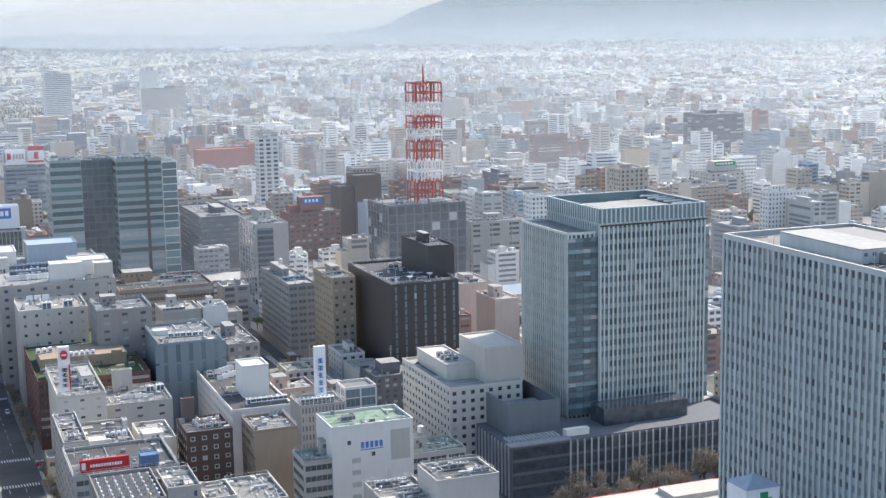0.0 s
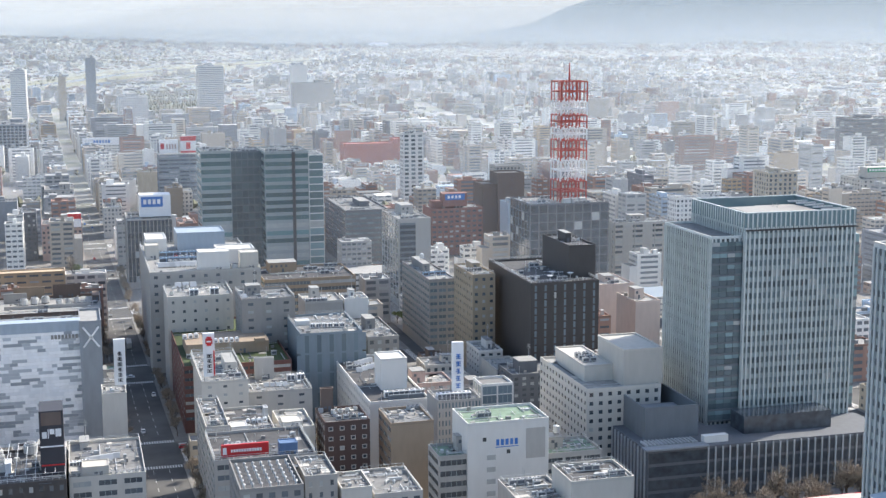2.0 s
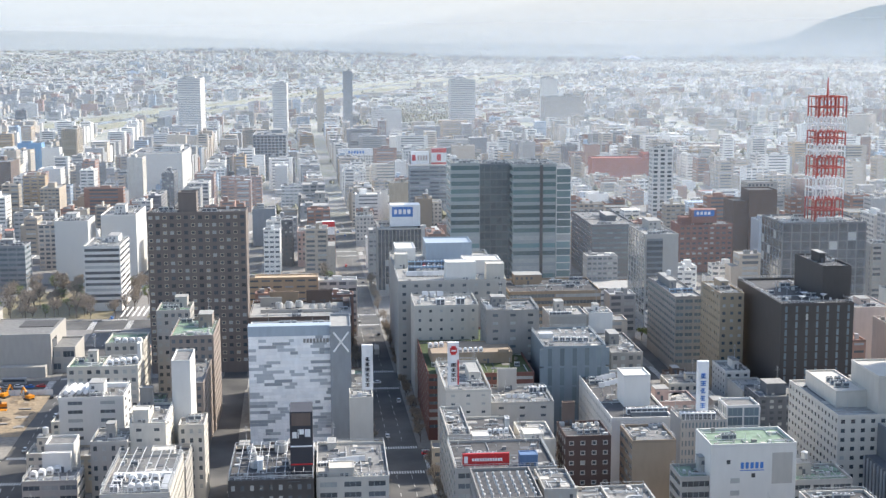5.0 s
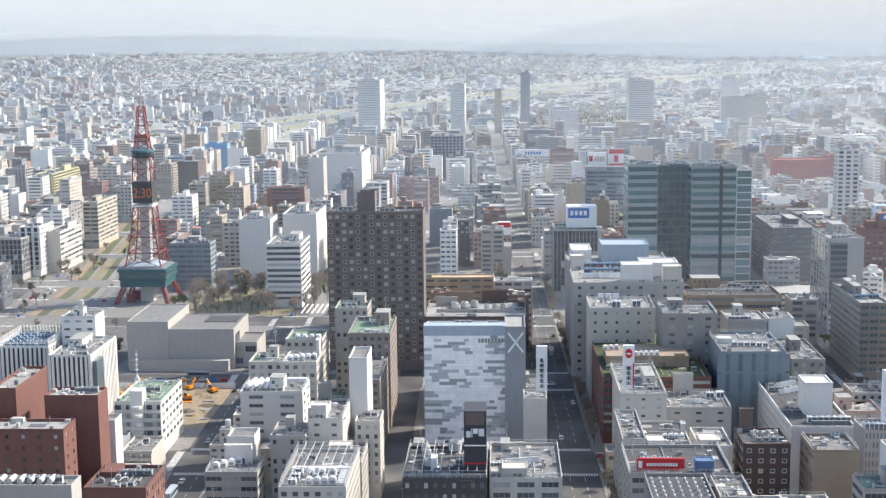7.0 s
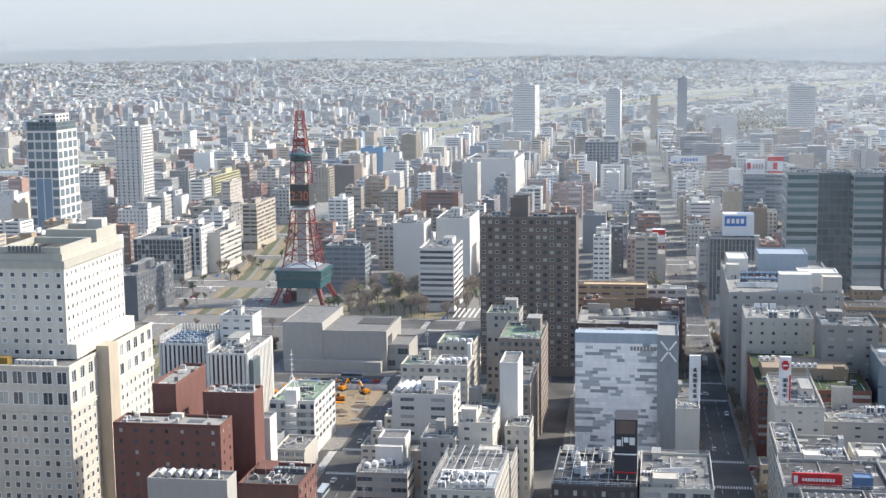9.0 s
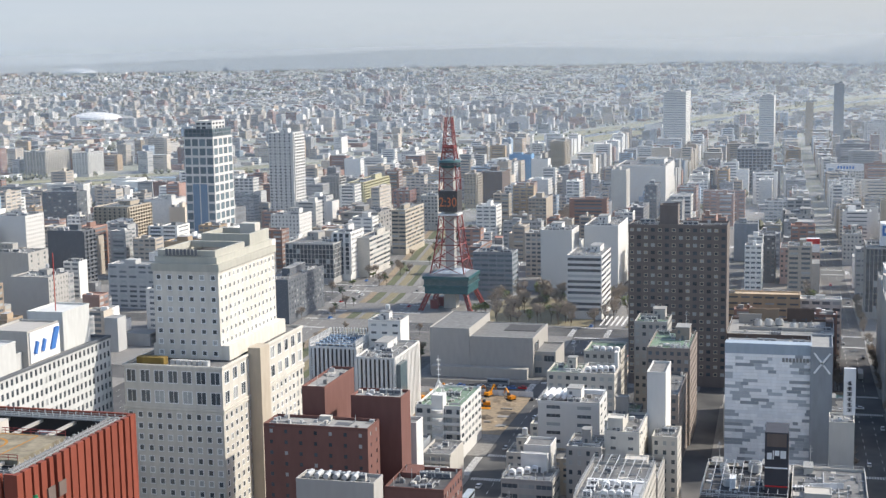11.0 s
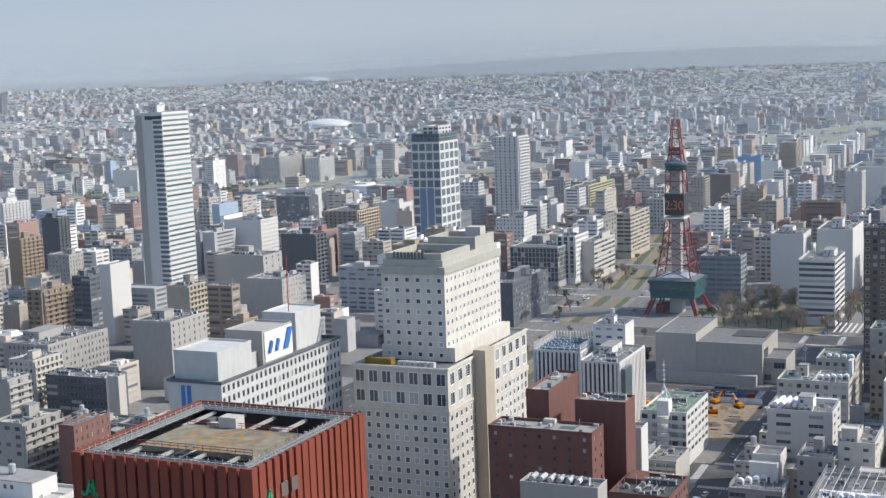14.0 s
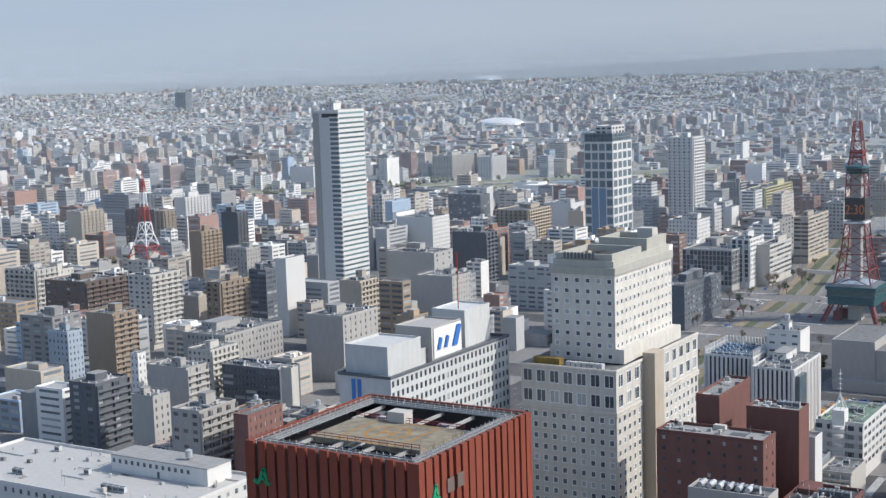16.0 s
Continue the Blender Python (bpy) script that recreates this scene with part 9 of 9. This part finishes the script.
b_ = AIRLINE.location
for k_ in range(2):
    part("blue_stripe", Geo().box(-246.5 + 2.2 * k_ - b_.x, -245.1 + 2.2 * k_ - b_.x, -37.35, -37.2, 40, 67.5), BLUEP, AIRLINE)
part("roof_edge", Geo().ring(-251.6 - b_.x, -231.5 - b_.x, -37.5, 37.5, 0.9, 68.4, 69.3), DARKGREY, AIRLINE, "dark roof edge")
FOOT.append((165, 300, 338, 480))                # the station square and the podium stay free of houses

# ---- the rest of the city ----
def clear(x0, x1, y0, y1, gap=1.5):
    return not any(x0 - gap < q[1] and x1 + gap > q[0] and y0 - gap < q[3] and y1 + gap > q[2] for q in FOOT)


def in_view(x, y):
    return -43 < math.degrees(math.atan2(-x, y)) < 56


WALLS = [WHITE, WHITE, OFFWHITE, OFFWHITE, PALE, PALE, GREY, BEIGE, CREAM, TAN, PINK, BLUEGREY, DARKGREY, BROWN]
ROOFS = [ROOFGREY, ROOFLIGHT, ROOFLIGHT, ROOFGREY, ROOFDARK, ROOFGREEN]
LOOKS = {id(WHITE): "white", id(OFFWHITE): "off-white", id(PALE): "pale grey", id(GREY): "grey", id(BEIGE): "beige", id(CREAM): "cream", id(TAN): "tan",
         id(PINK): "pinkish", id(BLUEGREY): "blue-grey", id(DARKGREY): "dark grey", id(BROWN): "brown"}


def town_houses():
    """Ordinary houses on the lots that are still free, the nearest to the deck as things of their own."""
    rng, lots = random.Random(41), []
    for (a0, a1), (b0, b1) in zip(AVES, AVES[1:]):
        for (c0, c1), (d0, d1) in zip(CROSS[2:6], CROSS[3:7]):
            y = c1 + 2
            while y < d0 - 10:
                dep = min(rng.uniform(14, 24), d0 - 2 - y)
                x = a1 + 2
                while x < b0 - 9:
                    wid = min(rng.uniform(10, 22), b0 - 2 - x)
                    cx, cy = x + wid / 2, y + dep / 2
                    if wid > 7 and dep > 8 and in_view(cx, cy) and cy > 330 and clear(x, x + wid, y, y + dep, 0.8):
                        lots.append((math.hypot(cx, cy), x, wid, y, dep))
                    x += wid + rng.uniform(0.6, 2)
                y += dep + rng.uniform(1.5, 4)
    lots.sort()
    for made, (r, x, wid, y, dep) in enumerate(lots[:170]):
        h = rng.choice((11, 14, 17, 20, 24, 28)) + rng.uniform(-1, 1)
        if y < 640:
            h = min(h, rng.uniform(10, 18))
        wall = rng.choice(WALLS)
        nf, kind = max(3, int(h / 3.4)), rng.choice(("grid", "grid", "band", "balc"))
        st = (kind, nf, max(2, int(wid / 3.2)), rng.uniform(0.4, 0.7), rng.uniform(0.4, 0.55))
        sd = rng.choice((("blank",), (kind if kind != "balc" else "grid", nf, max(2, int(dep / 4)), 0.4, 0.42)))
        building("house", x, x + wid, y, y + dep, h, wall, st, sd,
                 "%s %d-storey building with a %s front" % (LOOKS[id(wall)], nf, {"grid": "windowed", "band": "ribbon-windowed", "balc": "balconied"}[kind]),
                 None, rng.choice(ROOFS), made + 500, 0.3, group="city buildings")
    return lots[170:]


def far_city():
    """Everything beyond the lots: slabs of flats in clusters, offices, low houses and halls, ring by ring."""
    rng = random.Random(77)
    # Far walls and windows are paler than near ones, with haze in the colour.
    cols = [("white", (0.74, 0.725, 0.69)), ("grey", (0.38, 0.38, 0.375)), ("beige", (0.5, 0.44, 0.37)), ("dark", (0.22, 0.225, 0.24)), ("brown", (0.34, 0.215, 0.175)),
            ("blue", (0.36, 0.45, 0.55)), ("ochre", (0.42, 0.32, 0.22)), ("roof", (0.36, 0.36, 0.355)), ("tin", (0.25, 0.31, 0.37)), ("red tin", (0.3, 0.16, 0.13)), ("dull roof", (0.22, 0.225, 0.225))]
    mats = [paint("far %s wall" % n, c, vary=0.25, stain=0.12, island=True, bump=0) for n, c in cols] + [glass("haze-pale far windows", (0.14, 0.155, 0.17), island=True, rough=0.3)]
    cell, taken = 6.0, set()

    def cells(x0, x1, y0, y1):
        return [(a, b) for a in range(int(x0 // cell), int(x1 // cell) + 1) for b in range(int(y0 // cell), int(y1 // cell) + 1)]

    for x0, x1, y0, y1 in FOOT:
        taken.update(cells(x0 - 2, x1 + 2, y0 - 2, y1 + 2))

    def place(g, x, y, r, w, d, h, s0, rows):
        fp = cells(x - w / 2, x + w / 2, y - d / 2, y + d / 2)
        if any(c in taken for c in fp):
            return
        taken.update(fp)
        if 200 < x < 400 and 1100 < y < 1560 or 60 < x < 130 and 1100 < y < 1300:
            h = min(h, rng.uniform(8, 15))
        z = rise(r, x, y)
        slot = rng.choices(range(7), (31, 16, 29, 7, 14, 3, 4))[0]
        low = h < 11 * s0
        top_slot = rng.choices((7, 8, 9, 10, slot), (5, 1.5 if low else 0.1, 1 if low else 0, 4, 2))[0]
        if r < 1800 and w > 13 and rng.random() < 0.4:         # a lower wing at one end
            cut, lower, end = w * rng.uniform(0.2, 0.4), h * rng.uniform(0.55, 0.9), rng.choice((-1, 1))
            wx = x + end * (w - cut) / 2
            g.box(wx - cut / 2, wx + cut / 2, y - d / 2 + 0.3, y + d / 2, z - 2, z + lower, slot if rng.random() < 0.5 else rng.choice((0, 1, 2)), 10)
            x, w = x - end * cut / 2, w - cut
        g.box(x - w / 2, x + w / 2, y - d / 2, y + d / 2, z - 2, z + h, slot, top_slot)
        if r < 1800 and not low:                               # coping and roof plant
            g.ring(x - w / 2 - 0.05, x + w / 2 + 0.05, y - d / 2 - 0.05, y + d / 2 + 0.05, 0.45, z + h - 0.1, z + h + 0.8, slot)
            for _ in range(rng.randint(1, 4)):
                bx, by, bw = x + w * rng.uniform(-0.4, 0.4), y + d * rng.uniform(-0.35, 0.35), rng.uniform(0.8, 2.2)
                g.box(bx - bw, bx + bw, by - 0.9, by + 0.9, z + h, z + h + rng.uniform(1.2, 2.6), rng.choice((0, 1, 7, 10)))
        if not low and rng.random() < 0.75:
            pw, pd, px = w * rng.uniform(0.12, 0.35), d * rng.uniform(0.3, 0.5), x + w * rng.uniform(-0.25, 0.25)
            g.box(px - pw / 2, px + pw / 2, y - pd / 2, y + pd / 2, z + h, z + h + rng.uniform(2, 4.5) * s0, slot, 7)
        if not rows:
            return
        fh0 = 3.1 * s0
        nf = max(1, int(h / fh0))
        fh = h / nf
        sx = x - w / 2 - 0.06 if x > 0 else x + w / 2 + 0.06
        gap, top = rng.uniform(0.35, 0.55), rng.uniform(0.82, 0.95)
        front, flank = rng.random() < 0.85, rng.random() < 0.8
        nc = max(1, int(w / rng.uniform(3, 7))) if r < 1500 and rng.random() < 0.6 else 1
        mc = max(1, int(d / rng.uniform(3, 7))) if r < 1500 and rng.random() < 0.5 else 1
        for k in range(nf):
            za, zb = z + fh * (k + gap), z + fh * (k + top)
            for c in range(nc if front else 0):
                u0, u1 = x - w / 2 + w * (c + 0.14) / nc, x - w / 2 + w * (c + 0.86) / nc
                g.face(((u0, y - d / 2 - 0.06, za), (u1, y - d / 2 - 0.06, za), (u1, y - d / 2 - 0.06, zb), (u0, y - d / 2 - 0.06, zb)), 11)
            for c in range(mc if flank else 0):
                v0, v1 = y - d / 2 + d * (c + 0.12) / mc, y - d / 2 + d * (c + 0.88) / mc
                g.face(((sx, v0, za), (sx, v1, za), (sx, v1, zb), (sx, v0, zb)), 11)

    g = Geo()
    for a0, a1 in AVES:
        if a1 - a0 < 14 or a1 < -500 or a0 > 500:
            continue
        for side in (0, 1):
            y = 915.0
            while y < 2350:
                d, w, h = rng.uniform(12, 26), rng.uniform(14, 24), rng.uniform(20, 37)
                x = (a0 - 3 - w / 2 if side == 0 else a1 + 3 + w / 2) - lean(y)
                if in_view(x, y) and not (y < 1320 and abs(x - canal_x(y)) < 46) and not any(c0 - 4 < y + d and y < c1 + 4 for c0, c1 in CROSS):
                    place(g, x, y + d / 2, math.hypot(x, y), w, d, h, 1.0, True)
                y += d + rng.uniform(0.5, 3)
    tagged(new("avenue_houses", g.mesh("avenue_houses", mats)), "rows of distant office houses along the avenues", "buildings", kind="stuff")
    for r0, r1, pitch, s0 in ((560, 1100, 17, 1.0), (1100, 1700, 18, 1.0), (1700, 2400, 19, 0.95), (2400, 3200, 18, 0.75), (3200, 4000, 15, 0.58), (4000, 4630, 14, 0.42)):
        g = Geo()
        for big in (True, False):
            p = (52 if r0 > 1600 else 40) * (0.4 + 0.6 * s0) if big else pitch
            for i in range(int(-r1 / p), int(r1 / p) + 1):
                for j in range(1, int(r1 / p) + 1):
                    x, y = (i + rng.uniform(-0.42, 0.42)) * p, (j + rng.uniform(-0.42, 0.42)) * p
                    r = math.hypot(x, y)
                    if not (r0 <= r < r1) or not in_view(x, y) or river_gap(x, y) < 85:
                        continue
                    if 640 < y < 1320 and abs(x - canal_x(y)) < 44 or -140 < x < -92 and 690 < y < 800:
                        continue
                    if any(c0 - 7 < y < c1 + 7 for c0, c1 in CROSS) or any(a0 - 7 < x + lean(y) < a1 + 7 for a0, a1 in AVES if y < 2600 and a1 - a0 > 8):
                        continue
                    if -200 < x < 160 and 795 < y < 910 or -205 < x < -110 and 540 < y < 910 or y < 330:
                        continue
                    if 2420 < r < 2950 and 2.5 < math.degrees(math.atan2(x, y)) < 6 and rng.random() < 0.8:
                        continue
                    zone = noise.noise(Vector((x / 430, y / 430, 3.7)))
                    if big:
                        if rng.random() > (0.62 if r < 1300 else 0.48 if r < 1700 else 0.3 if r < 2600 else 0.14) + 0.85 * zone:
                            continue
                        w, d = rng.uniform(16, 46), rng.uniform(11, 17)
                        if rng.random() < 0.45:
                            w, d = d, w * 0.8
                        h = rng.uniform(24, 44) if r > 1300 else rng.uniform(22, 36) if r > 900 else rng.uniform(16, 26)
                    elif rng.random() < (0.2 if r < 3400 else 0.42):
                        continue
                    else:
                        q = rng.random() - 0.35 * zone + (0.12 if r > 2400 else 0)
                        if q < (0.6 if r < 1400 else 0.36 if r < 1900 else 0.22):
                            w, d, h = rng.uniform(11, 22), rng.uniform(10, 17), rng.uniform(13, 26)
                        elif q < 0.93:
                            w, d, h = rng.uniform(8, 20), rng.uniform(8, 15), rng.uniform(5, 9.5)
                        else:
                            w, d, h = rng.uniform(28, 55), rng.uniform(18, 34), rng.uniform(7, 14)
                    if -110 < x < 20 and 700 < y < 795 or 905 < y < 1010 and h < 24:
                        h = rng.uniform(24, 36)
                    f = 0.35 + 0.65 * s0
                    place(g, x, y, r, w * f, d * f, h * s0 * (1.0 if r < 2200 else 0.85 if r < 3000 else 0.7 if r < 3600 else 0.62), s0, r < 1700 or h > 12)
        tagged(new("distant_houses", g.mesh("distant_houses", mats)), "dense distant city of low and high houses paled for haze", "buildings", kind="stuff")


town_houses()
far_city()
